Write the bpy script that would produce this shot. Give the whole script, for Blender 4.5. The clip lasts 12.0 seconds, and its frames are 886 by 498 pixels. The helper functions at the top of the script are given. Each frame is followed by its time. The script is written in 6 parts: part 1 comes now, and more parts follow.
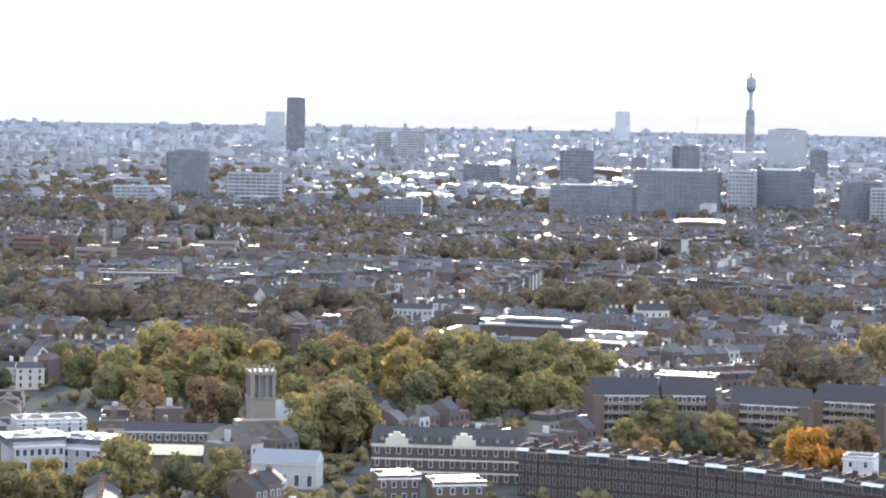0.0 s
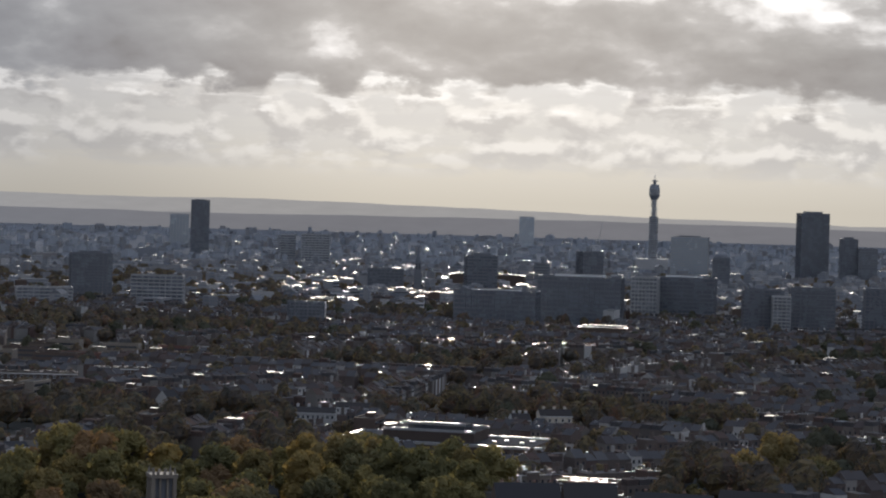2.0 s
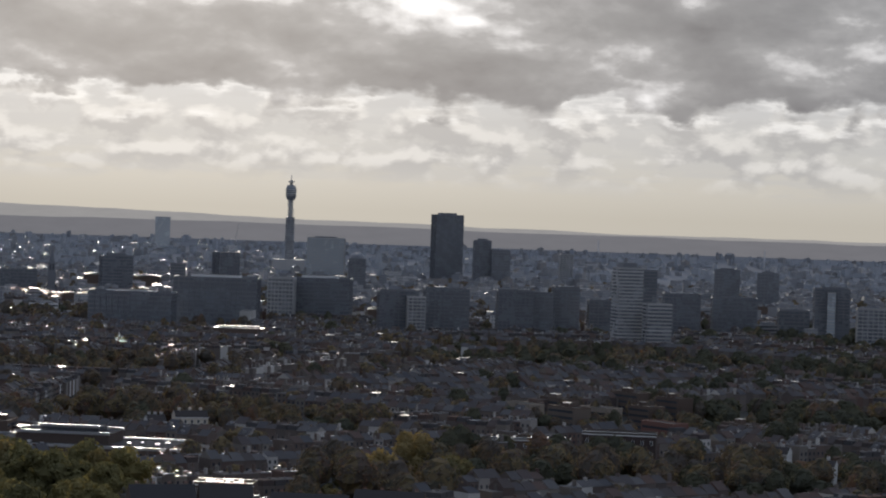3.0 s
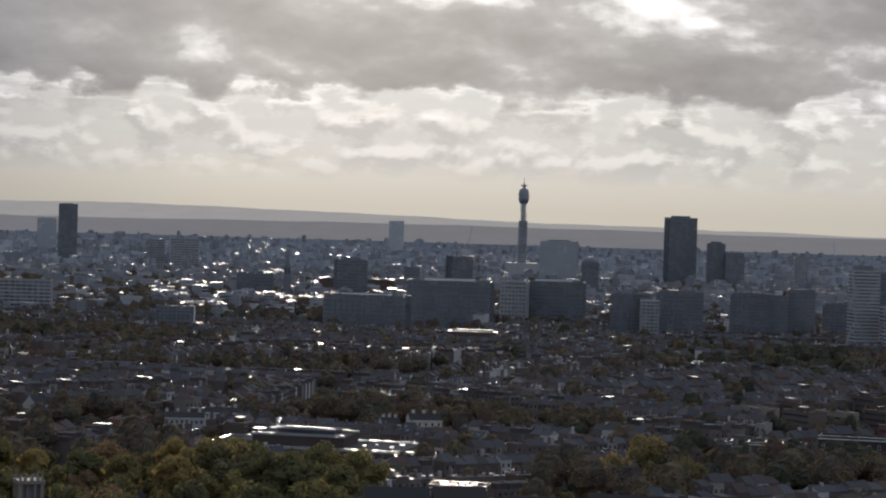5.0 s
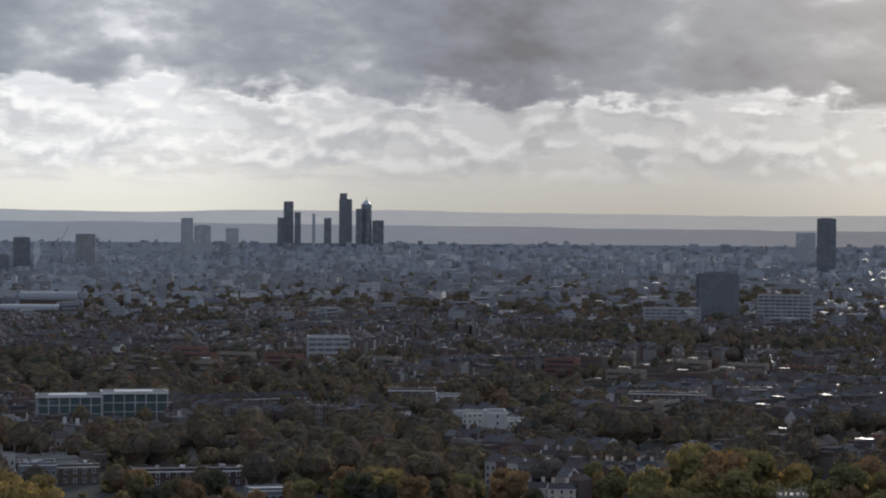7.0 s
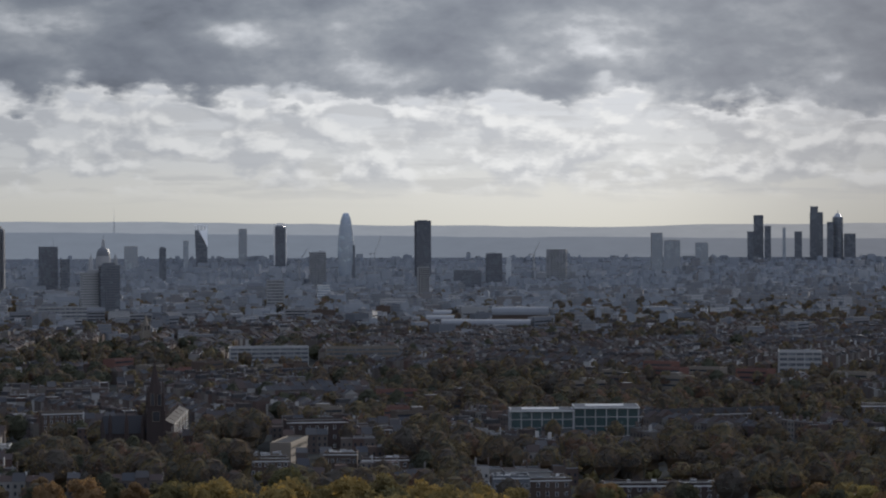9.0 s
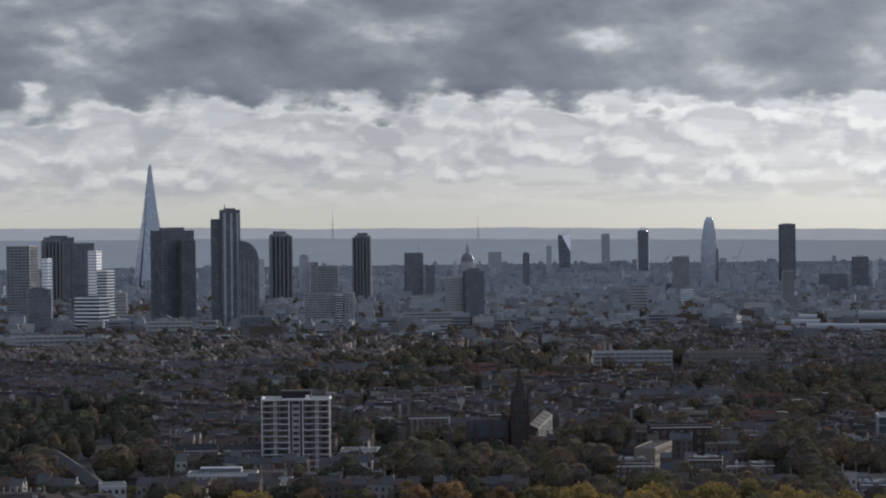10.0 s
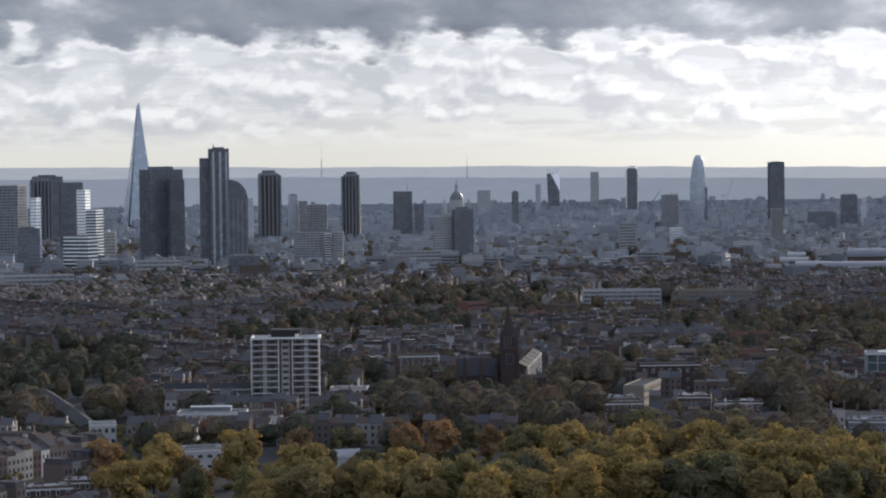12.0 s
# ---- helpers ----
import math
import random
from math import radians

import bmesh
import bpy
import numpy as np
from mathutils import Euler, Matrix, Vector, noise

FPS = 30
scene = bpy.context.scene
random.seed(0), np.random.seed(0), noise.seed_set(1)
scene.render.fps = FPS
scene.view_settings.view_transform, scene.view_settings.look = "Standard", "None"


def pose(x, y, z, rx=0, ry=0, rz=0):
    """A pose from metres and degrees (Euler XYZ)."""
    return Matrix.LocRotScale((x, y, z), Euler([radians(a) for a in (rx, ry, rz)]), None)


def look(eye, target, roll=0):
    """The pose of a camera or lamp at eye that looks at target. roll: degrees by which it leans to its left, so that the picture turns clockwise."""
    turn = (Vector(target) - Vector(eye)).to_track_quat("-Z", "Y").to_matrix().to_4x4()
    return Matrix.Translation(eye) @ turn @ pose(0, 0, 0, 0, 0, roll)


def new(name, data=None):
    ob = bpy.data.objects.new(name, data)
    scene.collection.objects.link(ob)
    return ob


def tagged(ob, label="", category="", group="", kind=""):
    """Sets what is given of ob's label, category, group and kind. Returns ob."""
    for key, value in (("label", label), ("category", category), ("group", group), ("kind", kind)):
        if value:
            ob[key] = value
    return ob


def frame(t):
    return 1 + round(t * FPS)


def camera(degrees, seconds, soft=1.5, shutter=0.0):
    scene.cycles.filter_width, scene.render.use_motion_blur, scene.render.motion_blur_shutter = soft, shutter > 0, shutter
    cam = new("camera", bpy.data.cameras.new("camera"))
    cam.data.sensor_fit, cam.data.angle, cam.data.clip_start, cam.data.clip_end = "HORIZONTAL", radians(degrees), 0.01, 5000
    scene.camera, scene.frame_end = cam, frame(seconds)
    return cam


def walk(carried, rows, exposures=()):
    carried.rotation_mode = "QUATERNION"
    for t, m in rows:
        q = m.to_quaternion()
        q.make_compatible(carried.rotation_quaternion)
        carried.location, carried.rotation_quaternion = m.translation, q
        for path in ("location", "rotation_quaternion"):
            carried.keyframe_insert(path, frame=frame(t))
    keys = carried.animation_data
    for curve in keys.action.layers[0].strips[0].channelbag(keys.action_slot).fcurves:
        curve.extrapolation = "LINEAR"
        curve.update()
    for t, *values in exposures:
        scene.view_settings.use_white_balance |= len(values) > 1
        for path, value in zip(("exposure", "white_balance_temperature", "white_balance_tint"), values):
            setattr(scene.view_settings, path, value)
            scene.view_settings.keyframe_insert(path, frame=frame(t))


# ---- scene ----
# A hovering viewpoint over the north of a big city that turns from south-west to south.
# x is east, y is north, z is up; EYE is the height over the ground below.
EYE = 115.0
cam = camera(20.21, 12.0, soft=2.1)
walk(cam, [
    (0, pose(0, 0, EYE, 86.447, -1.023, 153.557)),
    (0.1, pose(0, 0, EYE, 86.876, -1.063, 153.536)),
    (0.2, pose(0, 0, EYE, 87.323, -1.094, 153.549)),
    (0.3, pose(0, 0, EYE, 87.790, -1.125, 153.563)),
    (0.4, pose(0, 0, EYE, 88.243, -1.155, 153.596)),
    (0.5, pose(0, 0, EYE, 88.688, -1.177, 153.633)),
    (1, pose(0, 0, EYE, 88.807, -1.401, 153.628)),
    (1.5, pose(0, 0, EYE, 88.845, -1.630, 152.290)),
    (2, pose(0, 0, EYE, 88.898, -1.635, 151.366)),
    (2.1, pose(0, 0, EYE, 89.023, -1.797, 148.363)),
    (2.2, pose(0, 0, EYE, 89.125, -1.980, 145.246)),
    (2.3, pose(0, 0, EYE, 89.182, -2.060, 143.634)),
    (2.4, pose(0, 0, EYE, 89.200, -2.081, 143.081)),
    (2.5, pose(0, 0, EYE, 89.189, -2.069, 143.004)),
    (3, pose(0, 0, EYE, 89.170, -1.935, 143.001)),
    (3.2, pose(0, 0, EYE, 89.118, -1.818, 144.105)),
    (4.8, pose(0, 0, EYE, 89.072, -1.581, 148.425)),
    (5, pose(0, 0, EYE, 89.082, -1.685, 148.364)),
    (5.5, pose(0, 0, EYE, 89.068, -1.796, 148.265)),
    (5.6, pose(0, 0, EYE, 89.087, -1.788, 148.459)),
    (5.7, pose(0, 0, EYE, 89.003, -1.649, 150.768)),
    (5.8, pose(0, 0, EYE, 88.921, -1.372, 155.142)),
    (5.9, pose(0, 0, EYE, 88.900, -1.172, 158.301)),
    (6, pose(0, 0, EYE, 88.907, -1.086, 159.696)),
    (6.5, pose(0, 0, EYE, 89.002, -0.911, 160.010)),
    (6.6, pose(0, 0, EYE, 89.025, -0.786, 161.021)),
    (6.7, pose(0, 0, EYE, 89.025, -0.586, 162.963)),
    (8.3, pose(0, 0, EYE, 89.241, -0.141, 170.218)),
    (8.4, pose(0, 0, EYE, 89.276, -0.137, 171.701)),
    (8.5, pose(0, 0, EYE, 89.299, -0.137, 172.310)),
    (8.6, pose(0, 0, EYE, 89.350, -0.134, 172.306)),
    (8.8, pose(0, 0, EYE, 89.358, -0.039, 173.602)),
    (8.9, pose(0, 0, EYE, 89.395, 0.098, 175.538)),
    (9, pose(0, 0, EYE, 89.421, 0.165, 176.492)),
    (9.1, pose(0, 0, EYE, 89.442, 0.198, 176.787)),
    (9.2, pose(0, 0, EYE, 89.450, 0.210, 176.826)),
    (9.3, pose(0, 0, EYE, 89.460, 0.223, 176.835)),
    (9.4, pose(0, 0, EYE, 89.483, 0.248, 177.630)),
    (9.5, pose(0, 0, EYE, 89.512, 0.321, 179.911)),
    (9.6, pose(0, 0, EYE, 89.540, 0.500, 182.785)),
    (9.7, pose(0, 0, EYE, 89.596, 0.581, 184.289)),
    (9.8, pose(0, 0, EYE, 89.570, 0.599, 184.862)),
    (9.9, pose(0, 0, EYE, 89.579, 0.611, 184.869)),
    (10, pose(0, 0, EYE, 89.585, 0.617, 184.838)),
    (10.1, pose(0, 0, EYE, 89.380, 0.625, 184.768)),
    (10.3, pose(0, 0, EYE, 88.899, 0.646, 184.769)),
    (10.4, pose(0, 0, EYE, 88.665, 0.656, 184.769)),
    (10.5, pose(0, 0, EYE, 88.480, 0.665, 184.723)),
    (11, pose(0, 0, EYE, 88.106, 0.691, 184.670)),
    (11.5, pose(0, 0, EYE, 88.136, 0.717, 184.612)),
    (12, pose(0, 0, EYE, 88.167, 0.715, 184.584)),
], exposures=[(t, e, k, m) for t, e, k, m in ((0.0, 2.8, 6450, 10), (0.2, 2.1, 6450, 10), (0.4, 1.4, 6450, 10), (0.7, 0.8, 6450, 10), (1.1, 0.5, 6450, 10), (2.0, 0.38, 6450, 11), (3.2, 0.28, 6450, 11), (5.0, 0.33, 6450, 11), (5.5, 0.38, 6450, 11), (6.0, 0.22, 6350, 11), (6.5, 0.5, 6350, 11), (6.8, 0.5, 6350, 11), (8.4, 0.26, 6300, 11), (9.5, 0.26, 6300, 11), (10.0, 0.32, 6300, 11), (10.7, 0.68, 6300, 11), (12.0, 0.8, 6300, 12))])

# ---- world and sun ----
SUN_BEARING, SUN_HEIGHT = 209.0, 15.0


def spot(bearing, d):
    """East and north of a place by its bearing in degrees and its distance."""
    return d * math.sin(radians(bearing)), d * math.cos(radians(bearing))


class Tree:
    """A short hand for node trees."""

    def __init__(self, tree):
        self.t = tree

    def n(self, kind, **values):
        node = self.t.nodes.new(kind)
        for key, value in values.items():
            node.inputs[key.replace("_", " ")].default_value = value
        return node

    def put(self, a, b):
        if hasattr(a, "is_linked"):
            self.t.links.new(a, b)
        else:
            b.default_value = a

    def math(self, op, a, b=0.0, c=0.0, clamp=False):
        node = self.t.nodes.new("ShaderNodeMath")
        node.operation, node.use_clamp = op, clamp
        for value, place in zip((a, b, c), node.inputs):
            self.put(value, place)
        return node.outputs[0]

    def step(self, x, lo, hi, a=0.0, b=1.0):
        node = self.t.nodes.new("ShaderNodeMapRange")
        node.interpolation_type = "SMOOTHSTEP"
        for value, place in zip((x, lo, hi, a, b), node.inputs):
            self.put(value, place)
        return node.outputs[0]

    def xyz(self, x, y, z=0.0):
        node = self.t.nodes.new("ShaderNodeCombineXYZ")
        for value, place in zip((x, y, z), node.inputs):
            self.put(value, place)
        return node.outputs[0]

    def noise(self, at, scale, detail=5.0, rough=0.55, bend=0.0):
        node = self.n("ShaderNodeTexNoise", Scale=scale, Detail=detail, Roughness=rough, Distortion=bend)
        if at is not None:
            self.t.links.new(at, node.inputs["Vector"])
        return node.outputs[0]

    def mix(self, f, a, b, how="MIX"):
        node = self.t.nodes.new("ShaderNodeMix")
        node.data_type, node.blend_type = "RGBA", how
        for value, place in zip((f, a, b), (node.inputs[0], node.inputs[6], node.inputs[7])):
            self.put((*value, 1) if isinstance(value, tuple) else value, place)
        return node.outputs[2]

    def ramp(self, f, *stops):
        node = self.t.nodes.new("ShaderNodeValToRGB")
        e = node.color_ramp.elements
        while len(e) < len(stops):
            e.new(0.5)
        for k, (at, c) in zip(e, stops):
            k.position, k.color = at, (*c, 1)
        self.t.links.new(f, node.inputs[0])
        return node.outputs[0]


world = bpy.data.worlds.new("world")
scene.world = world
world.use_nodes = True
world.node_tree.nodes.clear()
w = Tree(world.node_tree)
sky = w.n("ShaderNodeTexSky")
sky.sky_type, sky.sun_disc = "NISHITA", False
sky.sun_elevation, sky.sun_rotation = radians(SUN_HEIGHT), radians(SUN_BEARING)
sky.dust_density = 3.0
way = w.n("ShaderNodeTexCoord").outputs["Generated"]
split = w.n("ShaderNodeSeparateXYZ")
w.put(way, split.inputs[0])
wx, wy, wz = split.outputs
# degrees west of south, and degrees of height
az = w.math("MULTIPLY", w.math("ARCTAN2", w.math("MULTIPLY", wx, -1.0), w.math("MULTIPLY", wy, -1.0)), 57.2958)
el = w.math("MULTIPLY", w.math("ARCSINE", wz), 57.2958)


def gap(a, e, wide, high):
    """A thin place in the deck: its middle in degrees west of south and of height, and its half sizes."""
    p = w.math("DIVIDE", w.math("SUBTRACT", az, a), wide)
    q = w.math("DIVIDE", w.math("SUBTRACT", el, e), high)
    return w.math("EXPONENT", w.math("MULTIPLY", w.math("ADD", w.math("MULTIPLY", p, p), w.math("MULTIPLY", q, q)), -1.0))


def heap(aside, up):
    """The density of the heaped cloud some degrees further on: rounded billows on a broad drift."""
    far, high = w.math("ADD", az, aside), w.math("ADD", el, up)
    drift = w.noise(w.xyz(w.math("MULTIPLY", far, 0.72), w.math("MULTIPLY", high, 1.35), 7.1), 1.0, 8.0, 0.52, 0.1)
    cell = w.n("ShaderNodeTexVoronoi", Scale=1.0, Detail=2.0, Roughness=0.5, Lacunarity=2.2)
    cell.feature, cell.normalize = "SMOOTH_F1", True
    cell.inputs["Smoothness"].default_value = 0.45
    w.put(w.xyz(w.math("ADD", w.math("MULTIPLY", far, 1.5), w.math("MULTIPLY", drift, 1.2)), w.math("ADD", w.math("MULTIPLY", high, 2.3), w.math("MULTIPLY", drift, 0.9)), 2.0), cell.inputs["Vector"])
    return w.math("SUBTRACT", w.math("ADD", drift, 0.10), w.math("MULTIPLY", cell.outputs["Distance"], 0.30))


big = w.noise(w.xyz(w.math("MULTIPLY", az, 0.10), w.math("MULTIPLY", el, 0.42), 3.3), 1.0, 3.0, 0.5)
puff, puff_over = heap(0.0, 0.0), heap(0.06, 0.16)
lit = w.math("SUBTRACT", puff, puff_over)
crown = w.step(w.math("SUBTRACT", heap(0.10, 0.25), w.math("MULTIPLY", lit, 0.9)), 0.37, 0.64)
low = w.noise(w.xyz(w.math("MULTIPLY", az, 0.45), w.math("MULTIPLY", el, 3.4), 1.7), 1.0, 6.0, 0.55, 0.2)
# the clear strip over the horizon, cream below and whiter above
height = w.math("DIVIDE", el, 4.0, clamp=True)
warm = w.ramp(height, (0.0, (0.44, 0.41, 0.345)), (0.16, (0.475, 0.45, 0.39)), (0.36, (0.465, 0.46, 0.43)), (0.7, (0.46, 0.465, 0.46)))
plain = w.ramp(height, (0.0, (0.61, 0.585, 0.50)), (0.16, (0.63, 0.61, 0.54)), (0.36, (0.60, 0.60, 0.57)), (0.7, (0.58, 0.59, 0.59)))
strip = w.mix(w.step(az, 4.0, 22.0), plain, warm)
c = w.mix(w.math("MULTIPLY", w.step(low, 0.45, 0.60, 0.0, 0.40), w.step(el, 0.3, 0.9)), strip, (0.42, 0.42, 0.41))
# heaped clouds in the strip: grey bodies, bright upper rims
rise = w.step(el, 0.45, 1.3)
side = w.step(az, 4.0, 22.0)
body = w.mix(crown, w.mix(side, (0.76, 0.75, 0.705), (0.62, 0.605, 0.565)), w.mix(side, (0.44, 0.45, 0.455), (0.345, 0.345, 0.34)))
c = w.mix(w.math("MULTIPLY", w.step(puff, 0.42, 0.56, 0.0, 0.8), rise), c, body)
# the dark deck above, with an uneven lower edge and a few thin places
edge = w.math("ADD", w.step(az, 2.0, 26.0, 2.90, 2.48), w.math("ADD", w.math("MULTIPLY", w.math("SUBTRACT", big, 0.5), 0.6), w.math("MULTIPLY", w.math("SUBTRACT", puff, 0.5), -2.4)))
over = w.math("SUBTRACT", el, edge)
deck = w.step(over, -0.16, 0.34)
tone = w.noise(w.xyz(w.math("MULTIPLY", az, 0.34), w.math("MULTIPLY", el, 0.72), 9.4), 1.0, 6.0, 0.5, 0.15)
gaps = None
for a, e, wide, high in ((32.2, 4.85, 1.7, 0.24), (36.2, 4.95, 0.8, 0.3), (37.4, 4.4, 0.5, 0.14), (42.6, 4.9, 0.5, 0.3), (-1.2, 4.25, 0.9, 0.35), (23.6, 5.0, 0.7, 0.25)):
    g = gap(a, e, wide, high)
    gaps = g if gaps is None else w.math("ADD", gaps, g)
dull = w.math("MULTIPLY", w.math("MULTIPLY", w.step(az, 8.0, 15.0), w.step(az, 31.0, 22.0)), -0.05)
thin = w.math("ADD", w.math("MULTIPLY", gaps, w.math("ADD", 0.05, w.math("MULTIPLY", puff, 0.4))), w.math("MULTIPLY", lit, 0.45))
level = w.math("ADD", w.math("ADD", w.math("ADD", tone, dull), thin), w.math("MULTIPLY", w.math("SUBTRACT", puff, 0.5), -0.3))
cool = w.ramp(level, (0.16, (0.10, 0.114, 0.138)), (0.36, (0.18, 0.20, 0.232)), (0.50, (0.23, 0.252, 0.28)), (0.61, (0.32, 0.338, 0.357)), (0.80, (0.72, 0.725, 0.715)))
mild = w.ramp(level, (0.16, (0.095, 0.102, 0.118)), (0.36, (0.165, 0.172, 0.185)), (0.50, (0.205, 0.212, 0.222)), (0.61, (0.28, 0.284, 0.29)), (0.80, (0.78, 0.77, 0.75)))
grey = w.mix(w.step(az, 16.0, 28.0), cool, mild)
c = w.mix(deck, c, grey)
brink = w.math("MULTIPLY", w.step(over, -0.35, -0.04), w.step(over, 0.14, -0.04))
c = w.mix(w.math("MULTIPLY", w.math("MULTIPLY", brink, 0.45), w.step(low, 0.44, 0.60)), c, (0.90, 0.885, 0.84))
# blue sky shows thinly behind the cloud
c = w.mix(0.03, c, w.mix(1.0, sky.outputs[0], (0.05, 0.05, 0.05), "MULTIPLY"))
# overhead, out of view: brighter and bluer, added to lift the shaded sides
c = w.mix(w.step(el, 7.0, 22.0), c, (0.50, 0.565, 0.685))
# the veiled sun, and duller cloud away from it
sx, sy = spot(SUN_BEARING, math.cos(radians(SUN_HEIGHT)))
dot = w.n("ShaderNodeVectorMath")
dot.operation = "DOT_PRODUCT"
w.put(way, dot.inputs[0])
dot.inputs[1].default_value = (sx, sy, math.sin(radians(SUN_HEIGHT)))
near_sun = w.math("POWER", w.math("MAXIMUM", dot.outputs["Value"], 0.0), 55.0)
c = w.mix(1.0, c, w.mix(near_sun, (0.97, 0.985, 1.02), (1.12, 1.12, 1.12)), "MULTIPLY")
c = w.mix(w.step(az, 8.0, -8.0, 0.0, 1.0), c, w.mix(1.0, c, (0.74, 0.745, 0.755), "MULTIPLY"))
c = w.mix(w.math("MULTIPLY", w.step(az, 7.5, 14.0), w.step(az, 28.0, 19.0)), c, w.mix(1.0, c, (0.74, 0.75, 0.775), "MULTIPLY"))
c = w.mix(near_sun, c, w.mix(1.0, c, (0.22, 0.22, 0.215), "ADD"))
shine = w.n("ShaderNodeBackground", Strength=1.0)
w.put(c, shine.inputs["Color"])
w.put(shine.outputs[0], w.n("ShaderNodeOutputWorld").inputs["Surface"])

sun = new("sun", bpy.data.lights.new("sun", "SUN"))
sun.data.energy, sun.data.angle, sun.data.color = 3.6, radians(4.0), (1.0, 0.90, 0.76)
sun.matrix_world = look((sx * 300, sy * 300, 100 + 300 * math.sin(radians(SUN_HEIGHT))), (0, 0, 100))

# ---- materials ----


def material(name, stops, rough=0.7, metal=0.0, by="object", grain=0.6, coarse=0.05, wear=0.25, bump=0.15, gloss=0.5, glass=False):
    """A weathered surface: its hue varies from piece to piece along stops, with stains and grain over it."""
    m = bpy.data.materials.new(name)
    m.use_nodes = True
    t = Tree(m.node_tree)
    b = m.node_tree.nodes["Principled BSDF"]
    if by == "object":
        pick = t.n("ShaderNodeObjectInfo").outputs["Random"]
    else:
        pick = t.n("ShaderNodeNewGeometry").outputs["Random Per Island"]
    at = t.n("ShaderNodeNewGeometry").outputs["Position"]
    col = t.ramp(pick, *[(i / max(1, len(stops) - 1), s) for i, s in enumerate(stops)])
    stain = t.noise(at, coarse, 4.0, 0.6)
    fleck = t.noise(at, grain, 5.0, 0.65)
    f = t.math("ADD", 1.0 - wear, t.math("MULTIPLY", t.math("ADD", stain, fleck), wear))
    shade = t.n("ShaderNodeCombineColor")
    for i in range(3):
        t.put(f, shade.inputs[i])
    t.put(t.mix(1.0, col, shade.outputs[0], "MULTIPLY"), b.inputs["Base Color"])
    t.put(t.step(fleck, 0.3, 0.7, max(0.02, rough - 0.12), min(1.0, rough + 0.12)), b.inputs["Roughness"])
    b.inputs["Metallic"].default_value = metal
    b.inputs["Specular IOR Level"].default_value = gloss
    if bump:
        k = t.n("ShaderNodeBump", Strength=bump, Distance=0.2)
        t.put(fleck, k.inputs["Height"])
        t.put(k.outputs[0], b.inputs["Normal"])
    return m


def foliage(name, stops, by="object"):
    m = bpy.data.materials.new(name)
    m.use_nodes = True
    t = Tree(m.node_tree)
    b = m.node_tree.nodes["Principled BSDF"]
    one = t.n("ShaderNodeObjectInfo").outputs["Random"]
    geo = t.n("ShaderNodeNewGeometry")
    leaf = geo.outputs["Random Per Island"]
    at = geo.outputs["Position"]
    patch = t.noise(at, 0.16, 3.0, 0.6)
    pick = one if by == "object" else t.step(t.noise(at, 0.042, 3.0, 0.6), 0.30, 0.70)
    f = t.math("ADD", t.math("MULTIPLY", pick, 0.7), t.math("ADD", t.math("MULTIPLY", leaf, 0.25), t.math("MULTIPLY", t.math("SUBTRACT", patch, 0.5), 0.5)))
    col = t.ramp(f, *[(i / max(1, len(stops) - 1), s) for i, s in enumerate(stops)])
    t.put(col, b.inputs["Base Color"])
    b.inputs["Roughness"].default_value = 0.9
    b.inputs["Specular IOR Level"].default_value = 0.0
    thin = t.n("ShaderNodeBsdfTranslucent")
    t.put(t.mix(1.0, col, (1.25, 1.1, 0.75), "MULTIPLY"), thin.inputs["Color"])
    both = t.n("ShaderNodeMixShader")
    both.inputs[0].default_value = 0.35
    t.put(b.outputs[0], both.inputs[1])
    t.put(thin.outputs[0], both.inputs[2])
    t.put(both.outputs[0], m.node_tree.nodes["Material Output"].inputs["Surface"])
    return m


BRICK = material("brown_brick", [(0.075, 0.06, 0.053), (0.105, 0.08, 0.067), (0.088, 0.066, 0.056), (0.125, 0.105, 0.09)], 0.9, grain=2.2, gloss=0.05)
RED_BRICK = material("red_brick", [(0.135, 0.075, 0.064), (0.16, 0.088, 0.074)], 0.9, grain=2.2, gloss=0.05)
STUCCO = material("white_stucco", [(0.37, 0.37, 0.36), (0.31, 0.307, 0.297), (0.40, 0.40, 0.39)], 0.85, wear=0.35, gloss=0.1)
CREAM = material("cream_stucco", [(0.42, 0.38, 0.31), (0.48, 0.44, 0.37), (0.38, 0.33, 0.29)], 0.8, wear=0.25, gloss=0.2)
CONCRETE = material("concrete", [(0.26, 0.26, 0.26), (0.34, 0.34, 0.34)], 0.85, gloss=0.15)
ROUGH_CAST = material("rough_grey_concrete", [(0.135, 0.137, 0.145), (0.155, 0.157, 0.163)], 0.9, gloss=0.05)
DARK_CLAD = material("dark_cladding", [(0.11, 0.118, 0.134), (0.145, 0.153, 0.17)], 0.6, gloss=0.25)
STONE = material("weathered_stone", [(0.20, 0.175, 0.145), (0.17, 0.15, 0.13)], 0.9, grain=1.5, gloss=0.1)
SOOT_STONE = material("sooty_brick", [(0.062, 0.047, 0.044), (0.05, 0.04, 0.039)], 0.9, grain=1.5, gloss=0.1)
SLATE = material("slate", [(0.03, 0.031, 0.036), (0.043, 0.042, 0.044), (0.036, 0.033, 0.033)], 0.75, grain=1.8, bump=0.3, gloss=0.05)
TILE = material("clay_tile", [(0.22, 0.10, 0.07), (0.17, 0.09, 0.07)], 0.7, grain=1.8, bump=0.3)
LEAD = material("lead_roof", [(0.13, 0.137, 0.15), (0.18, 0.185, 0.195)], 0.55, 0.1, grain=0.5, gloss=0.25)
FELT = material("felt_roof", [(0.055, 0.056, 0.06), (0.085, 0.083, 0.082)], 0.95, grain=0.6, gloss=0.0)
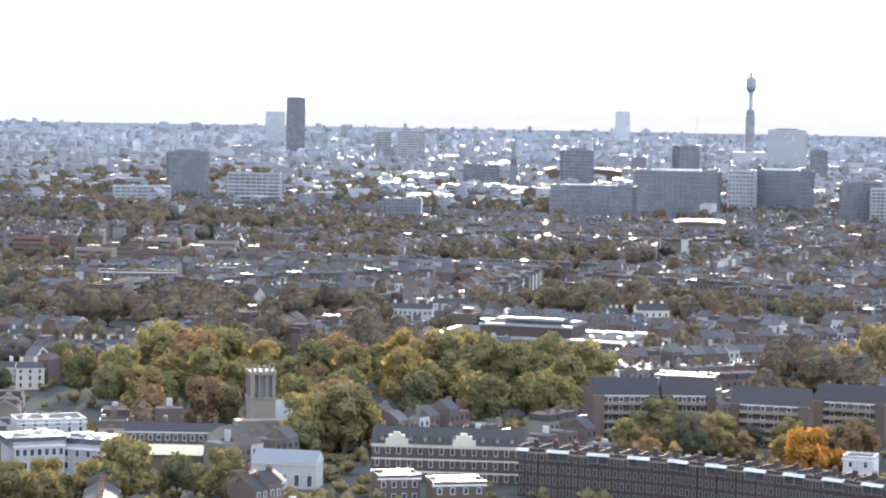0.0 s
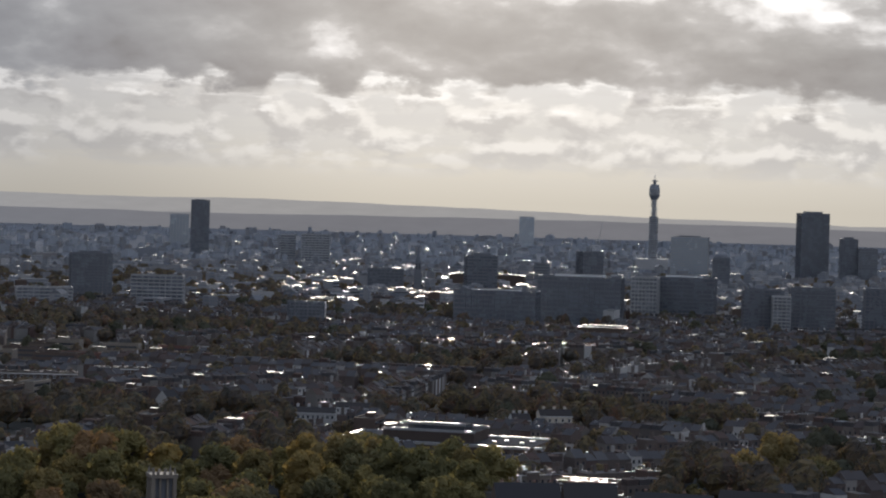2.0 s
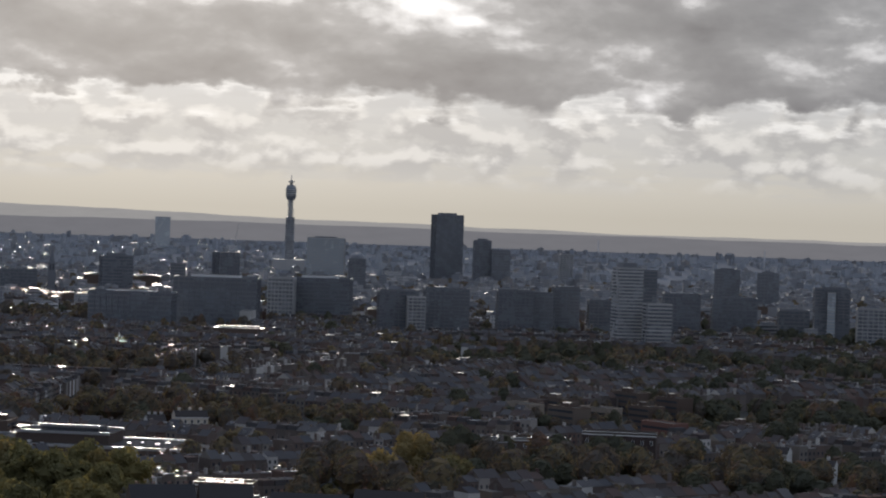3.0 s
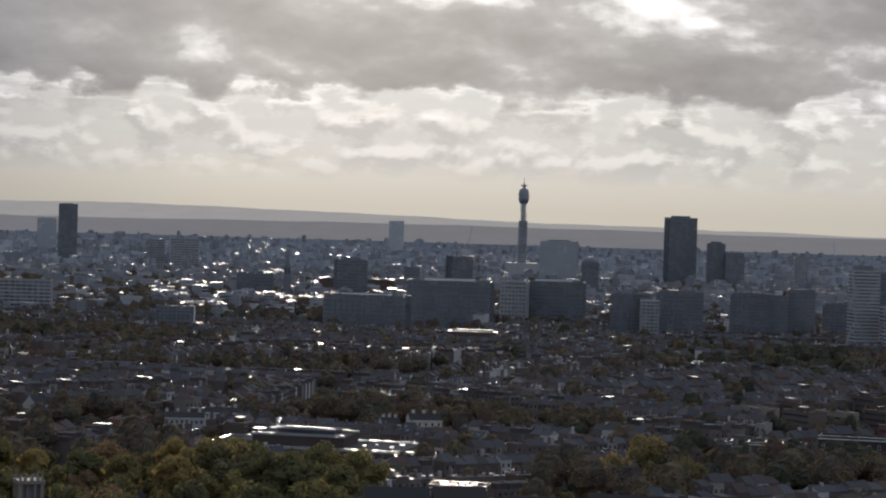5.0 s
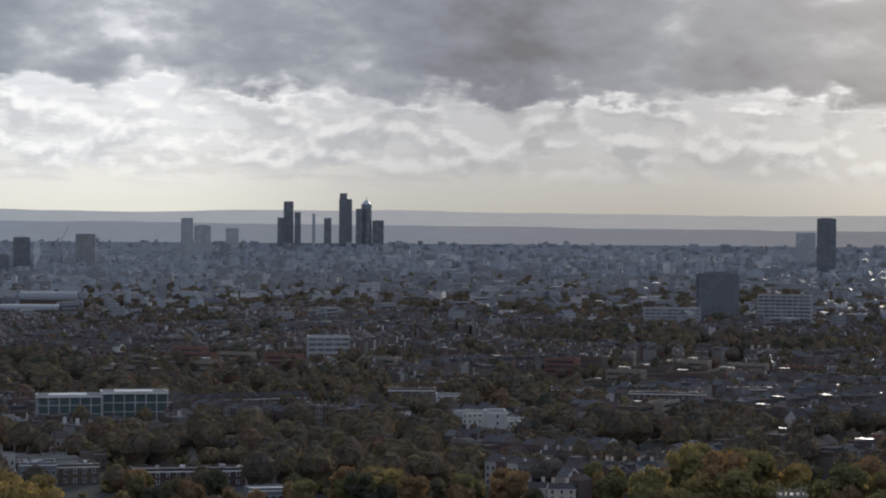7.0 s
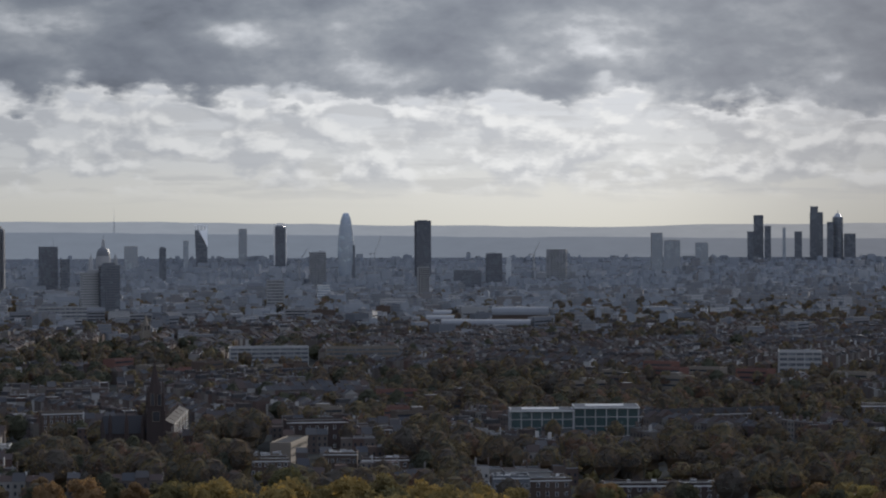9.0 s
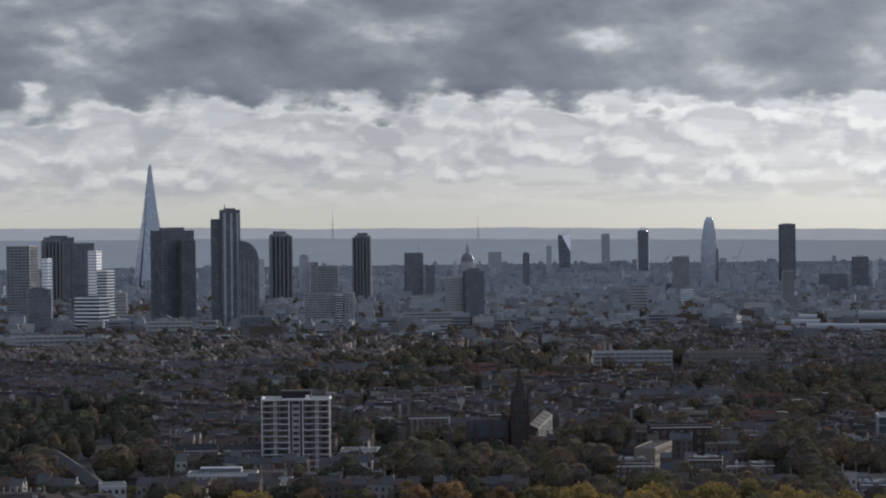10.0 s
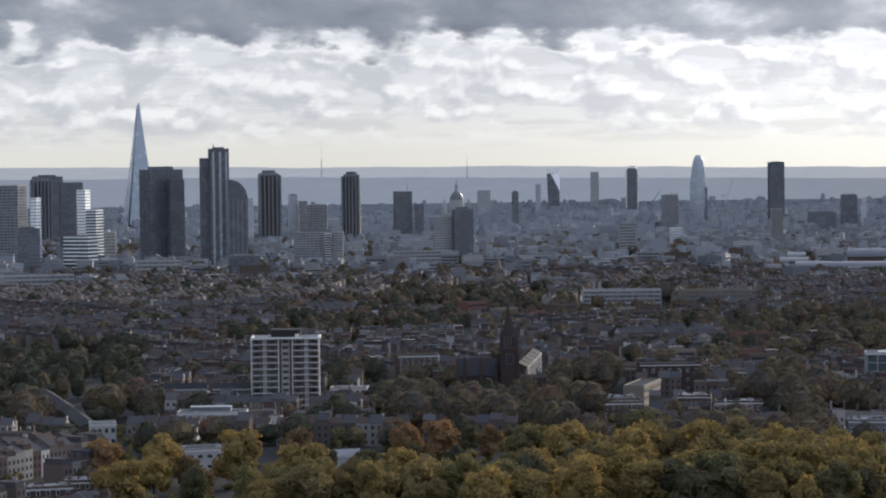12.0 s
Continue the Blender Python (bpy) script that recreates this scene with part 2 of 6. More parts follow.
ZINC = material("zinc_roof", [(0.24, 0.25, 0.265), (0.32, 0.325, 0.335)], 0.42, 0.5, grain=0.4)
COPPER = material("pale_copper_roof", [(0.36, 0.33, 0.21), (0.40, 0.37, 0.25)], 0.6)
GLASS = material("dark_window_glass", [(0.03, 0.035, 0.045), (0.06, 0.065, 0.075)], 0.12, grain=0.2, bump=0.02, gloss=0.6)
# pale glass; on the far towers its paleness stands in for haze
BLUE_GLASS = material("pale_and_hazed_curtain_glass", [(0.31, 0.36, 0.415), (0.36, 0.405, 0.455)], 0.2, 0.25, grain=0.08, wear=0.08, bump=0.03, gloss=0.8)
GREY_GLASS = material("grey_curtain_wall_glass", [(0.108, 0.122, 0.146), (0.145, 0.16, 0.184)], 0.25, 0.2, grain=0.08, bump=0.03, gloss=0.6)
GREEN_GLASS = material("green_curtain_wall_glass", [(0.05, 0.085, 0.09), (0.075, 0.11, 0.115)], 0.18, 0.2, grain=0.08, bump=0.03)
# extra white stands in for sun on the sail and west faces
SAIL = material("sunlit_white_panels", [(0.85, 0.85, 0.85), (0.8, 0.8, 0.8)], 0.4, wear=0.05, gloss=0.6)
PAINT = material("white_paint", [(0.55, 0.55, 0.545), (0.48, 0.485, 0.49)], 0.55, wear=0.15, gloss=0.3)
BRIGHT = material("polished_metal_edges", [(0.80, 0.80, 0.80), (0.85, 0.85, 0.85)], 0.38, 0.9, wear=0.05, bump=0.0)
STEEL = material("galvanised_steel", [(0.30, 0.31, 0.33), (0.36, 0.37, 0.38)], 0.4, 0.6)
BARK = material("bark", [(0.07, 0.055, 0.04), (0.11, 0.09, 0.07)], 0.9, grain=3.0, bump=0.5)
HOUSES = material("mixed_house_walls", [(0.085, 0.072, 0.068), (0.115, 0.092, 0.083), (0.10, 0.087, 0.082), (0.125, 0.108, 0.098), (0.092, 0.077, 0.073), (0.105, 0.073, 0.064), (0.16, 0.148, 0.135), (0.092, 0.08, 0.075), (0.112, 0.098, 0.09), (0.19, 0.183, 0.172), (0.098, 0.08, 0.073), (0.40, 0.395, 0.38), (0.112, 0.095, 0.086)], 0.9, by="island", grain=1.2, gloss=0.0)
ROOFS = material("mixed_roofs", [(0.055, 0.056, 0.063), (0.072, 0.07, 0.073), (0.062, 0.056, 0.056), (0.082, 0.06, 0.053), (0.058, 0.06, 0.066), (0.09, 0.088, 0.09), (0.067, 0.066, 0.07)], 0.85, by="island", grain=1.5, bump=0.3, gloss=0.0)
# far roofs darker than their walls, flattening contrast in place of haze
FLATS = material("mixed_flat_roofs", [(0.115, 0.12, 0.132), (0.135, 0.137, 0.142), (0.122, 0.127, 0.139), (0.17, 0.173, 0.18), (0.125, 0.125, 0.13)], 0.9, by="island", grain=0.7, gloss=0.0)
WET = material("wet_lead_roofs", [(0.10, 0.102, 0.107), (0.16, 0.16, 0.163)], 0.5, by="island", grain=0.5, bump=0.05, gloss=0.28)
# paler than the near house walls: haze put into the colour
BLOCKS = material("mixed_block_walls", [(0.19, 0.192, 0.202), (0.24, 0.24, 0.243), (0.185, 0.19, 0.203), (0.26, 0.26, 0.262), (0.20, 0.18, 0.17), (0.22, 0.225, 0.237), (0.18, 0.18, 0.187), (0.44, 0.435, 0.43), (0.20, 0.205, 0.215), (0.23, 0.225, 0.225)], 0.8, by="island", grain=0.5, gloss=0.1)
# palest walls of the far town, coloured to stand in for haze
HAZE_PALE = material("haze_paled_city_walls", [(0.24, 0.26, 0.29), (0.29, 0.305, 0.325), (0.26, 0.28, 0.31)], 0.85, by="island", grain=0.4, gloss=0.0)


def glaze(m, storey, bay):
    """Rows of small panes in a wall too far off for single windows."""
    t = Tree(m.node_tree)
    b = m.node_tree.nodes["Principled BSDF"]
    wall = b.inputs["Base Color"].links[0].from_socket
    p = t.n("ShaderNodeSeparateXYZ")
    t.put(t.n("ShaderNodeNewGeometry").outputs["Position"], p.inputs[0])
    row = t.math("FRACT", t.math("DIVIDE", p.outputs[2], storey))
    col = t.math("FRACT", t.math("DIVIDE", t.math("ADD", p.outputs[0], t.math("MULTIPLY", p.outputs[1], 0.83)), bay))
    hole = t.math("MULTIPLY", t.math("MULTIPLY", t.step(row, 0.30, 0.34), t.step(row, 0.80, 0.76)), t.math("MULTIPLY", t.step(col, 0.22, 0.26), t.step(col, 0.78, 0.74)))
    t.put(t.mix(hole, wall, (0.13, 0.15, 0.18)), b.inputs["Base Color"])


glaze(BLOCKS, 3.4, 2.8)
ESTATES = material("estate_walls", [(0.11, 0.092, 0.083), (0.165, 0.15, 0.14), (0.10, 0.08, 0.07), (0.20, 0.188, 0.178)], 0.85, by="island", grain=0.9, gloss=0.1)
LEAF_YELLOW = foliage("yellowing_leaves", [(0.125, 0.106, 0.054), (0.185, 0.15, 0.068), (0.25, 0.19, 0.078), (0.31, 0.225, 0.084)])
LEAF_OLIVE = foliage("olive_leaves", [(0.095, 0.097, 0.06), (0.14, 0.13, 0.07), (0.195, 0.16, 0.08), (0.25, 0.19, 0.085)])
LEAF_DARK = foliage("dark_green_leaves", [(0.058, 0.063, 0.052), (0.08, 0.081, 0.058), (0.105, 0.098, 0.064), (0.14, 0.115, 0.07)])
LEAF_ORANGE = foliage("orange_leaves", [(0.18, 0.088, 0.04), (0.25, 0.125, 0.04), (0.31, 0.155, 0.04), (0.36, 0.20, 0.05)])
LEAF_RUST = foliage("rusty_brown_leaves", [(0.13, 0.097, 0.064), (0.175, 0.122, 0.072), (0.22, 0.146, 0.08), (0.26, 0.165, 0.087)])
LEAF_GREEN = foliage("yellow_green_leaves", [(0.105, 0.102, 0.056), (0.145, 0.135, 0.066), (0.19, 0.166, 0.075), (0.245, 0.20, 0.082)])
# autumn hues, greyed and lightened to stand in for haze
LEAF_FAR = foliage("haze_greyed_autumn_leaves", [(0.072, 0.072, 0.066), (0.10, 0.091, 0.078), (0.09, 0.08, 0.074), (0.145, 0.11, 0.074), (0.08, 0.08, 0.068), (0.165, 0.132, 0.076), (0.095, 0.084, 0.077), (0.16, 0.10, 0.07), (0.10, 0.095, 0.074)], "place")

# ---- mesh helpers ----


class Form:
    """Gathers faces of several materials into one mesh."""

    def __init__(self, *mats):
        self.v, self.f, self.m, self.mats = [], [], [], list(mats)

    def poly(self, pts, faces, mat=0):
        k = len(self.v)
        self.v += pts
        self.f += [tuple(i + k for i in f) for f in faces]
        self.m += [mat] * len(faces)
        return self

    def box(self, x0, x1, y0, y1, z0, z1, mat=0, top=None):
        p = [(x0, y0, z0), (x1, y0, z0), (x1, y1, z0), (x0, y1, z0), (x0, y0, z1), (x1, y0, z1), (x1, y1, z1), (x0, y1, z1)]
        self.poly(p, [(0, 1, 5, 4), (1, 2, 6, 5), (2, 3, 7, 6), (3, 0, 4, 7), (3, 2, 1, 0)], mat)
        k = len(self.v)
        self.f.append((k - 4, k - 3, k - 2, k - 1))
        self.m.append(mat if top is None else top)
        return self

    def gable(self, x0, x1, y0, y1, z0, z1, mat=0, ends=None, hip=0.0):
        """A pitched roof with its ridge along x."""
        ym = (y0 + y1) / 2
        p = [(x0, y0, z0), (x1, y0, z0), (x1, y1, z0), (x0, y1, z0), (x0 + hip, ym, z1), (x1 - hip, ym, z1)]
        self.poly(p, [(0, 1, 5, 4), (2, 3, 4, 5), (3, 2, 1, 0)], mat)
        k = len(self.v) - 6
        self.f += [(k + 1, k + 2, k + 5), (k + 3, k, k + 4)]
        self.m += [mat if ends is None else ends] * 2
        return self

    def tube(self, cx, cy, z0, z1, r0, r1=None, n=12, mat=0, squash=1.0):
        r1 = r0 if r1 is None else r1
        a = [2 * math.pi * i / n + math.pi / n for i in range(n)]
        p = [(cx + r0 * math.cos(t), cy + r0 * squash * math.sin(t), z0) for t in a] + [(cx + r1 * math.cos(t), cy + r1 * squash * math.sin(t), z1) for t in a]
        self.poly(p, [(i, (i + 1) % n, n + (i + 1) % n, n + i) for i in range(n)] + [tuple(range(n))[::-1], tuple(range(n, 2 * n))], mat)
        return self

    def beam(self, a, b, r, mat=0):
        a, b = Vector(a), Vector(b)
        d = (b - a).normalized()
        u = d.cross(Vector((0, 0, 1)) if abs(d.z) < 0.9 else Vector((1, 0, 0))).normalized() * r
        s = d.cross(u).normalized() * r
        p = [tuple(q + o) for q in (a, b) for o in (-u - s, u - s, u + s, -u + s)]
        self.poly(p, [(0, 1, 5, 4), (1, 2, 6, 5), (2, 3, 7, 6), (3, 0, 4, 7), (3, 2, 1, 0), (4, 5, 6, 7)], mat)
        return self

    def mesh(self, name):
        me = bpy.data.meshes.new(name)
        me.from_pydata(self.v, [], self.f)
        for m in self.mats:
            me.materials.append(m)
        me.polygons.foreach_set("material_index", self.m)
        me.update()
        return me


def part(name, form, parent, label="", at=None):
    """One mesh object under a thing or a part. form: a Form, or a mesh that several parts share."""
    ob = new(name, form.mesh(name) if hasattr(form, "mats") else form)
    ob.parent = parent
    if at:
        ob.location = at
    return tagged(ob, label)


def thing(name, bearing, d, label, category, group="", turn=0.0, lift=0.0):
    """The root of a thing that faces the viewpoint, turned by some degrees."""
    ob = new(name)
    ob.empty_display_size = 1.0
    x, y = spot(bearing, d)
    ob.matrix_world = pose(x, y, ground_height(d) + lift, 0, 0, -bearing + turn)
    TAKEN.append((x, y))
    return tagged(ob, label, category, group)


TAKEN = []
CLEAR = []


def true_distance(d):
    """Past 4 km the land is drawn together, sized to fit the camera's view."""
    return d if d <= 4000 else 4000 - 3500 * math.log(max(1e-4, 1 - (d - 4000) / 850))


def ground_height(d):
    # past 4 km the ground rises to keep its place in the camera's view
    if d > 4720:
        return 30.0
    return 0.0 if d <= 4000 else EYE * (1 - d / true_distance(d))


# ---- ground and distance ----
f = Form(material("town_ground", [(0.05, 0.05, 0.047), (0.05, 0.05, 0.047)], 0.95, grain=0.05, coarse=0.008, wear=0.7, gloss=0.0))
RINGS = [1, 100, 300, 500, 700, 900, 1100, 1400, 1800, 2200, 2600, 3000, 3400, 3700, 4000, 4060, 4120, 4180, 4240, 4300, 4360, 4420, 4480, 4540, 4600, 4660, 4718, 4722, 4840, 4940]
N = 144
pts = [(r * math.cos(2 * math.pi * i / N), r * math.sin(2 * math.pi * i / N), ground_height(r)) for r in RINGS for i in range(N)]
f.poly(pts, [(k * N + i, (k + 1) * N + i, (k + 1) * N + (i + 1) % N, k * N + (i + 1) % N) for k in range(len(RINGS) - 1) for i in range(N)] + [tuple(range(N))])
# streets past 4 km get a paler colour in place of haze
f.mats.append(material("haze_paled_streets", [(0.15, 0.157, 0.17), (0.15, 0.157, 0.17)], 0.95, grain=0.05, coarse=0.008, wear=0.5, gloss=0.0))
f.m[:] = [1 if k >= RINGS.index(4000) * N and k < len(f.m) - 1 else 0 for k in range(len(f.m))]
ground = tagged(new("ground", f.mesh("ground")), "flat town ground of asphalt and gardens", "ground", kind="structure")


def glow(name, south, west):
    """Far land, haze painted in as emission: bluer south, warmer west, faintly mottled."""
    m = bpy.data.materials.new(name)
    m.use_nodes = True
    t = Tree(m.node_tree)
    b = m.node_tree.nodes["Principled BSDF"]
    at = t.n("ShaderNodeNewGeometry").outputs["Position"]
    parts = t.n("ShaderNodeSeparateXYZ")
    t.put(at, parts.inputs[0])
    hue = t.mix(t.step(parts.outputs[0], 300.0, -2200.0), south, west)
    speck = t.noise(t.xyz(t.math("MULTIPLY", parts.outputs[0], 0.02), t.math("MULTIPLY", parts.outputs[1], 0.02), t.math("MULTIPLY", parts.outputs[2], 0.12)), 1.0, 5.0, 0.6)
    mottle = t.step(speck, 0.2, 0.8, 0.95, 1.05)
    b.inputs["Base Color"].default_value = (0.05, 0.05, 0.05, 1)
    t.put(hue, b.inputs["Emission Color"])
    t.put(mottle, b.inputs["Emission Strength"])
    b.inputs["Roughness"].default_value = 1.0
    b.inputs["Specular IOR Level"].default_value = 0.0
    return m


def ridge(name, d, base, heights, south, west, label, seed, rough=0.05):
    """A far line of hills right round the horizon. heights: degrees over eye level at bearings."""
    # the hills emit their haze colour instead of being lit
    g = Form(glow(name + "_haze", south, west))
    pts = []
    n = 720
    for i in range(n):
        b = 360.0 * i / n
        e = np.interp(b, *zip(*heights)) + rough * (noise.fractal(Vector((b * 0.35, seed, 0)), 0.9, 2.0, 4) + 0.4 * noise.noise(Vector((b * 2.1, seed, 4))))
        x, y = spot(b, d)
        pts += [(x, y, base), (x * 1.004, y * 1.004, EYE + d * math.tan(radians(e))), (x * 1.012, y * 1.012, base)]
    faces = []
    for i in range(n):
        j = (i + 1) % n
        faces += [(3 * i, 3 * j, 3 * j + 1, 3 * i + 1), (3 * i + 1, 3 * j + 1, 3 * j + 2, 3 * i + 2)]
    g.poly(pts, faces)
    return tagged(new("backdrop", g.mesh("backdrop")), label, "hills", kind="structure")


ridge("near_hills", 4605, 30, [(0, -0.3), (160, -0.10), (172, -0.14), (184, -0.30), (194, -0.36), (202, -0.42), (211, -0.36), (219, -0.40), (228, -0.42), (360, -0.3)], (0.128, 0.148, 0.178), (0.128, 0.126, 0.134), "low wooded hills, grey haze painted in as glow", 2.0, 0.03)
ridge("far_hills", 4850, 30, [(0, 0), (160, 0.18), (166, 0.155), (172, 0.09), (177, 0.06), (183, -0.04), (187, -0.07), (193, -0.01), (201, -0.09), (204.5, -0.06), (208, -0.12), (211, -0.18), (214, -0.26), (222, -0.35), (228, -0.34), (360, 0)], (0.205, 0.223, 0.248), (0.24, 0.232, 0.225), "far hills along the horizon, paled by painted glow", 7.0, 0.035)

# ---- buildings ----


def clear(bearing, d, r):
    """Keeps the ordinary houses and trees off a place."""
    CLEAR.append((*spot(bearing, d), r))


def tower(name, bearing, d, w, h, label, storeys, glass=GREY_GLASS, band=CONCRETE, deep=None, turn=0.0, fins=0, band_high=0.35, plant=0.0, group="", category="tower block", parapet=1.2, cap=None):
    """A rectangular block: a glazed core, a proud band at every floor, upright fins, a parapet and a plant room."""
    deep = deep or w * 0.8
    r = thing(name, bearing, d, label, category, group, turn)
    clear(bearing, d, max(w, deep) * 0.62)
    x, y = w / 2, deep / 2
    part("core", Form(glass, FELT).box(-x + 0.3, x - 0.3, -y + 0.3, y - 0.3, 0, h - 0.2, 0, 1), r)
    sh = h / storeys
    ring = Form(band).box(-x, x, -y, y, 0, sh * band_high).mesh("floor_band")
    if d < 2950:
        for k in range(storeys):
            part("floor_band", ring, r, at=(0, 0, k * sh))
    else:
        far = Form(band)
        for k in range(storeys):
            far.box(-x, x, -y, y, k * sh, k * sh + sh * band_high)
        tagged(part("facade_banding", far, r), kind="stuff")
    p = Form(band, FELT)
    for a in ((-x, x, -y, -y + 0.5), (-x, x, y - 0.5, y), (-x, -x + 0.5, -y + 0.5, y - 0.5), (x - 0.5, x, -y + 0.5, y - 0.5)):
        p.box(*a, h - 0.3, h + parapet)
    part("parapet", p, r)
    if fins:
        fin = Form(band).box(-0.3, 0.3, -0.25, 0.25, 0, h)
        me = fin.mesh("fin")
        side = max(2, round(fins * deep / w))
        places = [(-x + 0.3 + (w - 0.6) * k / fins, s * (y + 0.1)) for k in range(fins + 1) for s in (-1, 1)]
        places += [(s * (x + 0.15), -y + deep * k / side) for k in range(1, side) for s in (-1, 1)]
        if d < 2950:
            for ax, ay in places:
                part("fin", me, r, at=(ax, ay, 0))
        else:
            far = Form(band)
            for ax, ay in places:
                far.box(ax - 0.3, ax + 0.3, ay - 0.25, ay + 0.25, 0, h)
            tagged(part("facade_ribbing", far, r), kind="stuff")
    if plant:
        part("plant_room", Form(cap or DARK_CLAD, ZINC if d < 2000 else FELT).box(-x * 0.6, x * 0.55, -y * 0.6, y * 0.6, h - 0.2, h + plant, 0, 1), r)
    return r


def window_form(surround, pane, wide, high, s=-1):
    """A proud frame round a recessed pane, in one piece; it faces -y, or +y for s = 1."""
    a, t = wide / 2, 0.13
    rings = [(a + t, -t, high + t, -0.02 * s), (a + t, -t, high + t, 0.10 * s), (a, 0.0, high, 0.10 * s), (a, 0.0, high, 0.02 * s)]
    p = [q for x, z0, z1, y in rings for q in ((-x, y, z0), (x, y, z0), (x, y, z1), (-x, y, z1))]
    g = Form(surround, pane)
    g.poly(p, [(4 * k + i, 4 * k + (i + 1) % 4, 4 * k + 4 + (i + 1) % 4, 4 * k + 4 + i)[::s] for k in range(3) for i in range(4)])
    g.f.append((12, 13, 14, 15)[::-s])
    g.m.append(1)
    return g


def windows_on(r, w, h, storeys, bays, y, high=1.5, wide=1.1, pane=GLASS, surround=PAINT, sill0=0.9, x0=None, name="window"):
    """Single windows, each a frame with a recessed pane, on the face at y."""
    s = -1 if y < 0 else 1
    g = window_form(surround, pane, wide, high, s)
    me = g.mesh(name)
    sh, bw = h / storeys, w / bays
    for k in range(storeys):
        for i in range(bays):
            part(name, me, r, at=((-w / 2 if x0 is None else x0) + bw * (i + 0.5), y + s * 0.05, k * sh + sill0))


def mansion(name, bearing, d, w, deep, h, label, storeys, bays, wall=BRICK, roof=SLATE, turn=0.0, rise=3.5, flat=False, surround=PAINT, chimneys=0, category="building", group="", win=(1.6, 1.1), back=False):
    """A walled building with single windows, a cornice, a roof and chimneys."""
    r = thing(name, bearing, d, label, category, group, turn)
    clear(bearing, d, max(w, deep) * 0.6)
    x, y = w / 2, deep / 2
    part("wall", Form(wall, FELT).box(-x, x, -y, y, 0, h, 0, 1), r)
    part("cornice", Form(surround).box(-x - 0.25, x + 0.25, -y - 0.25, -y + 0.1, h - 0.5, h), r)
    if flat:
        p = Form(wall, LEAD)
        p.box(-x, x, -y, -y + 0.35, h, h + 0.9).box(-x, x, y - 0.35, y, h, h + 0.9)
        p.box(-x, -x + 0.35, -y + 0.35, y - 0.35, h, h + 0.9).box(x - 0.35, x, -y + 0.35, y - 0.35, h, h + 0.9)
        part("parapet", p, r)
        part("roof", Form(FELT if roof is ZINC else roof).box(-x + 0.35, x - 0.35, -y + 0.35, y - 0.35, h, h + 0.25), r)
        if roof is ZINC:
            part("coping", Form(ZINC).box(-x - 0.1, x + 0.1, y - 0.45, y + 0.1, h + 0.9, h + 1.02), r, "bright metal coping")
            part("coping", Form(ZINC).box(-x - 0.1, x + 0.1, -y - 0.1, -y + 0.45, h + 0.9, h + 1.02), r, "bright metal coping")
    else:
        part("roof", Form(roof, wall).gable(-x - 0.2, x + 0.2, -y - 0.4, y + 0.4, h, h + rise, 0, 1, hip=rise * 0.6 if name == "villa" else 0.0), r)
    stack = Form(wall, TILE).box(-0.7, 0.7, -0.4, 0.4, 0, 2.6)
    for i in (-0.45, 0, 0.45):
        stack.tube(i, 0, 2.6, 3.3, 0.14, 0.11, 6, 1)
    me = stack.mesh("chimney")
    for k in range(chimneys):
        part("chimney", me, r, at=(-x + w * (k + 0.5) / chimneys, 0.8, h + (rise * 0.55 if not flat else 0.0)))
    windows_on(r, w, h, storeys, bays, -y, *win, surround=surround)
    if back:
        windows_on(r, w, h, storeys, bays, y, *win, surround=surround)
    return r


def plant_boxes(r, w, deep, z, n, seed):
    """Skylights and plant on a flat roof, each a part of its own."""
    rnd = random.Random(seed)
    for k in range(n):
        a, b = rnd.uniform(1.0, 2.8), rnd.uniform(0.8, 1.8)
        x, y = rnd.uniform(-w / 2 + a, w / 2 - a), rnd.uniform(-deep / 2 + b, deep / 2 - b)
        part("roof_unit", Form(rnd.choice((ZINC, PAINT, STEEL)), ZINC).box(-a / 2, a / 2, -b / 2, b / 2, 0, rnd.uniform(0.35, 1.1), 0, 1), r, at=(x, y, z))


# -- the skyline, from south-south-east round to south-west --
r = thing("glass_spire_skyscraper", 168.45, 4312, "very tall tapering skyscraper of pale glass shards", "skyscraper", turn=12)
clear(168.45, 4312, 30)
hh, b0 = 209.0, 27.0
for k, (a, e0, e1) in enumerate(((0, 0.97, 0.055), (90, 1.0, 0.07), (180, 0.985, 0.06), (270, 1.0, 0.05))):
    g = Form(BLUE_GLASS)
    top = hh * (1.0, 0.965, 0.985, 0.95)[k]
    p = [(-b0 * 0.86, -b0 * e0, 0), (b0 * 0.86, -b0 * e0, 0), (b0 * e1 + 0.3, -b0 * 0.05, top), (-b0 * e1 * 0.5, -b0 * 0.05, top)]
    q = [(px * 0.97, py * 0.94 + 0.4, pz) for px, py, pz in p]
    g.poly(p + q, [(0, 1, 2, 3), (7, 6, 5, 4), (1, 0, 4, 5), (2, 1, 5, 6), (3, 2, 6, 7), (0, 3, 7, 4)])
    o = part("glass_shard", g, r)
    o.rotation_euler[2] = radians(a)
part("core", Form(STEEL).tube(0, 0, 0, hh * 0.9, 19, 1.0, 8), r)
for k in range(1, 24):
    z = hh * k / 25
    s = b0 * (1 - k / 25) * 1.0
    part("floor_line", Form(STEEL).box(-s * 0.86, s * 0.86, -s * 1.0, s * 1.0, z, z + 0.7), r)

tower("office_tower", 165.55, 3300, 32, 100, "grey glass office tower with a pale side", 26, GREY_GLASS, CONCRETE, 30, -22, fins=6)
tower("office_tower", 166.10, 3230, 9, 84, "narrow stair tower whitened to look sunlit", 20, BLUE_GLASS, SAIL, 12, -30, band_high=0.7)
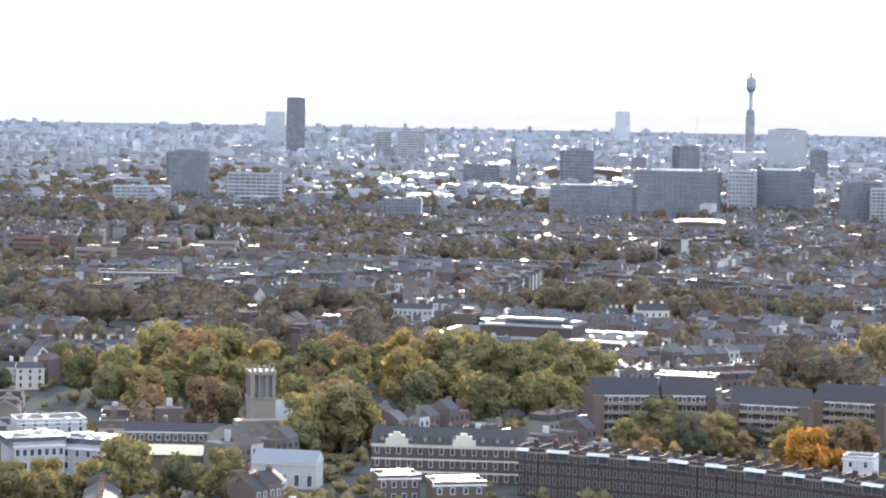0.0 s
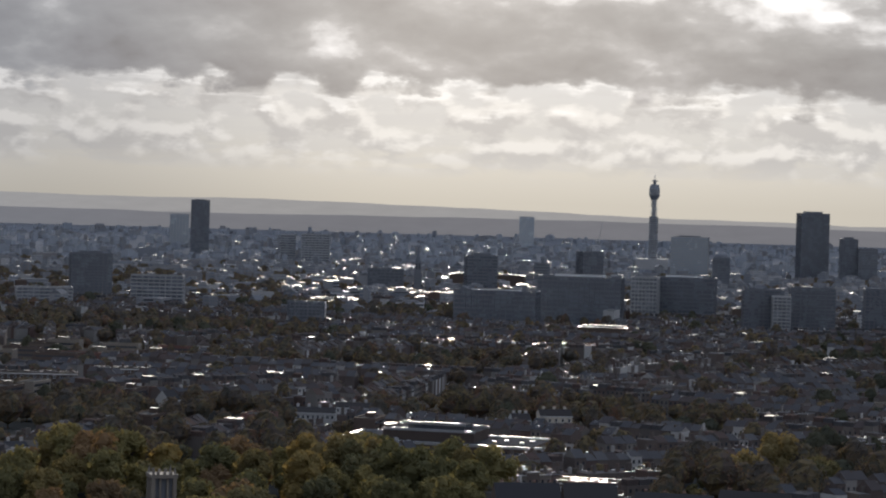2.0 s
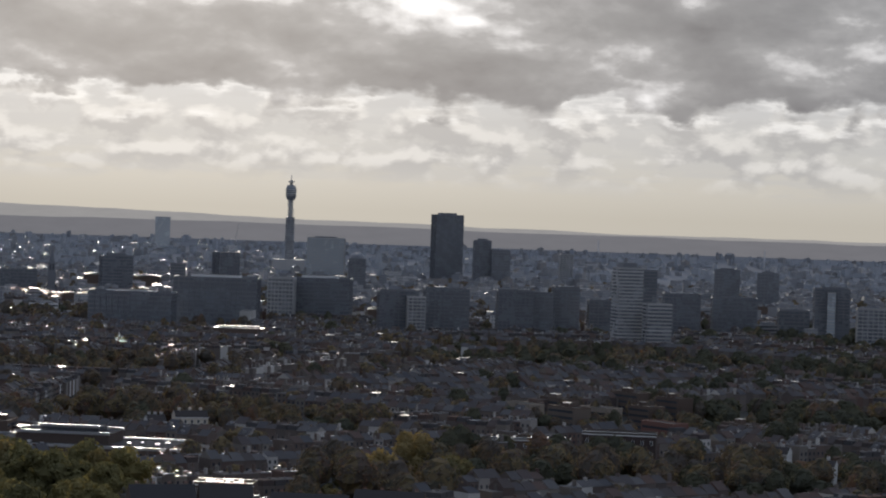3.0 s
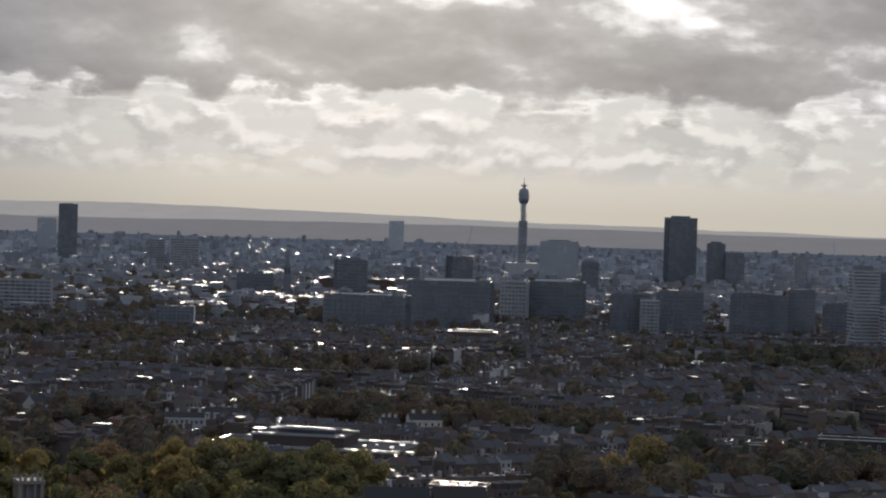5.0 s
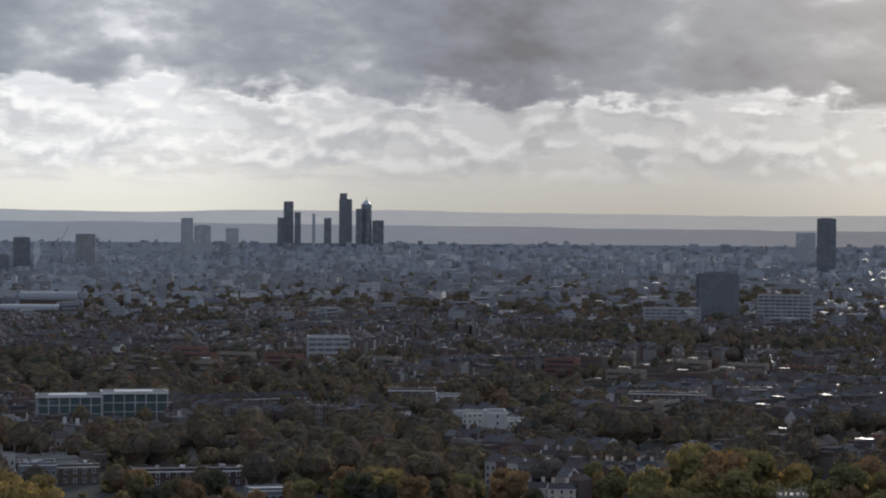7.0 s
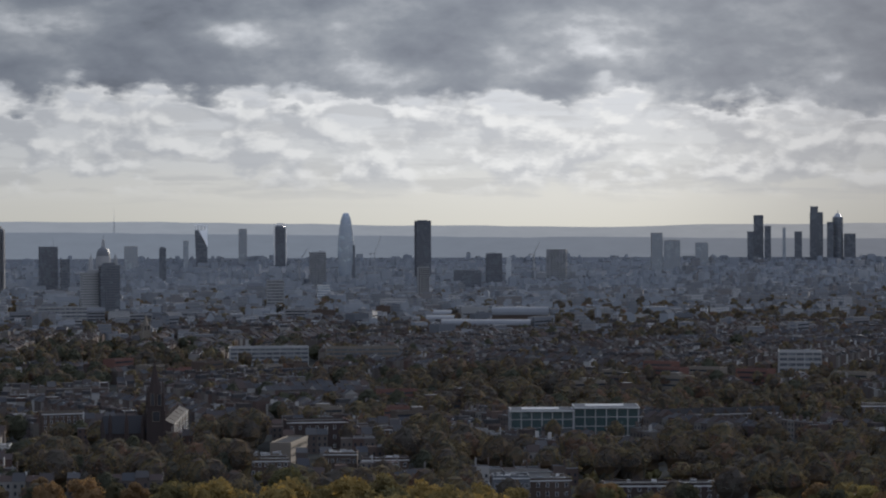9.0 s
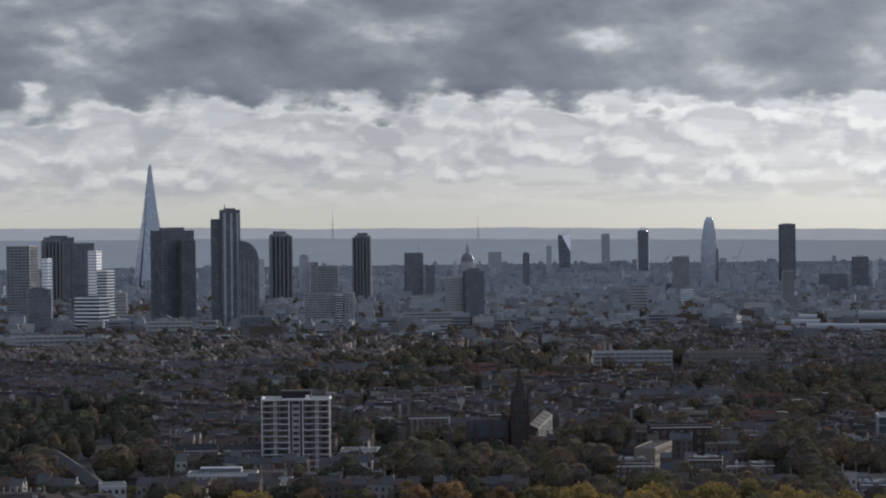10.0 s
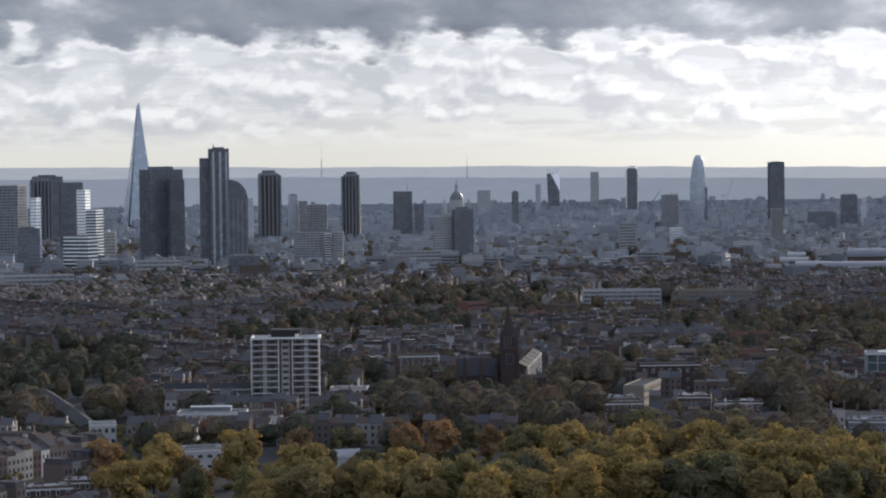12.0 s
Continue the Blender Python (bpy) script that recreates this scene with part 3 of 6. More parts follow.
tower("office_tower", 166.37, 4070, 46, 104, "broad dark office tower", 26, GREY_GLASS, DARK_CLAD, 30, 8, plant=4)
tower("office_tower", 166.90, 3300, 29, 103, "dark office tower beside a white stair shaft", 27, GREY_GLASS, DARK_CLAD, 26, 5, fins=5)
tower("office_tower", 167.18, 3250, 12, 93, "shaft of an office tower whitened to look sunlit", 24, GREY_GLASS, SAIL, 16, -25, band_high=0.7)
tower("office_block", 167.42, 3205, 15, 68, "stepped pale office block with white floor edges", 18, GREEN_GLASS, SAIL, 20, -30)
tower("office_block", 167.10, 2960, 34, 40, "pale low office block", 9, GREEN_GLASS, SAIL, 22, -32, plant=3)
tower("office_block", 165.9, 2900, 26, 52, "dark low office block", 12, GREY_GLASS, DARK_CLAD, 22, 10, plant=3)
tower("office_block", 167.58, 3310, 37, 37, "grey mid-rise block with upright ribs", 9, GREY_GLASS, CONCRETE, 20, -6, fins=9)
tower("residential_tower", 168.94, 3113, 42, 118, "dark octagonal residential tower with balconies", 34, GREY_GLASS, DARK_CLAD, 40, 22, fins=8, plant=5)
tower("residential_tower", 169.28, 3085, 17, 106, "lower wing of a dark residential tower", 31, GREY_GLASS, ROUGH_CAST, 22, 10, fins=3)
tower("residential_tower", 169.97, 2997, 14, 131, "slim dark grey residential tower wing", 38, GREY_GLASS, DARK_CLAD, 20, 4, fins=3)
r = tower("residential_tower", 170.26, 2990, 23, 142, "tall slim dark grey residential tower with paler glazed strips", 41, GREY_GLASS, DARK_CLAD, 24, 4, fins=5, plant=3)
for a in (-7.0, 1.0, 8.5):
    part("glazed_strip", Form(BLUE_GLASS).box(a - 1.3, a + 1.3, -12.6, -12.2, 0, 139), r, "pale glazed strip")
part("roof_mast", Form(STEEL).tube(-6, 0, 143, 149, 0.9, 0.5, 8), r)

r = thing("curved_roof_tower", 170.69, 2981, "dark glass tower whose roof curves down to one side", "tower block", turn=2)
clear(170.69, 2981, 16)
pts, n = [], 16
for yy in (-11, 11):
    pts += [(-11.5, yy, 0)] + [(-11.5 + 23 * k / n, yy, 82 + 24 * math.sqrt(max(0.0, 1 - (k / n) ** 2.2))) for k in range(n + 1)] + [(11.5, yy, 0)]
m = n + 3
part("shell", Form(GREY_GLASS).poly(pts, [tuple(range(m)), tuple(range(m, 2 * m))[::-1]] + [((i + 1) % m, i, m + i, m + (i + 1) % m) for i in range(m)]), r)
for k in range(24):
    part("floor_band", Form(DARK_CLAD).box(-11.6, 11.6, -11.2, 11.2, 3.4 * k, 3.4 * k + 0.9), r)
for k in range(5):
    part("fin", Form(STEEL).box(-11.2 + 5.2 * k, -10.7 + 5.2 * k, -11.4, -11.1, 0, 84), r)

tower("office_block", 170.96, 3700, 10, 75, "slim pale gridded tower", 20, BLUE_GLASS, PAINT, 12, 0, fins=3)


def serrated_tower(bearing, d, w, h, turn):
    """A concrete tower of a triangular plan with toothed balconies and a crown."""
    r = thing("concrete_residential_tower", bearing, d, "rough concrete residential tower with serrated balconies", "tower block", "concrete estate towers", turn)
    clear(bearing, d, w * 0.6)
    part("core", Form(DARK_CLAD, FELT).tube(0, 0, 0, h - 8, w * 0.46, n=6, mat=0, squash=0.8), r)
    n = 38
    rings, panes = Form(ROUGH_CAST), Form(GLASS)
    for k in range(n):
        z = (h - 10) * k / n
        rings.tube(0, 0, z, z + 1.3, w * 0.52, w * 0.48, 6, squash=0.82)
        panes.tube(0, 0, z + 1.35, z + 2.6, w * 0.465, n=6, squash=0.805)
    tagged(part("balcony_tiering", rings, r), kind="stuff")
    tagged(part("glazing_banding", panes, r), kind="stuff")
    part("crown", Form(ROUGH_CAST).tube(0, 0, h - 9, h - 4, w * 0.5, w * 0.42, 6, squash=0.8).box(-w * 0.25, w * 0.25, -w * 0.2, w * 0.2, h - 4, h), r)
    for a in (-1.35, -0.75, -0.2, 0.35, 0.9, 1.4):
        part("pier", Form(ROUGH_CAST).box(a * w * 0.3 - 1.5, a * w * 0.3 + 1.5, -w * 0.47, -w * 0.3, 0, h - 7), r)


serrated_tower(171.40, 3800, 37, 117, 8)
serrated_tower(173.31, 3850, 31, 113.5, -10)
serrated_tower(166.2, 3900, 34, 112, 15)

tower("office_tower", 171.95, 4070, 13, 69, "pale stepped office tower", 18, BLUE_GLASS, CONCRETE, 18, 8, plant=3)
tower("office_tower", 172.18, 4060, 13, 60, "grey stepped office tower", 16, GREY_GLASS, CONCRETE, 18, 8)
tower("office_block", 172.51, 4000, 33, 60, "grey glass office block", 15, GREY_GLASS, CONCRETE, 22, -5, fins=6)
tower("residential_slab", 172.53, 3032, 60, 40, "long grey flat-roofed housing slab", 13, GREY_GLASS, CONCRETE, 14, -4, fins=12, plant=3)
tower("residential_slab", 172.75, 3020, 9, 38, "white latticed stair bay of a housing slab", 13, GLASS, PAINT, 6, -4)
r = tower("office_tower", 174.48, 4024, 28, 77, "dark office tower with a thin roof mast", 19, GREY_GLASS, DARK_CLAD, 24, 6, fins=4)
part("mast", Form(STEEL).tube(8, 0, 77, 92, 0.5, 0.2, 6), r)
tower("office_block", 174.85, 4010, 14, 58, "lower wing of a dark office tower", 14, GREY_GLASS, DARK_CLAD, 20, 6)
tower("residential_slab", 175.41, 2979, 20, 57, "pale concrete housing slab end wall", 19, GREY_GLASS, CONCRETE, 14, 12, band_high=0.75)
tower("residential_slab", 175.85, 2972, 23, 66, "dark panelled housing slab with pale edges", 22, GREY_GLASS, DARK_CLAD, 15, 12, fins=4, plant=4)

r = thing("domed_cathedral", 175.72, 4193, "grey stone cathedral with a ribbed lead dome and lantern", "cathedral")
clear(175.72, 4193, 45)
part("nave", Form(CONCRETE, LEAD).box(-26, 26, -45, 45, 0, 24).gable(-26, 26, -10, 10, 24, 33, 1), r)
part("drum", Form(CONCRETE).tube(0, 0, 24, 46.5, 13.5, 12, 24), r)
g = Form(LEAD)
for k in range(7):
    a0, a1 = math.pi / 2 * k / 7.5, math.pi / 2 * (k + 1) / 7.5
    g.tube(0, 0, 46 + 16 * math.sin(a0), 46 + 16 * math.sin(a1), 11.5 * math.cos(a0), 11.5 * math.cos(a1), 24)
dome = part("dome", g, r)
part("lantern", Form(CONCRETE).tube(0, 0, 61, 72, 3, 2.6, 10).tube(0, 0, 72, 76, 2.6, 0.6, 10), dome)
part("cross", Form(STEEL).box(-0.3, 0.3, -0.3, 0.3, 76, 81).box(-1.3, 1.3, -0.3, 0.3, 78.6, 79.3), dome)
for s in (-1, 1):
    part("column_bay", Form(CONCRETE).tube(s * 20, -38, 24, 42, 4.5, 4, 8).tube(s * 20, -38, 42, 50, 3.6, 0.4, 8), r)

tower("office_tower", 176.35, 4370, 22, 45, "slab tower in pale haze-coloured glass", 14, BLUE_GLASS, CONCRETE, 14, 0, fins=4)
tower("office_tower", 177.07, 4247, 12, 53, "slim dark tower among lower city roofs", 16, GREY_GLASS, DARK_CLAD, 14, 0, plant=3)

r = thing("turbine_roof_tower", 177.95, 4489, "dark residential tower with round turbine openings and a white slanted side", "tower block")
clear(177.95, 4489, 16)
part("core", Form(GREY_GLASS, DARK_CLAD).poly([(-9, -9, 0), (11, -9, 0), (11, 9, 0), (-9, 9, 0), (-11.5, -9, 64), (11, -9, 64), (11, 9, 64), (-11.5, 9, 64)], [(0, 1, 5, 4), (1, 2, 6, 5), (2, 3, 7, 6), (3, 0, 4, 7), (4, 5, 6, 7), (3, 2, 1, 0)]), r)
part("side_sail", Form(SAIL).poly([(-4, -9.6, 63), (11.4, -9.6, 65), (11.4, -16, 33), (-4, -9.1, 63), (11.4, -9.1, 65), (11.4, -15.4, 33)], [(0, 2, 1), (3, 4, 5), (0, 1, 4, 3), (1, 2, 5, 4), (2, 0, 3, 5)]), r)
for a in (-8.5, -2.5, 3.5, 9.5):
    part("crown_post", Form(SAIL).box(a - 1.0, a + 1.0, -8, 8, 64, 72), r)
part("crown_beam", Form(SAIL).box(-12, 11.5, -8.5, 8.5, 71.5, 73.5), r)
for k in range(12):
    part("floor_band", Form(DARK_CLAD).box(-9.4 - 0.17 * k, 11.2, -9.1, 9.1, 5 * k, 5 * k + 1.2), r)

r = tower("residential_tower", 179.76, 4489, 21, 68, "slim grey residential tower with bright white edges", 26, GREY_GLASS, DARK_CLAD, 18, 0, fins=4)
part("rounded_crown", Form(GREY_GLASS).tube(0, 0, 68, 72, 9.6, 7.6, 16, squash=0.85), r)
for s_ in (-1, 1):
    part("edge_strip", Form(BRIGHT).tube(s_ * 10.3, -8.8, 0, 70, 1.1, n=16), r, "polished bright metal edge")
arch = Form(BRIGHT)
for k in range(8):
    a0, a1 = math.pi * k / 8, math.pi * (k + 1) / 8
    arch.beam((10.3 * math.cos(a0), -8.8, 70 + 5.5 * math.sin(a0)), (10.3 * math.cos(a1), -8.8, 70 + 5.5 * math.sin(a1)), 0.8)
part("arched_top", arch, r, "polished bright metal arch")
tower("office_tower", 177.6, 4420, 10, 50, "slim haze-coloured tower among lower city roofs", 14, BLUE_GLASS, CONCRETE, 12, 0)
tower("office_tower", 178.9, 4520, 14, 62, "grey haze-coloured tower among lower city roofs", 18, BLUE_GLASS, CONCRETE, 14, 0, fins=3)
r = tower("office_tower", 180.62, 4134, 26, 56, "grey office tower with a white top storey", 16, GREY_GLASS, CONCRETE, 20, 6, fins=5)
part("white_top", Form(PAINT).box(2, 12, -9, 9, 55.5, 60), r)
tower("office_block", 180.75, 3600, 18, 26, "white-edged glazed office block", 7, BLUE_GLASS, PAINT, 14, 6)

r = thing("bulging_glass_tower", 181.27, 4247, "tall blue glass tower that swells in the middle", "skyscraper")
clear(181.27, 4247, 20)
prof = ((0, 10.5), (12, 12.2), (28, 13.8), (45, 14.3), (60, 13.8), (75, 12.6), (88, 11), (98, 9.4), (106, 7.6), (111, 5.4), (113, 3.4))
g = Form(BLUE_GLASS)
rim = [(math.cos(2 * math.pi * i / 18), 0.8 * math.sin(2 * math.pi * i / 18)) for i in range(18)]
g.poly([(q * a, q * b, z) for z, q in prof for a, b in rim], [(k * 18 + i, k * 18 + (i + 1) % 18, k * 18 + 18 + (i + 1) % 18, k * 18 + 18 + i) for k in range(len(prof) - 1) for i in range(18)] + [tuple(range((len(prof) - 1) * 18, len(prof) * 18))])
part("shell", g, r)
for k in range(1, 34):
    z = 3.2 * k
    rr = np.interp(z, *zip(*prof)) + 0.08
    part("floor_band", Form(STEEL).tube(0, 0, z, z + 0.6, rr, rr, 18, squash=0.8), r)
part("side_wing", Form(GREY_GLASS).box(6, 15.5, -6, 8, 0, 58), r)

tower("office_tower", 183.04, 4264, 25, 97, "dark brown office tower standing by the river", 28, GREY_GLASS, DARK_CLAD, 22, 10, fins=7, plant=2)
tower("residential_tower", 183.05, 3590, 16, 52, "grey latticed housing tower", 17, GLASS, CONCRETE, 14, 6, fins=5)
tower("office_block", 184.07, 4113, 45, 27, "broad grey office block", 7, GREY_GLASS, DARK_CLAD, 26, 0, fins=8)
tower("office_tower", 184.68, 4174, 26, 49, "dark office tower with a pale plant room", 14, GREY_GLASS, DARK_CLAD, 22, 4, fins=4, plant=3, cap=PAINT)
tower("office_block", 185.02, 4160, 9, 44, "pale slim office block", 12, BLUE_GLASS, PAINT, 12, 0)
tower("office_tower", 186.13, 4211, 33, 52, "grey office tower in haze", 15, GREY_GLASS, CONCRETE, 24, -6, fins=6)
tower("office_tower", 188.42, 4370, 19, 66, "grey haze-coloured riverside tower", 20, BLUE_GLASS, CONCRETE, 18, 4, fins=4)
tower("office_tower", 188.77, 4365, 28, 53, "pale haze-coloured slab tower with a dark top", 16, BLUE_GLASS, CONCRETE, 14, 0, fins=7, plant=2)
tower("office_tower", 189.45, 4489, 22, 38, "pale haze-coloured block among lower city roofs", 10, BLUE_GLASS, CONCRETE, 16, 0, fins=4)
tower("residential_tower", 190.74, 4579, 17, 79, "grey riverside residential tower", 24, GREY_GLASS, DARK_CLAD, 16, 0, fins=3)
tower("residential_tower", 190.56, 4570, 12, 50, "lower grey riverside tower", 15, GREY_GLASS, DARK_CLAD, 14, 0)
tower("residential_tower", 190.95, 4572, 12, 60, "stepped grey riverside tower", 18, GREY_GLASS, DARK_CLAD, 14, 0)
tower("residential_tower", 191.32, 4580, 6, 56, "slim pale riverside tower", 16, BLUE_GLASS, CONCRETE, 8, 0)
tower("residential_tower", 191.64, 4579, 14, 49, "short grey riverside tower", 14, GREY_GLASS, DARK_CLAD, 14, 0)
tower("residential_tower", 192.05, 4579, 23, 84, "tall dark riverside residential tower", 26, GREY_GLASS, DARK_CLAD, 20, 0, fins=4)
tower("residential_tower", 192.00, 4585, 14, 94, "stepped top of a dark riverside tower", 29, GREY_GLASS, DARK_CLAD, 14, 0)
r = thing("domed_riverside_tower", 192.53, 4579, "slim round riverside tower with a small crown and spike", "tower block")
clear(192.53, 4579, 15)
part("shaft", Form(GREY_GLASS).tube(0, 0, 0, 76, 10, 9.5, 14), r)
part("crown", Form(STEEL).tube(0, 0, 76, 83, 8.5, 3, 14).tube(0, 0, 83, 90, 0.6, 0.3, 6), r)
for k in range(18):
    part("floor_band", Form(DARK_CLAD).tube(0, 0, 4.2 * k, 4.2 * k + 1.2, 10.25, n=14), r)
tower("residential_tower", 192.36, 4560, 12, 68, "grey riverside tower beside a crowned one", 20, GREY_GLASS, DARK_CLAD, 12, 0)
tower("residential_tower", 192.80, 4579, 20, 45, "short broad riverside tower", 12, GREY_GLASS, DARK_CLAD, 16, 0, fins=4)
tower("office_tower", 202.60, 4312, 32, 53, "pale haze-coloured slab beside a taller tower", 15, BLUE_GLASS, CONCRETE, 16, 0, fins=6)
tower("office_tower", 203.07, 4193, 30, 88, "tall slender concrete office tower with a fine grid", 32, GREY_GLASS, DARK_CLAD, 14, 4, fins=10, plant=2)
tower("residential_slab", 200.61, 2570, 42, 51, "dark grey housing tower with vertical ribs", 17, GREY_GLASS, DARK_CLAD, 18, 8, fins=9, plant=3)
tower("office_block", 202.15, 2480, 52, 33, "pale mid-rise block among trees", 9, GREY_GLASS, CONCRETE, 18, -8, fins=9)
tower("office_block", 199.57, 2425, 54, 21, "pale low flat-roofed block", 6, GREY_GLASS, CONCRETE, 18, 6, fins=10, category="building")
r = tower("office_block", 205.55, 2159, 31, 24, "dark ribbed flat block with a bright corner", 8, GREY_GLASS, DARK_CLAD, 14, 12, fins=8, category="building")
part("corner_strip", Form(BRIGHT).tube(15.6, -7.2, 0, 25, 0.5, n=12), r, "bright metal corner strip")
tower("office_block", 205.73, 4070, 46, 48, "broad hazy office block", 12, GREY_GLASS, CONCRETE, 26, 0, fins=8)
tower("office_block", 205.10, 4092, 25, 44, "hazy office block among lower city roofs", 11, GREY_GLASS, CONCRETE, 22, 0)
tower("office_block", 207.36, 3000, 43, 31, "grey flat-roofed office block", 8, GREY_GLASS, DARK_CLAD, 26, 0, fins=8)
tower("office_block", 209.55, 3100, 38, 48, "dark stepped office block", 12, GREY_GLASS, DARK_CLAD, 28, 10, fins=6, plant=4)
tower("office_block", 209.95, 2306, 77, 33, "long grey office block with a bright roof edge", 8, GREY_GLASS, DARK_CLAD, 30, -10, fins=14, plant=2, cap=PAINT)
tower("office_block", 211.87, 2380, 80, 46, "long dark modern office block", 11, GREY_GLASS, DARK_CLAD, 40, -6, fins=16, plant=3, cap=PAINT)
tower("office_block", 213.35, 2500, 26, 44, "pale ribbed office block", 11, GREY_GLASS, CONCRETE, 30, -6, fins=7)
tower("office_block", 214.25, 2533, 62, 44, "long dark office block with a roof terrace", 11, GREY_GLASS, DARK_CLAD, 34, -6, fins=12, plant=3, cap=PAINT)
tower("gas_holder_block", 212.05, 2900, 25, 60, "dark round-cornered block with a ribbed crown", 15, GREY_GLASS, DARK_CLAD, 25, 20, fins=8)
tower("office_block", 210.96, 3300, 22, 36, "dark slim office block", 9, GREY_GLASS, DARK_CLAD, 18, 0)
tower("office_tower", 210.58, 4434, 27, 54, "broad haze-coloured tower among lower city roofs", 16, BLUE_GLASS, CONCRETE, 20, 0)
tower("hospital_tower", 214.34, 3900, 58, 69, "glazed hospital tower in pale haze-coloured glass", 17, BLUE_GLASS, CONCRETE, 30, -4, fins=14, plant=3)
r = tower("glass_tower", 215.06, 3300, 22, 50, "slim dark tower with a rounded top", 15, GREY_GLASS, DARK_CLAD, 18, 0, fins=4)
part("rounded_top", Form(DARK_CLAD).tube(0, 0, 50, 55, 10.5, 8.6, 16, squash=0.85).tube(0, 0, 55, 58, 8.6, 4.5, 16, squash=0.85), r)
tower("office_tower", 217.11, 4059, 46, 106, "tall dark bronze office tower with rounded bays", 34, GREY_GLASS, DARK_CLAD, 36, 14, fins=12, plant=4)
tower("office_tower", 217.93, 4000, 28, 72, "dark stepped office tower", 18, GREY_GLASS, DARK_CLAD, 24, 4, fins=6, plant=4)
tower("office_tower", 218.36, 3990, 30, 58, "dark lower office block", 14, GREY_GLASS, DARK_CLAD, 24, 4, fins=6)
tower("office_tower", 219.87, 4070, 22, 47, "hazy grey housing tower", 15, GREY_GLASS, CONCRETE, 20, 4, fins=4, plant=3)
tower("housing_block", 216.03, 2258, 36, 43, "dark grey modern housing block", 13, GREY_GLASS, DARK_CLAD, 22, 6, fins=8)
tower("housing_block", 216.45, 2240, 16, 38, "pale housing block between dark ones", 12, GREY_GLASS, CONCRETE, 16, 6, fins=4)
tower("housing_block", 217.14, 2290, 41, 45, "broad dark brick housing block", 14, GREY_GLASS, DARK_CLAD, 24, 6, fins=9)
tower("housing_block", 218.73, 2337, 34, 44, "dark brick housing block", 14, GREY_GLASS, DARK_CLAD, 22, 6, fins=8)
tower("housing_block", 219.33, 2350, 22, 42, "dark narrow housing block", 13, GREY_GLASS, DARK_CLAD, 22, 6, fins=5)
tower("housing_block", 219.90, 2375, 24, 48, "taller dark housing block with a bright parapet", 15, GREY_GLASS, DARK_CLAD, 22, 6, fins=5, plant=1.5, cap=PAINT)
tower("housing_block", 220.74, 2403, 28, 35, "low dark housing block", 11, GREY_GLASS, DARK_CLAD, 20, 6, fins=6)
tower("housing_tower", 221.30, 2171, 22, 72, "housing tower with white balcony bands", 24, GREY_GLASS, CONCRETE, 24, 16, band_high=0.45, plant=5)
tower("housing_tower", 221.75, 2190, 14, 70, "plain dark rear shaft of a banded housing tower", 23, GREY_GLASS, DARK_CLAD, 16, 16)
tower("housing_block", 222.0, 2150, 22, 42, "lower banded wing of a housing tower", 13, GREY_GLASS, CONCRETE, 18, 16, band_high=0.45)
tower("housing_block", 222.55, 2463, 36, 43, "dark office block with a bright roof light", 11, GREY_GLASS, DARK_CLAD, 24, 4, fins=8, plant=1.5, cap=PAINT)
tower("office_block", 223.57, 3300, 33, 52, "grey office block with a rounded roof", 13, GREY_GLASS, DARK_CLAD, 24, 0, fins=6, plant=3)
tower("office_block", 224.5, 3250, 28, 50, "grey office block among lower city roofs", 12, GREY_GLASS, DARK_CLAD, 22, 0, fins=6, plant=3)
tower("office_block", 223.75, 2515, 45, 39, "broad dark office block", 10, GREY_GLASS, DARK_CLAD, 26, 4, fins=9)
tower("office_block", 225.1, 2480, 30, 30, "dark rounded low block", 8, GREY_GLASS, DARK_CLAD, 26, 4, fins=6)
tower("housing_tower", 225.95, 2424, 34, 54, "dark housing tower with a pale glazed stair", 18, GREY_GLASS, DARK_CLAD, 18, 4, fins=6, plant=2)
tower("stair_shaft", 225.95, 2411, 8, 50, "pale glazed stair shaft", 17, BLUE_GLASS, CONCRETE, 4, 4)
tower("office_block", 227.0, 2420, 40, 36, "grey-glass office block among lower city roofs", 10, GREY_GLASS, CONCRETE, 24, 4, fins=8)


# -- the communications tower --
r = thing("communications_tower", 213.49, 4134, "tall round communications tower with a glazed head and mast", "communications tower")
clear(213.49, 4134, 30)
part("podium", Form(CONCRETE).box(-26, 26, -20, 20, 0, 18), r)
part("shaft", Form(GREY_GLASS).tube(0, 0, 18, 88, 7.4, n=20), r)
ring = Form(CONCRETE).tube(0, 0, 0, 1.0, 7.7, n=20).mesh("floor_band")
for k in range(20):
    part("floor_band", ring, r, at=(0, 0, 18 + 3.5 * k))
aerials = part("aerial_core", Form(STEEL).tube(0, 0, 88, 118, 3.4, n=14), r)
dish = Form(STEEL).tube(0, 0, 0, 0.6, 5.6, n=20).mesh("aerial_gallery")
for k in range(6):
    part("aerial_gallery", dish, aerials, at=(0, 0, 90 + 4.6 * k))
horn = Form(PAINT).box(-0.9, 0.9, -0.7, 0.7, 0, 2.6).mesh("aerial_horn")
for k in range(18):
    a = k * 2.4
    part("aerial_horn", horn, aerials, at=(4.6 * math.cos(a), 4.6 * math.sin(a), 90.7 + 4.6 * (k % 6)))
g = Form(GREY_GLASS)
for (z0, r0), (z1, r1) in zip(((116, 5.4), (119, 7.4), (123, 8.8), (134, 8.8), (138, 7.6)), ((119, 7.4), (123, 8.8), (134, 8.8), (138, 7.6), (141, 6.4))):
    g.tube(0, 0, z0, z1, r0, r1, 20)
head = part("head", g, r)
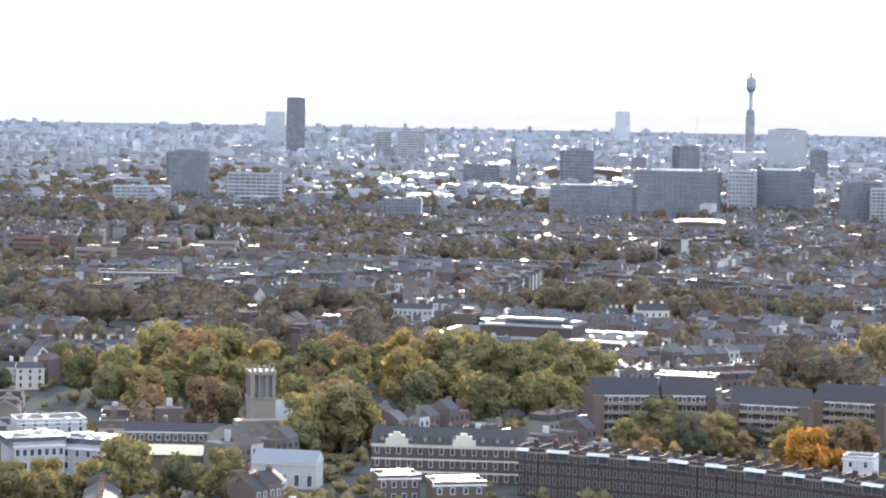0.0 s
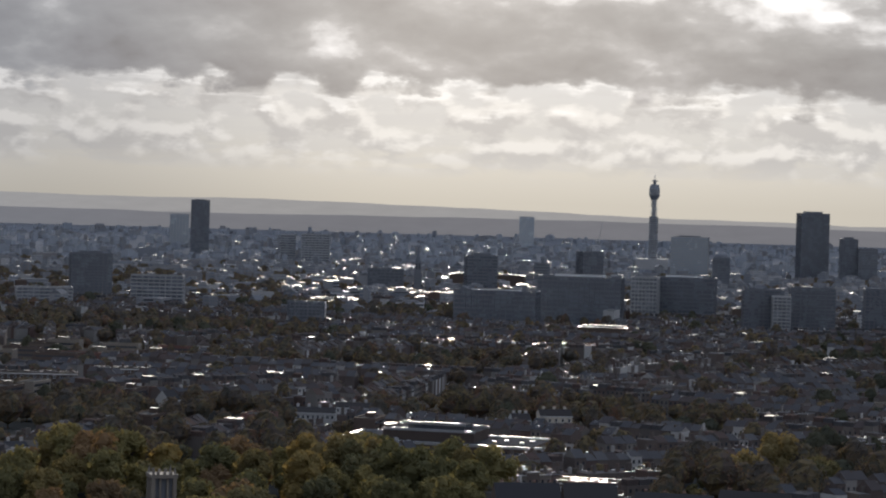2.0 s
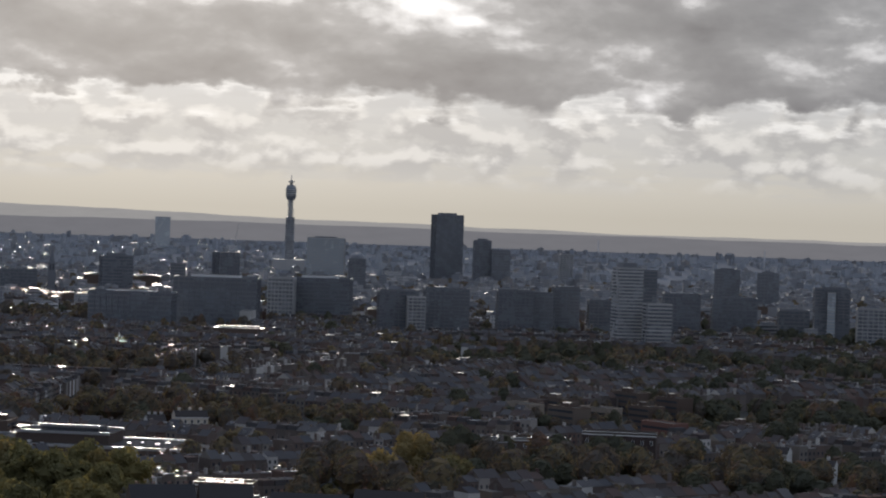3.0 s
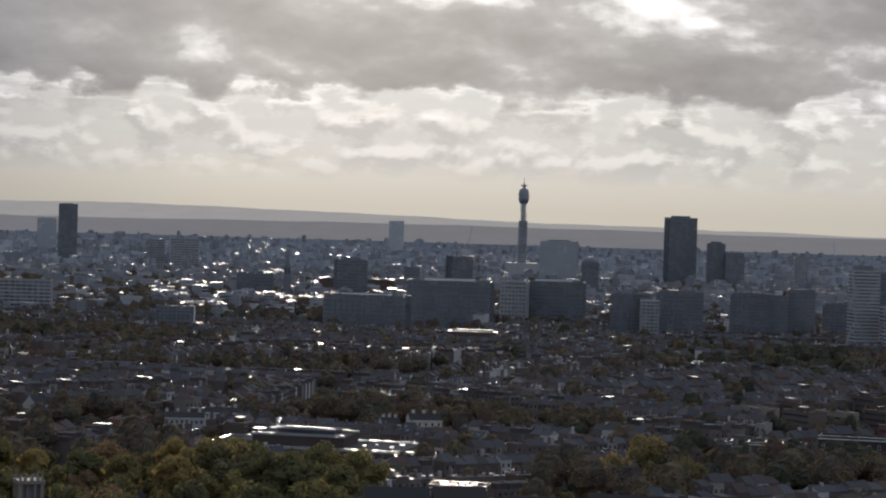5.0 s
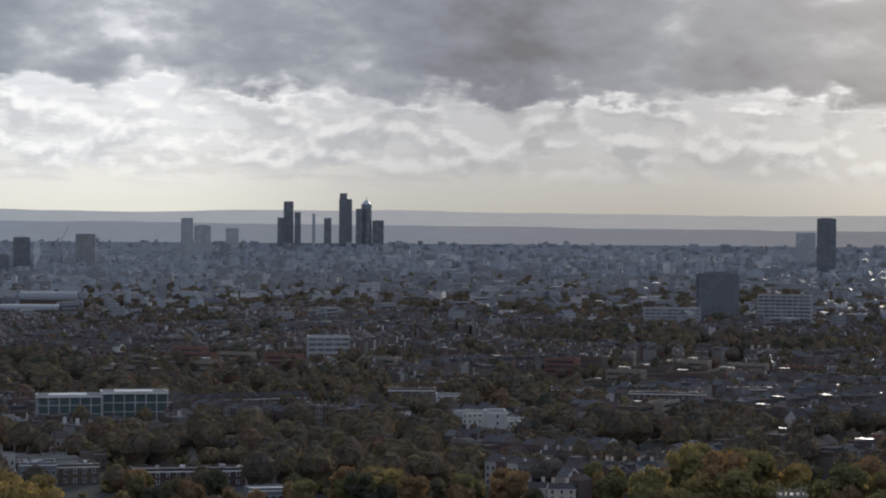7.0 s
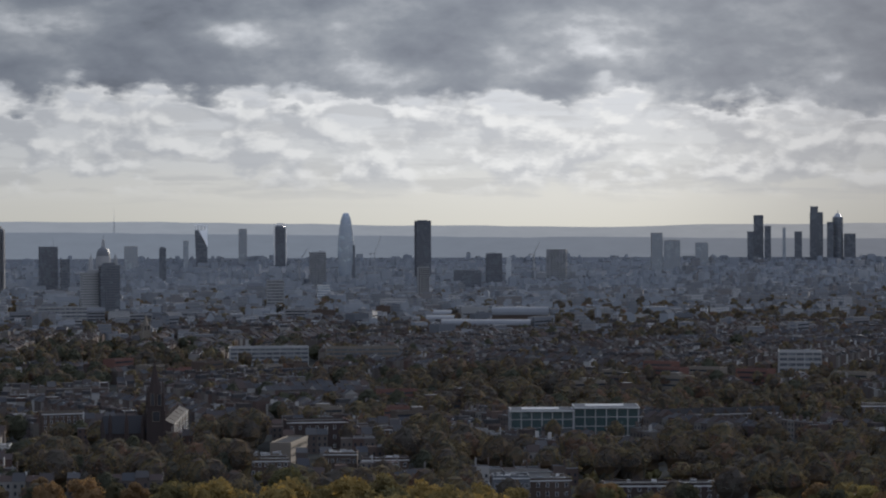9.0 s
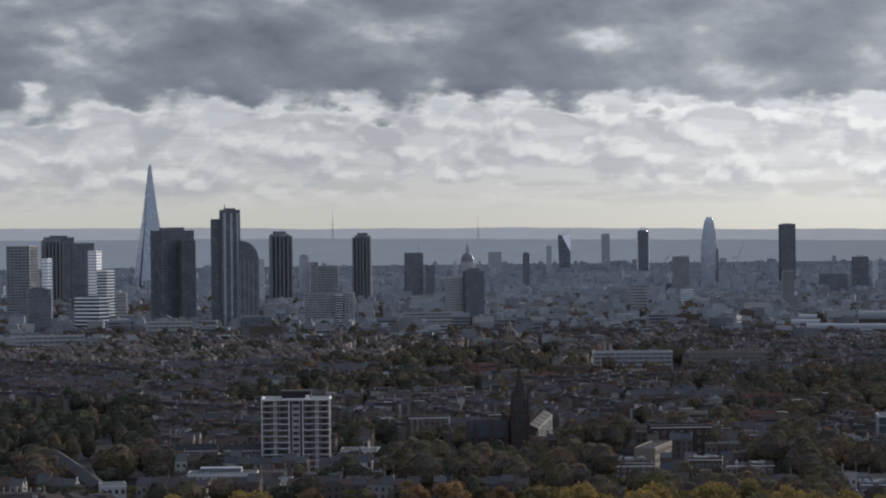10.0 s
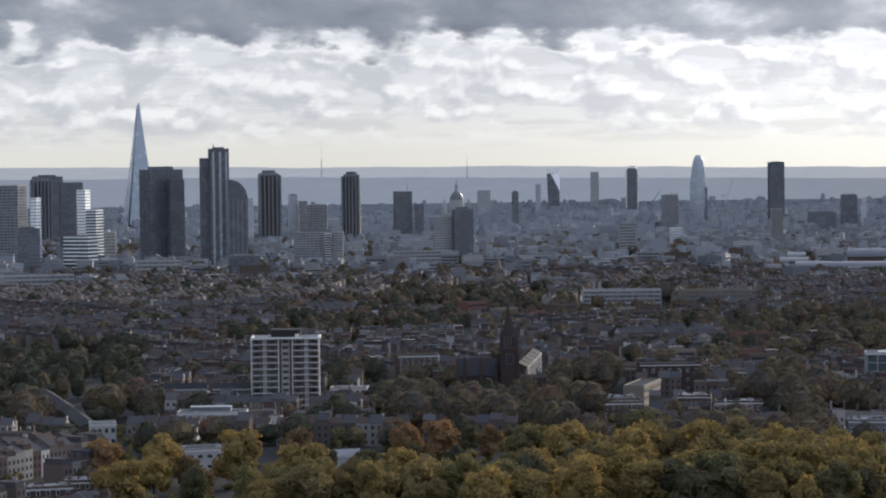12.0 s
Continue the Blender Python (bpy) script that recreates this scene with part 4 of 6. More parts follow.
for z in (123, 126.5, 130, 133.2, 137.5):
    part("head_band", Form(CONCRETE).tube(0, 0, z, z + 0.9, 9.0 if z < 135 else 8.0, n=20), head)
part("cap", Form(CONCRETE).tube(0, 0, 141, 149, 2.8, 2.4, 14), r)
part("crown_platform", Form(STEEL).tube(0, 0, 146, 147.6, 5.6, n=16), r)
part("mast", Form(STEEL).tube(0, 0, 149, 159, 0.8, 0.35, 8), r)


def mast(bearing, d, h, label):
    r = thing("lattice_mast", bearing, d, label, "mast")
    g = Form(STEEL)
    for sx_, sy_ in ((-1, -1), (1, -1), (1, 1), (-1, 1)):
        g.beam((sx_ * h * 0.035, sy_ * h * 0.035, 0), (sx_ * 0.25, sy_ * 0.25, h * 0.8), 0.3)
    for k in range(12):
        z, s = h * 0.8 * k / 12, h * 0.035 * (1 - k / 12.5)
        z1, s1 = h * 0.8 * (k + 1) / 12, h * 0.035 * (1 - (k + 1) / 12.5)
        g.beam((-s, -s, z), (s1, -s1, z1), 0.16).beam((s, -s, z), (-s1, -s1, z1), 0.16).beam((s, -s, z), (s1, s1, z1), 0.16)
    part("lattice", g, r)
    part("spike", Form(PAINT).tube(0, 0, h * 0.8, h, 0.35, 0.15, 6), r)


def mast_top(bearing, elevation, d, label):
    mast(bearing, d, EYE + d * math.tan(radians(elevation)) - ground_height(d), label)


mast_top(172.62, 0.55, 4800, "thin lattice television mast on the far ridge")
mast_top(175.97, 0.36, 4805, "thin lattice television mast on a hill")


def crane(bearing, d, h, jib, label, turn=0.0, luff=60):
    r = thing("tower_crane", bearing, d, label, "crane", "tower cranes", turn)
    g = Form(STEEL)
    for sx_, sy_ in ((-1, -1), (1, -1), (1, 1), (-1, 1)):
        g.beam((sx_ * 1.0, sy_ * 1.0, 0), (sx_ * 1.0, sy_ * 1.0, h * 0.7), 0.22)
    for k in range(int(h * 0.7 / 3)):
        g.beam((-1, -1, 3 * k), (1, -1, 3 * k + 3), 0.14).beam((-1, 1, 3 * k), (-1, -1, 3 * k + 3), 0.14)
    part("tower", g, r)
    a = radians(luff)
    z = h * 0.7
    part("jib", Form(STEEL).beam((0, -0.6, z), (jib * math.cos(a), -0.6, z + jib * math.sin(a)), 0.25).beam((0, 0.6, z), (jib * math.cos(a), 0.6, z + jib * math.sin(a)), 0.25).beam((0, 0, z + 1.4), (jib * math.cos(a), 0, z + 0.6 + jib * math.sin(a)), 0.25), r)
    part("counter_jib", Form(STEEL).box(-9, 0, -0.8, 0.8, z, z + 0.9).box(-9, -6, -1, 1, z - 1.5, z), r)
    part("cab", Form(PAINT).box(-0.2, 1.8, -1.6, -0.2, z - 1.8, z), r)


crane(181.93, 4113, 80, 30, "tall luffing tower crane over the roofs", 0, 70)
crane(180.2, 4150, 60, 26, "tower crane over the far roofs", 30, 50)
crane(178.35, 4090, 48, 22, "tower crane near the river", 0, 72)
crane(210.3, 4060, 62, 44, "luffing tower crane with its jib raised", 0, 62)
crane(212.25, 4113, 70, 28, "tower crane near the communications tower", 0, 80)
crane(220.6, 4090, 70, 22, "tall tower crane over far roofs", 90, 75)
crane(224.4, 3800, 72, 24, "tall tower crane standing alone", 90, 78)
crane(185.6, 4300, 52, 24, "tower crane standing in haze", 20, 65)


# -- churches --
def spire_church(bearing, d, h, w, label, turn, wall, roof):
    r = thing("church", bearing, d, label, "church", turn=turn)
    clear(bearing, d, 22)
    s = w / 2
    part("tower", Form(wall).box(-s, s, -s, s, 0, h * 0.55), r)
    belfry = part("belfry", Form(wall, GLASS).box(-s * 0.9, s * 0.9, -s * 0.9, s * 0.9, h * 0.55, h * 0.68), r)
    for a in (-0.45, 0.45):
        for y in (-1, 1):
            part("belfry_opening", Form(GLASS).box(a * s - 0.6, a * s + 0.6, y * s * 0.93 - 0.08, y * s * 0.93 + 0.08, h * 0.56, h * 0.66), belfry)
    part("spire", Form(roof).tube(0, 0, h * 0.68, h, s * 0.85, 0.12, 8), r)
    for sx_ in (-1, 1):
        for sy_ in (-1, 1):
            part("pinnacle", Form(wall).tube(sx_ * s * 0.85, sy_ * s * 0.85, h * 0.55, h * 0.78, 0.8, 0.1, 6), r)
            part("buttress", Form(wall).box(sx_ * s - 0.6, sx_ * s + 0.6, sy_ * s - 0.6, sy_ * s + 0.6, 0, h * 0.5), r)
    part("nave", Form(wall).box(-7, 7, s, s + 30, 0, h * 0.24), r)
    part("nave_roof", Form(SLATE).poly([(-7.5, s, h * 0.24), (7.5, s, h * 0.24), (7.5, s + 30, h * 0.24), (-7.5, s + 30, h * 0.24), (0, s, h * 0.37), (0, s + 30, h * 0.37)], [(0, 4, 5, 3), (1, 2, 5, 4), (0, 1, 4), (2, 3, 5), (3, 2, 1, 0)]), r)
    return r


chapel = spire_church(176.88, 1225, 48, 8.0, "dark sooty brick chapel with a tall gothic tower and spire", 8, SOOT_STONE, SOOT_STONE)
part("side_hall", Form(SOOT_STONE).box(-24, -4, 0, 22, 0, 13), chapel)
part("side_roof", Form(SLATE, SOOT_STONE).gable(-24.4, -3.6, -0.5, 22.5, 13, 21, 0, 1), chapel)
for k_ in range(3):
    part("gable_turret", Form(SOOT_STONE).tube(-22 + 8 * k_, -0.6, 0, 18, 1.3, 1.0, 8).tube(-22 + 8 * k_, -0.6, 18, 23, 1.2, 0.1, 8), chapel)
for a_ in (-1.7, 1.7):
    part("louvre_frame", window_form(STONE, GLASS, 1.7, 5.4), chapel, "pale stone louvre frame", at=(a_, -3.75, 26.8))
part("arched_window", window_form(STONE, GLASS, 3.4, 4.6), chapel, "pale stone window frame", at=(0, -4.1, 19.0))
for s_ in (-1, 1):
    part("tall_pinnacle", Form(SOOT_STONE).tube(s_ * 3.6, -3.6, 26, 40, 0.9, 0.08, 6), chapel)
spire_church(176.68, 2288, 34, 7, "pale stone church spire among roofs", 20, STONE, STONE)
spire_church(208.10, 2900, 62, 8, "dark slender church spire", 0, DARK_CLAD, DARK_CLAD)

r = thing("stone_church", 202.35, 808, "stone church with a square pinnacled bell tower", "church", turn=12, lift=-1.8)
clear(202.45, 812, 20)
part("tower", Form(STONE).box(-4.1, 4.1, -4.1, 4.1, 0, 17), r)
part("string_course", Form(STONE).box(-4.4, 4.4, -4.4, 4.4, 17, 17.6), r)
for sx_ in (-1, 1):
    for sy_ in (-1, 1):
        part("corner_pier", Form(STONE).box(sx_ * 3.5 - 0.6, sx_ * 3.5 + 0.6, sy_ * 3.5 - 0.6, sy_ * 3.5 + 0.6, 17.6, 25), r)
        part("pinnacle", Form(STONE).tube(sx_ * 3.5, sy_ * 3.5, 26.2, 28.6, 0.55, 0.08, 6), r)
    for a in (-1.2, 1.2):
        part("louvre_post", Form(STONE).box(a - 0.35, a + 0.35, sx_ * 3.5 - 0.3, sx_ * 3.5 + 0.3, 17.6, 25), r)
        part("louvre_post", Form(STONE).box(sx_ * 3.5 - 0.3, sx_ * 3.5 + 0.3, a - 0.35, a + 0.35, 17.6, 25), r)
part("bell_chamber", Form(DARK_CLAD).box(-2.9, 2.9, -2.9, 2.9, 17.6, 24.8), r)
part("tower_top", Form(STONE).box(-4.4, 4.4, -4.4, 4.4, 25, 26.2), r)
for k in range(-1, 2):
    part("merlon", Form(STONE).box(k * 2.1 - 0.5, k * 2.1 + 0.5, -4.3, -3.9, 26.2, 27.2), r)
    part("merlon", Form(STONE).box(k * 2.1 - 0.5, k * 2.1 + 0.5, 3.9, 4.3, 26.2, 27.2), r)
part("west_front", Form(STONE).box(-10, 7, -10, -4, 0, 11), r)
part("nave", Form(STONE).box(3, 21, 1, 15, 0, 9.5), r)
part("nave_roof", Form(LEAD, STONE).gable(2.6, 21.6, 0.4, 15.6, 9.5, 15.5, 0, 1), r)
for k in range(5):
    part("lancet_window", Form(GLASS).box(-8.6 + 3.4 * k, -7.4 + 3.4 * k, -10.08, -9.95, 3, 8), r)


# -- the white tower block --
r = thing("tower_block", 171.75, 1192, "twelve-storey tower block with white balcony fronts and a dark stair core", "tower block", turn=-3)
clear(171.75, 1192, 24)
sh = 2.9
part("core", Form(BRICK, FELT).box(-15.5, 15.5, -7.5, 8.5, 0, 34.8, 0, 1), r)
part("stair_front", Form(CONCRETE).box(-1.9, 1.9, -7.6, -7.5, 0, 35), r, "grey concrete stair front")
slab = Form(PAINT).box(-6.6, 6.6, -1.0, 0.9, 0, 0.2).box(-6.6, 6.6, -1.0, -0.88, 0.2, 0.42).mesh("balcony")
block_window = window_form(STEEL, GLASS, 2.9, 1.9).mesh("window")
for k in range(12):
    z = 0.6 + sh * k
    for s in (-1, 1):
        part("balcony", slab, r, "white balcony front", at=(s * 9.9, -8.4, z))
        for a in (-3.8, 3.6):
            part("window", block_window, r, at=(s * 9.9 + a, -7.5, z + 0.35))
    part("stair_window", Form(GLASS).box(-1.4, 1.4, -7.62, -7.48, z + 0.8, z + 2.2), r)
for a in (-16.2, -3.3, 3.3, 16.2):
    part("pier", Form(PAINT).box(a - 0.25, a + 0.25, -9.3, -7.5, 0, 35.2), r)
for s in (-1, 1):
    part("white_panel", Form(CONCRETE).box(s * 9.9 - 1.0, s * 9.9 + 1.0, -7.9, -7.5, 0.5, 35.0), r)
part("roof_edge", Form(PAINT).box(-16.5, 16.5, -9.4, -7.5, 35.2, 36.1).box(-16.5, 16.5, 8.2, 8.8, 35.2, 36.1).box(-16.5, -15.6, -7.5, 8.2, 35.2, 36.1).box(15.6, 16.5, -7.5, 8.2, 35.2, 36.1), r)
penthouse = part("penthouse", Form(SLATE, FELT).box(-7, 7, -4, 5, 34.8, 39, 0, 1).box(-7.4, 7.4, -4.4, 5.4, 39, 39.5, 1), r)
part("water_tank", Form(PAINT).box(4.5, 6.5, -5.6, -4.3, 35, 37.4), penthouse)
for a in (14.5, 15.3):
    part("aerial", Form(STEEL).tube(a, -6, 36, 44 if a > 15 else 41.5, 0.14, n=6), r)

# -- low blocks round the green --
g_office = (("glazed_office", 185.75, 1300, 33, 17.4), ("glazed_office", 187.23, 1302, 34, 19))
for name, b, d, ww, h in g_office:
    r = tower(name, b, d, ww, h, "low office building of pale green glass with white frames", 4, GREEN_GLASS, CONCRETE, 18, 4, fins=6, band_high=0.09, category="office building", plant=1.2, cap=PAINT)
    plant_boxes(r, ww, 18, h, 5, 3)
    part("roof_frame", Form(PAINT).box(-ww / 2 - 0.5, ww / 2 + 0.5, -9.8, -9.2, h, h + 0.5), r)
r = mansion("school_building", 185.5, 1048, 32, 16, 7.5, "low school building with white flat roofs and roof lights", 2, 8, BRICK, ZINC, flat=True, turn=10, category="school")
plant_boxes(r, 32, 16, 7.75, 12, 5)
part("upper_storey", Form(STUCCO, FELT).box(-10, 8, -4, 6, 7.5, 10.4, 0, 1), r)
part("upper_roof", Form(ZINC, FELT).box(-10.8, 8.8, -4.8, 6.8, 10.4, 10.8, 0, 1), r)
r = mansion("modern_flats", 194.95, 1236, 13.5, 12, 14.6, "white rendered block of flats with a blank bright end", 5, 5, STUCCO, FELT, flat=True, turn=24, category="block of flats")
r = mansion("modern_flats", 195.54, 1212, 10, 14, 17, "blank white end bay of a block of flats", 5, 1, STUCCO, FELT, flat=True, turn=8, category="block of flats")
r = mansion("modern_flats", 196.02, 1224, 9.6, 12, 12, "lower stepped bay of white flats", 4, 3, STUCCO, FELT, flat=True, turn=8, category="block of flats")
for b, d, n, wall, lab in ((196.85, 1092, 4, STUCCO, "white stucco terraced villa with a slate roof"), (197.42, 1090, 4, STUCCO, "white stucco terraced villa with a slate roof"), (197.98, 1048, 4, CREAM, "cream stucco terraced villa with a slate roof"), (198.38, 1046, 3, CREAM, "cream stucco terraced villa with a slate roof"), (199.0, 1048, 5, STUCCO, "white stucco terraced villa with a slate roof"), (200.4, 1064, 4, STUCCO, "white stucco terraced villa with a slate roof"), (200.95, 1062, 4, STUCCO, "white stucco terraced villa with a slate roof"), (196.5, 962, 3, STUCCO, "white stucco villa with a hipped slate roof"), (197.05, 960, 3, CREAM, "cream stucco villa with a hipped slate roof")):
    mansion("villa", b, d, 10.8, 10, 8.2, lab, 3, n, wall, SLATE, turn=6, rise=1.9, chimneys=2, category="house", group="stucco villas", win=(1.7, 0.95))
mansion("gable_house", 202.44, 1278, 10, 8, 9.5, "house with a bright white gable end", 3, 2, STUCCO, SLATE, turn=55, rise=5, category="house")
mansion("terrace_block", 205.8, 1246, 22, 10, 7.6, "white stucco terrace with a raised middle", 2, 9, STUCCO, SLATE, turn=-6, rise=2.5, chimneys=4, category="house")
mansion("terrace_block", 206.85, 1256, 24, 10, 9.6, "white stucco terrace among trees", 3, 9, STUCCO, SLATE, turn=-6, rise=2.5, chimneys=4, category="house")
mansion("terrace_block", 199.5, 1430, 44, 10, 11, "white-fronted terrace with a bright roof edge", 3, 12, BRICK, ZINC, flat=True, turn=-4, chimneys=6, category="house")
mansion("terrace_block", 197.3, 1475, 25, 10, 9.5, "terrace with a bright flat roof", 3, 9, BRICK, ZINC, flat=True, turn=-2, chimneys=5, category="house")
mansion("terrace_block", 201.4, 1500, 34, 10, 9.5, "brick terrace with a bright roof edge", 3, 9, BRICK, ZINC, flat=True, turn=2, chimneys=5, category="house")
mansion("terrace_block", 210.55, 1214, 9, 10, 9.5, "pale stucco terrace end with tall windows", 3, 5, STUCCO, SLATE, turn=12, rise=3, chimneys=3, category="house")
mansion("terrace_block", 211.34, 1220, 16, 10, 11.5, "pale stucco terrace among lower city roofs", 3, 5, CREAM, SLATE, turn=12, rise=3, chimneys=3, category="house")

# -- the great flat-roofed hall --
r = thing("market_hall", 209.0, 1112, "broad low hall with stepped flat roofs and bright parapets", "hall", turn=-14)
clear(209.2, 1112, 52)
part("wall", Form(BRICK, FELT).box(-48, 40, -22, 24, 0, 8, 0, 1), r)
part("upper_hall", Form(BRICK, FELT).box(-30, 12, -8, 20, 8, 12.5, 0, 1), r)
part("top_lantern", Form(GLASS, FELT).box(-20, 6, -2, 14, 12.5, 15, 0, 1), r)
part("wing", Form(BRICK, FELT).box(40, 64, -10, 24, 0, 7, 0, 1), r)
for nm, (x0, x1, y0, y1, z) in (("parapet", (-48.4, 40.4, -22.4, -21.9, 8)), ("parapet", (-48.4, -47.4, -21.4, 24, 8)), ("parapet", (-30.4, 12.4, -8.4, -7.9, 12.5)), ("parapet", (-20.4, 6.4, -2.4, -1.9, 15)), ("parapet", (40, 64.4, -10.4, -9.9, 7)), ("parapet", (-47, 40, 23.9, 24.4, 8)), ("parapet", (-30, 12.4, 19.9, 20.4, 12.5))):
    part(nm, Form(ZINC).box(x0, x1, y0, y1, z - 0.3, z + 0.9), r, "bright metal coping")
plant_boxes(r, 80, 36, 8.05, 10, 11)
for k in range(14):
    part("window", Form(GLASS).box(-46 + 6.1 * k, -43 + 6.1 * k, -22.1, -21.9, 3.5, 6.2), r)

# -- long shed and halls further off --
for b, d, ww, h, lab in ((184.5, 2579, 92, 14, "long exhibition hall with a bright curved roof"), (185.3, 2664, 60, 24, "long vaulted roof behind a hall"), (183.45, 2724, 30, 13, "hall with a bright white tilted roof"), (183.5, 2860, 20, 14, "hall with a bright white roof")):
    r = thing("exhibition_hall", b, d, lab, "hall", turn=-3)
    clear(b, d, ww * 0.55)
    part("wall", Form(BRICK).box(-ww / 2, ww / 2, -15, 15, 0, h * 0.75), r)
    g = Form(LEAD)
    arc = [(-15.5 * math.cos(math.pi * k / 8), h * 0.75 + (h * 0.25 + 2) * math.sin(math.pi * k / 8)) for k in range(9)]
    loop = arc + [(ay * 0.96, az_ - 0.6) for ay, az_ in arc[::-1]]
    m = len(loop)
    g.poly([(s * (ww / 2 + 0.5), ay, az_) for s in (-1, 1) for ay, az_ in loop], [(i, (i + 1) % m, m + (i + 1) % m, m + i)[::-1] for i in range(m)])
    part("vaulted_roof", g, r)

for b, d, ww, h, lab in ((207.65, 2840, 52, 13, "long station shed with a gleaming flat roof"), (208.55, 2760, 58, 13, "long station shed with a gleaming flat roof"), (209.7, 3330, 100, 19, "long goods shed with a gleaming roof edge"), (206.2, 2560, 46, 12, "low depot with a gleaming flat roof"), (215.75, 2500, 34, 17, "low depot with a gleaming roof edge"), (212.4, 2080, 40, 14, "low workshop with a gleaming roof edge"), (217.9, 1830, 30, 8, "low shed with a gleaming roof")):
    r = thing("station_shed", b, d, lab, "shed", "long sheds", turn=-5)
    clear(b, d, ww * 0.5)
    part("wall", Form(BRICK).box(-ww / 2, ww / 2, -9, 9, 0, h - 1), r)
    part("roof", Form(WET).box(-ww / 2 - 0.6, ww / 2 + 0.6, -9.6, 9.6, h - 1, h - 0.4), r, "wet metal roof")
    part("roof_light", Form(WET).box(-ww * 0.44, ww * 0.44, -2.4, 2.4, h - 0.4, h + 1.2), r, "raised roof light")

for b, d, ww, h, lab, wall in ((166.1, 2431, 70, 17, "long pale concrete institution with ribs", CONCRETE), (168.86, 2744, 50, 18, "pale hall with white ribs", STUCCO), (170.84, 2664, 31, 24, "dark office block with plain walls", DARK_CLAD), (174.92, 2852, 68, 21, "long grey ribbed office block", CONCRETE), (179.64, 3297, 22, 40, "pale concrete office block with ribs", CONCRETE), (191.67, 1849, 31, 20, "grey housing slab among trees", CONCRETE), (179.49, 2040, 64, 14, "long grey school with many windows", CONCRETE), (181.63, 2030, 59, 14, "long brown stone building with ribs", STONE)):
    tower("institution", b, d, ww, h, lab, max(3, round(h / 4)), GREY_GLASS, wall, 18, 3, fins=max(4, round(ww / 6)), band_high=0.5, category="building")

# -- the near blocks seen looking down at the start --
r = mansion("apartment_building", 197.15, 732, 15, 16, 11.6, "pale grey modern apartment building with glazed set-back roof storey", 3, 7, CONCRETE, ZINC, flat=True, turn=14, category="block of flats", win=(1.9, 1.2))
part("set_back_storey", Form(GREY_GLASS, FELT).box(-8.6, 8.6, -6, 6, 11.3, 13.6, 0, 1), r)
part("set_back_roof", Form(ZINC, LEAD).box(-9.3, 9.3, -6.8, 6.8, 13.6, 13.9, 0, 1), r)
plant_boxes(r, 17, 10, 13.9, 10, 2)
r = mansion("apartment_building", 198.42, 733, 17, 16, 10.6, "pale grey modern apartment wing with tall windows", 3, 5, CONCRETE, ZINC, flat=True, turn=-24, category="block of flats", win=(1.9, 1.2))
part("set_back_storey", Form(GREY_GLASS, FELT).box(-7, 7, -5, 6, 10.7, 12.8, 0, 1), r)
part("set_back_roof", Form(ZINC, LEAD).box(-7.8, 7.8, -5.8, 6.8, 12.8, 13.1, 0, 1), r)
plant_boxes(r, 13, 10, 13.1, 8, 4)
r = mansion("apartment_building", 197.5, 806, 22, 14, 8.4, "pale grey apartment building with roof lights", 4, 6, CONCRETE, ZINC, flat=True, turn=10, category="block of flats")
plant_boxes(r, 20, 14, 8.7, 9, 8)
mansion("brick_terrace", 200.35, 790, 32, 10, 7.2, "brown brick terrace with white window bands", 2, 12, BRICK, SLATE, turn=-6, rise=2.2, chimneys=6, category="house")
r = thing("yellow_roofed_hall", 200.35, 748, "low brick hall with a pale yellow ribbed roof", "hall", turn=-8)
clear(200.35, 748, 12)
part("wall", Form(BRICK).box(-9, 9, -5, 5, 0, 6), r)
part("roof", Form(COPPER).gable(-9.5, 9.5, -5.6, 5.6, 6, 8.4), r)
for k in range(9):
    part("roof_rib", Form(COPPER).poly([(-8 + 2 * k, -5.6, 6.05), (-7.8 + 2 * k, -5.6, 6.05), (-7.8 + 2 * k, 0, 8.5), (-8 + 2 * k, 0, 8.5), (-8 + 2 * k, -5.6, 6.25), (-7.8 + 2 * k, -5.6, 6.25), (-7.8 + 2 * k, 0, 8.65), (-8 + 2 * k, 0, 8.65)], [(4, 5, 6, 7), (0, 1, 5, 4), (1, 2, 6, 5), (3, 0, 4, 7)]), r)
r = mansion("parish_hall", 203.0, 722, 19, 9, 7.5, "pale rendered hall with a long lead roof and gable", 1, 5, STUCCO, LEAD, turn=-14, rise=3.4, category="hall", win=(3.2, 1.4))
mansion("brick_cottage", 202.15, 694, 6, 7, 6.2, "red brick house with a steep gable", 2, 2, RED_BRICK, SLATE, turn=70, rise=2.8, chimneys=1, category="house")
mansion("brick_cottage", 202.62, 693, 6, 7, 6.2, "red brick house with a white gable window", 2, 2, RED_BRICK, SLATE, turn=76, rise=2.8, chimneys=1, category="house")
r = mansion("mansion_block", 206.73, 738, 45, 13, 11.4, "brick mansion block with stone bands, gables and a steep slate roof", 3, 14, BRICK, SLATE, turn=-5, rise=4.4, chimneys=9, category="mansion block", win=(1.9, 1.0), surround=CREAM)
for k in range(3):
    part("stone_band", Form(CREAM).box(-22.6, 22.6, -6.68, -6.45, 3.0 + 3.7 * k, 3.4 + 3.7 * k), r, "pale stone band")
for a in (-15, 5):
    part("dutch_gable", Form(CREAM).box(-3.4, 3.4, -0.4, 0.1, 0, 1.6).box(-2.4, 2.4, -0.4, 0.1, 1.6, 2.8).box(-1.0, 1.0, -0.4, 0.1, 2.8, 3.6), r, at=(a, -6.5, 11.4))
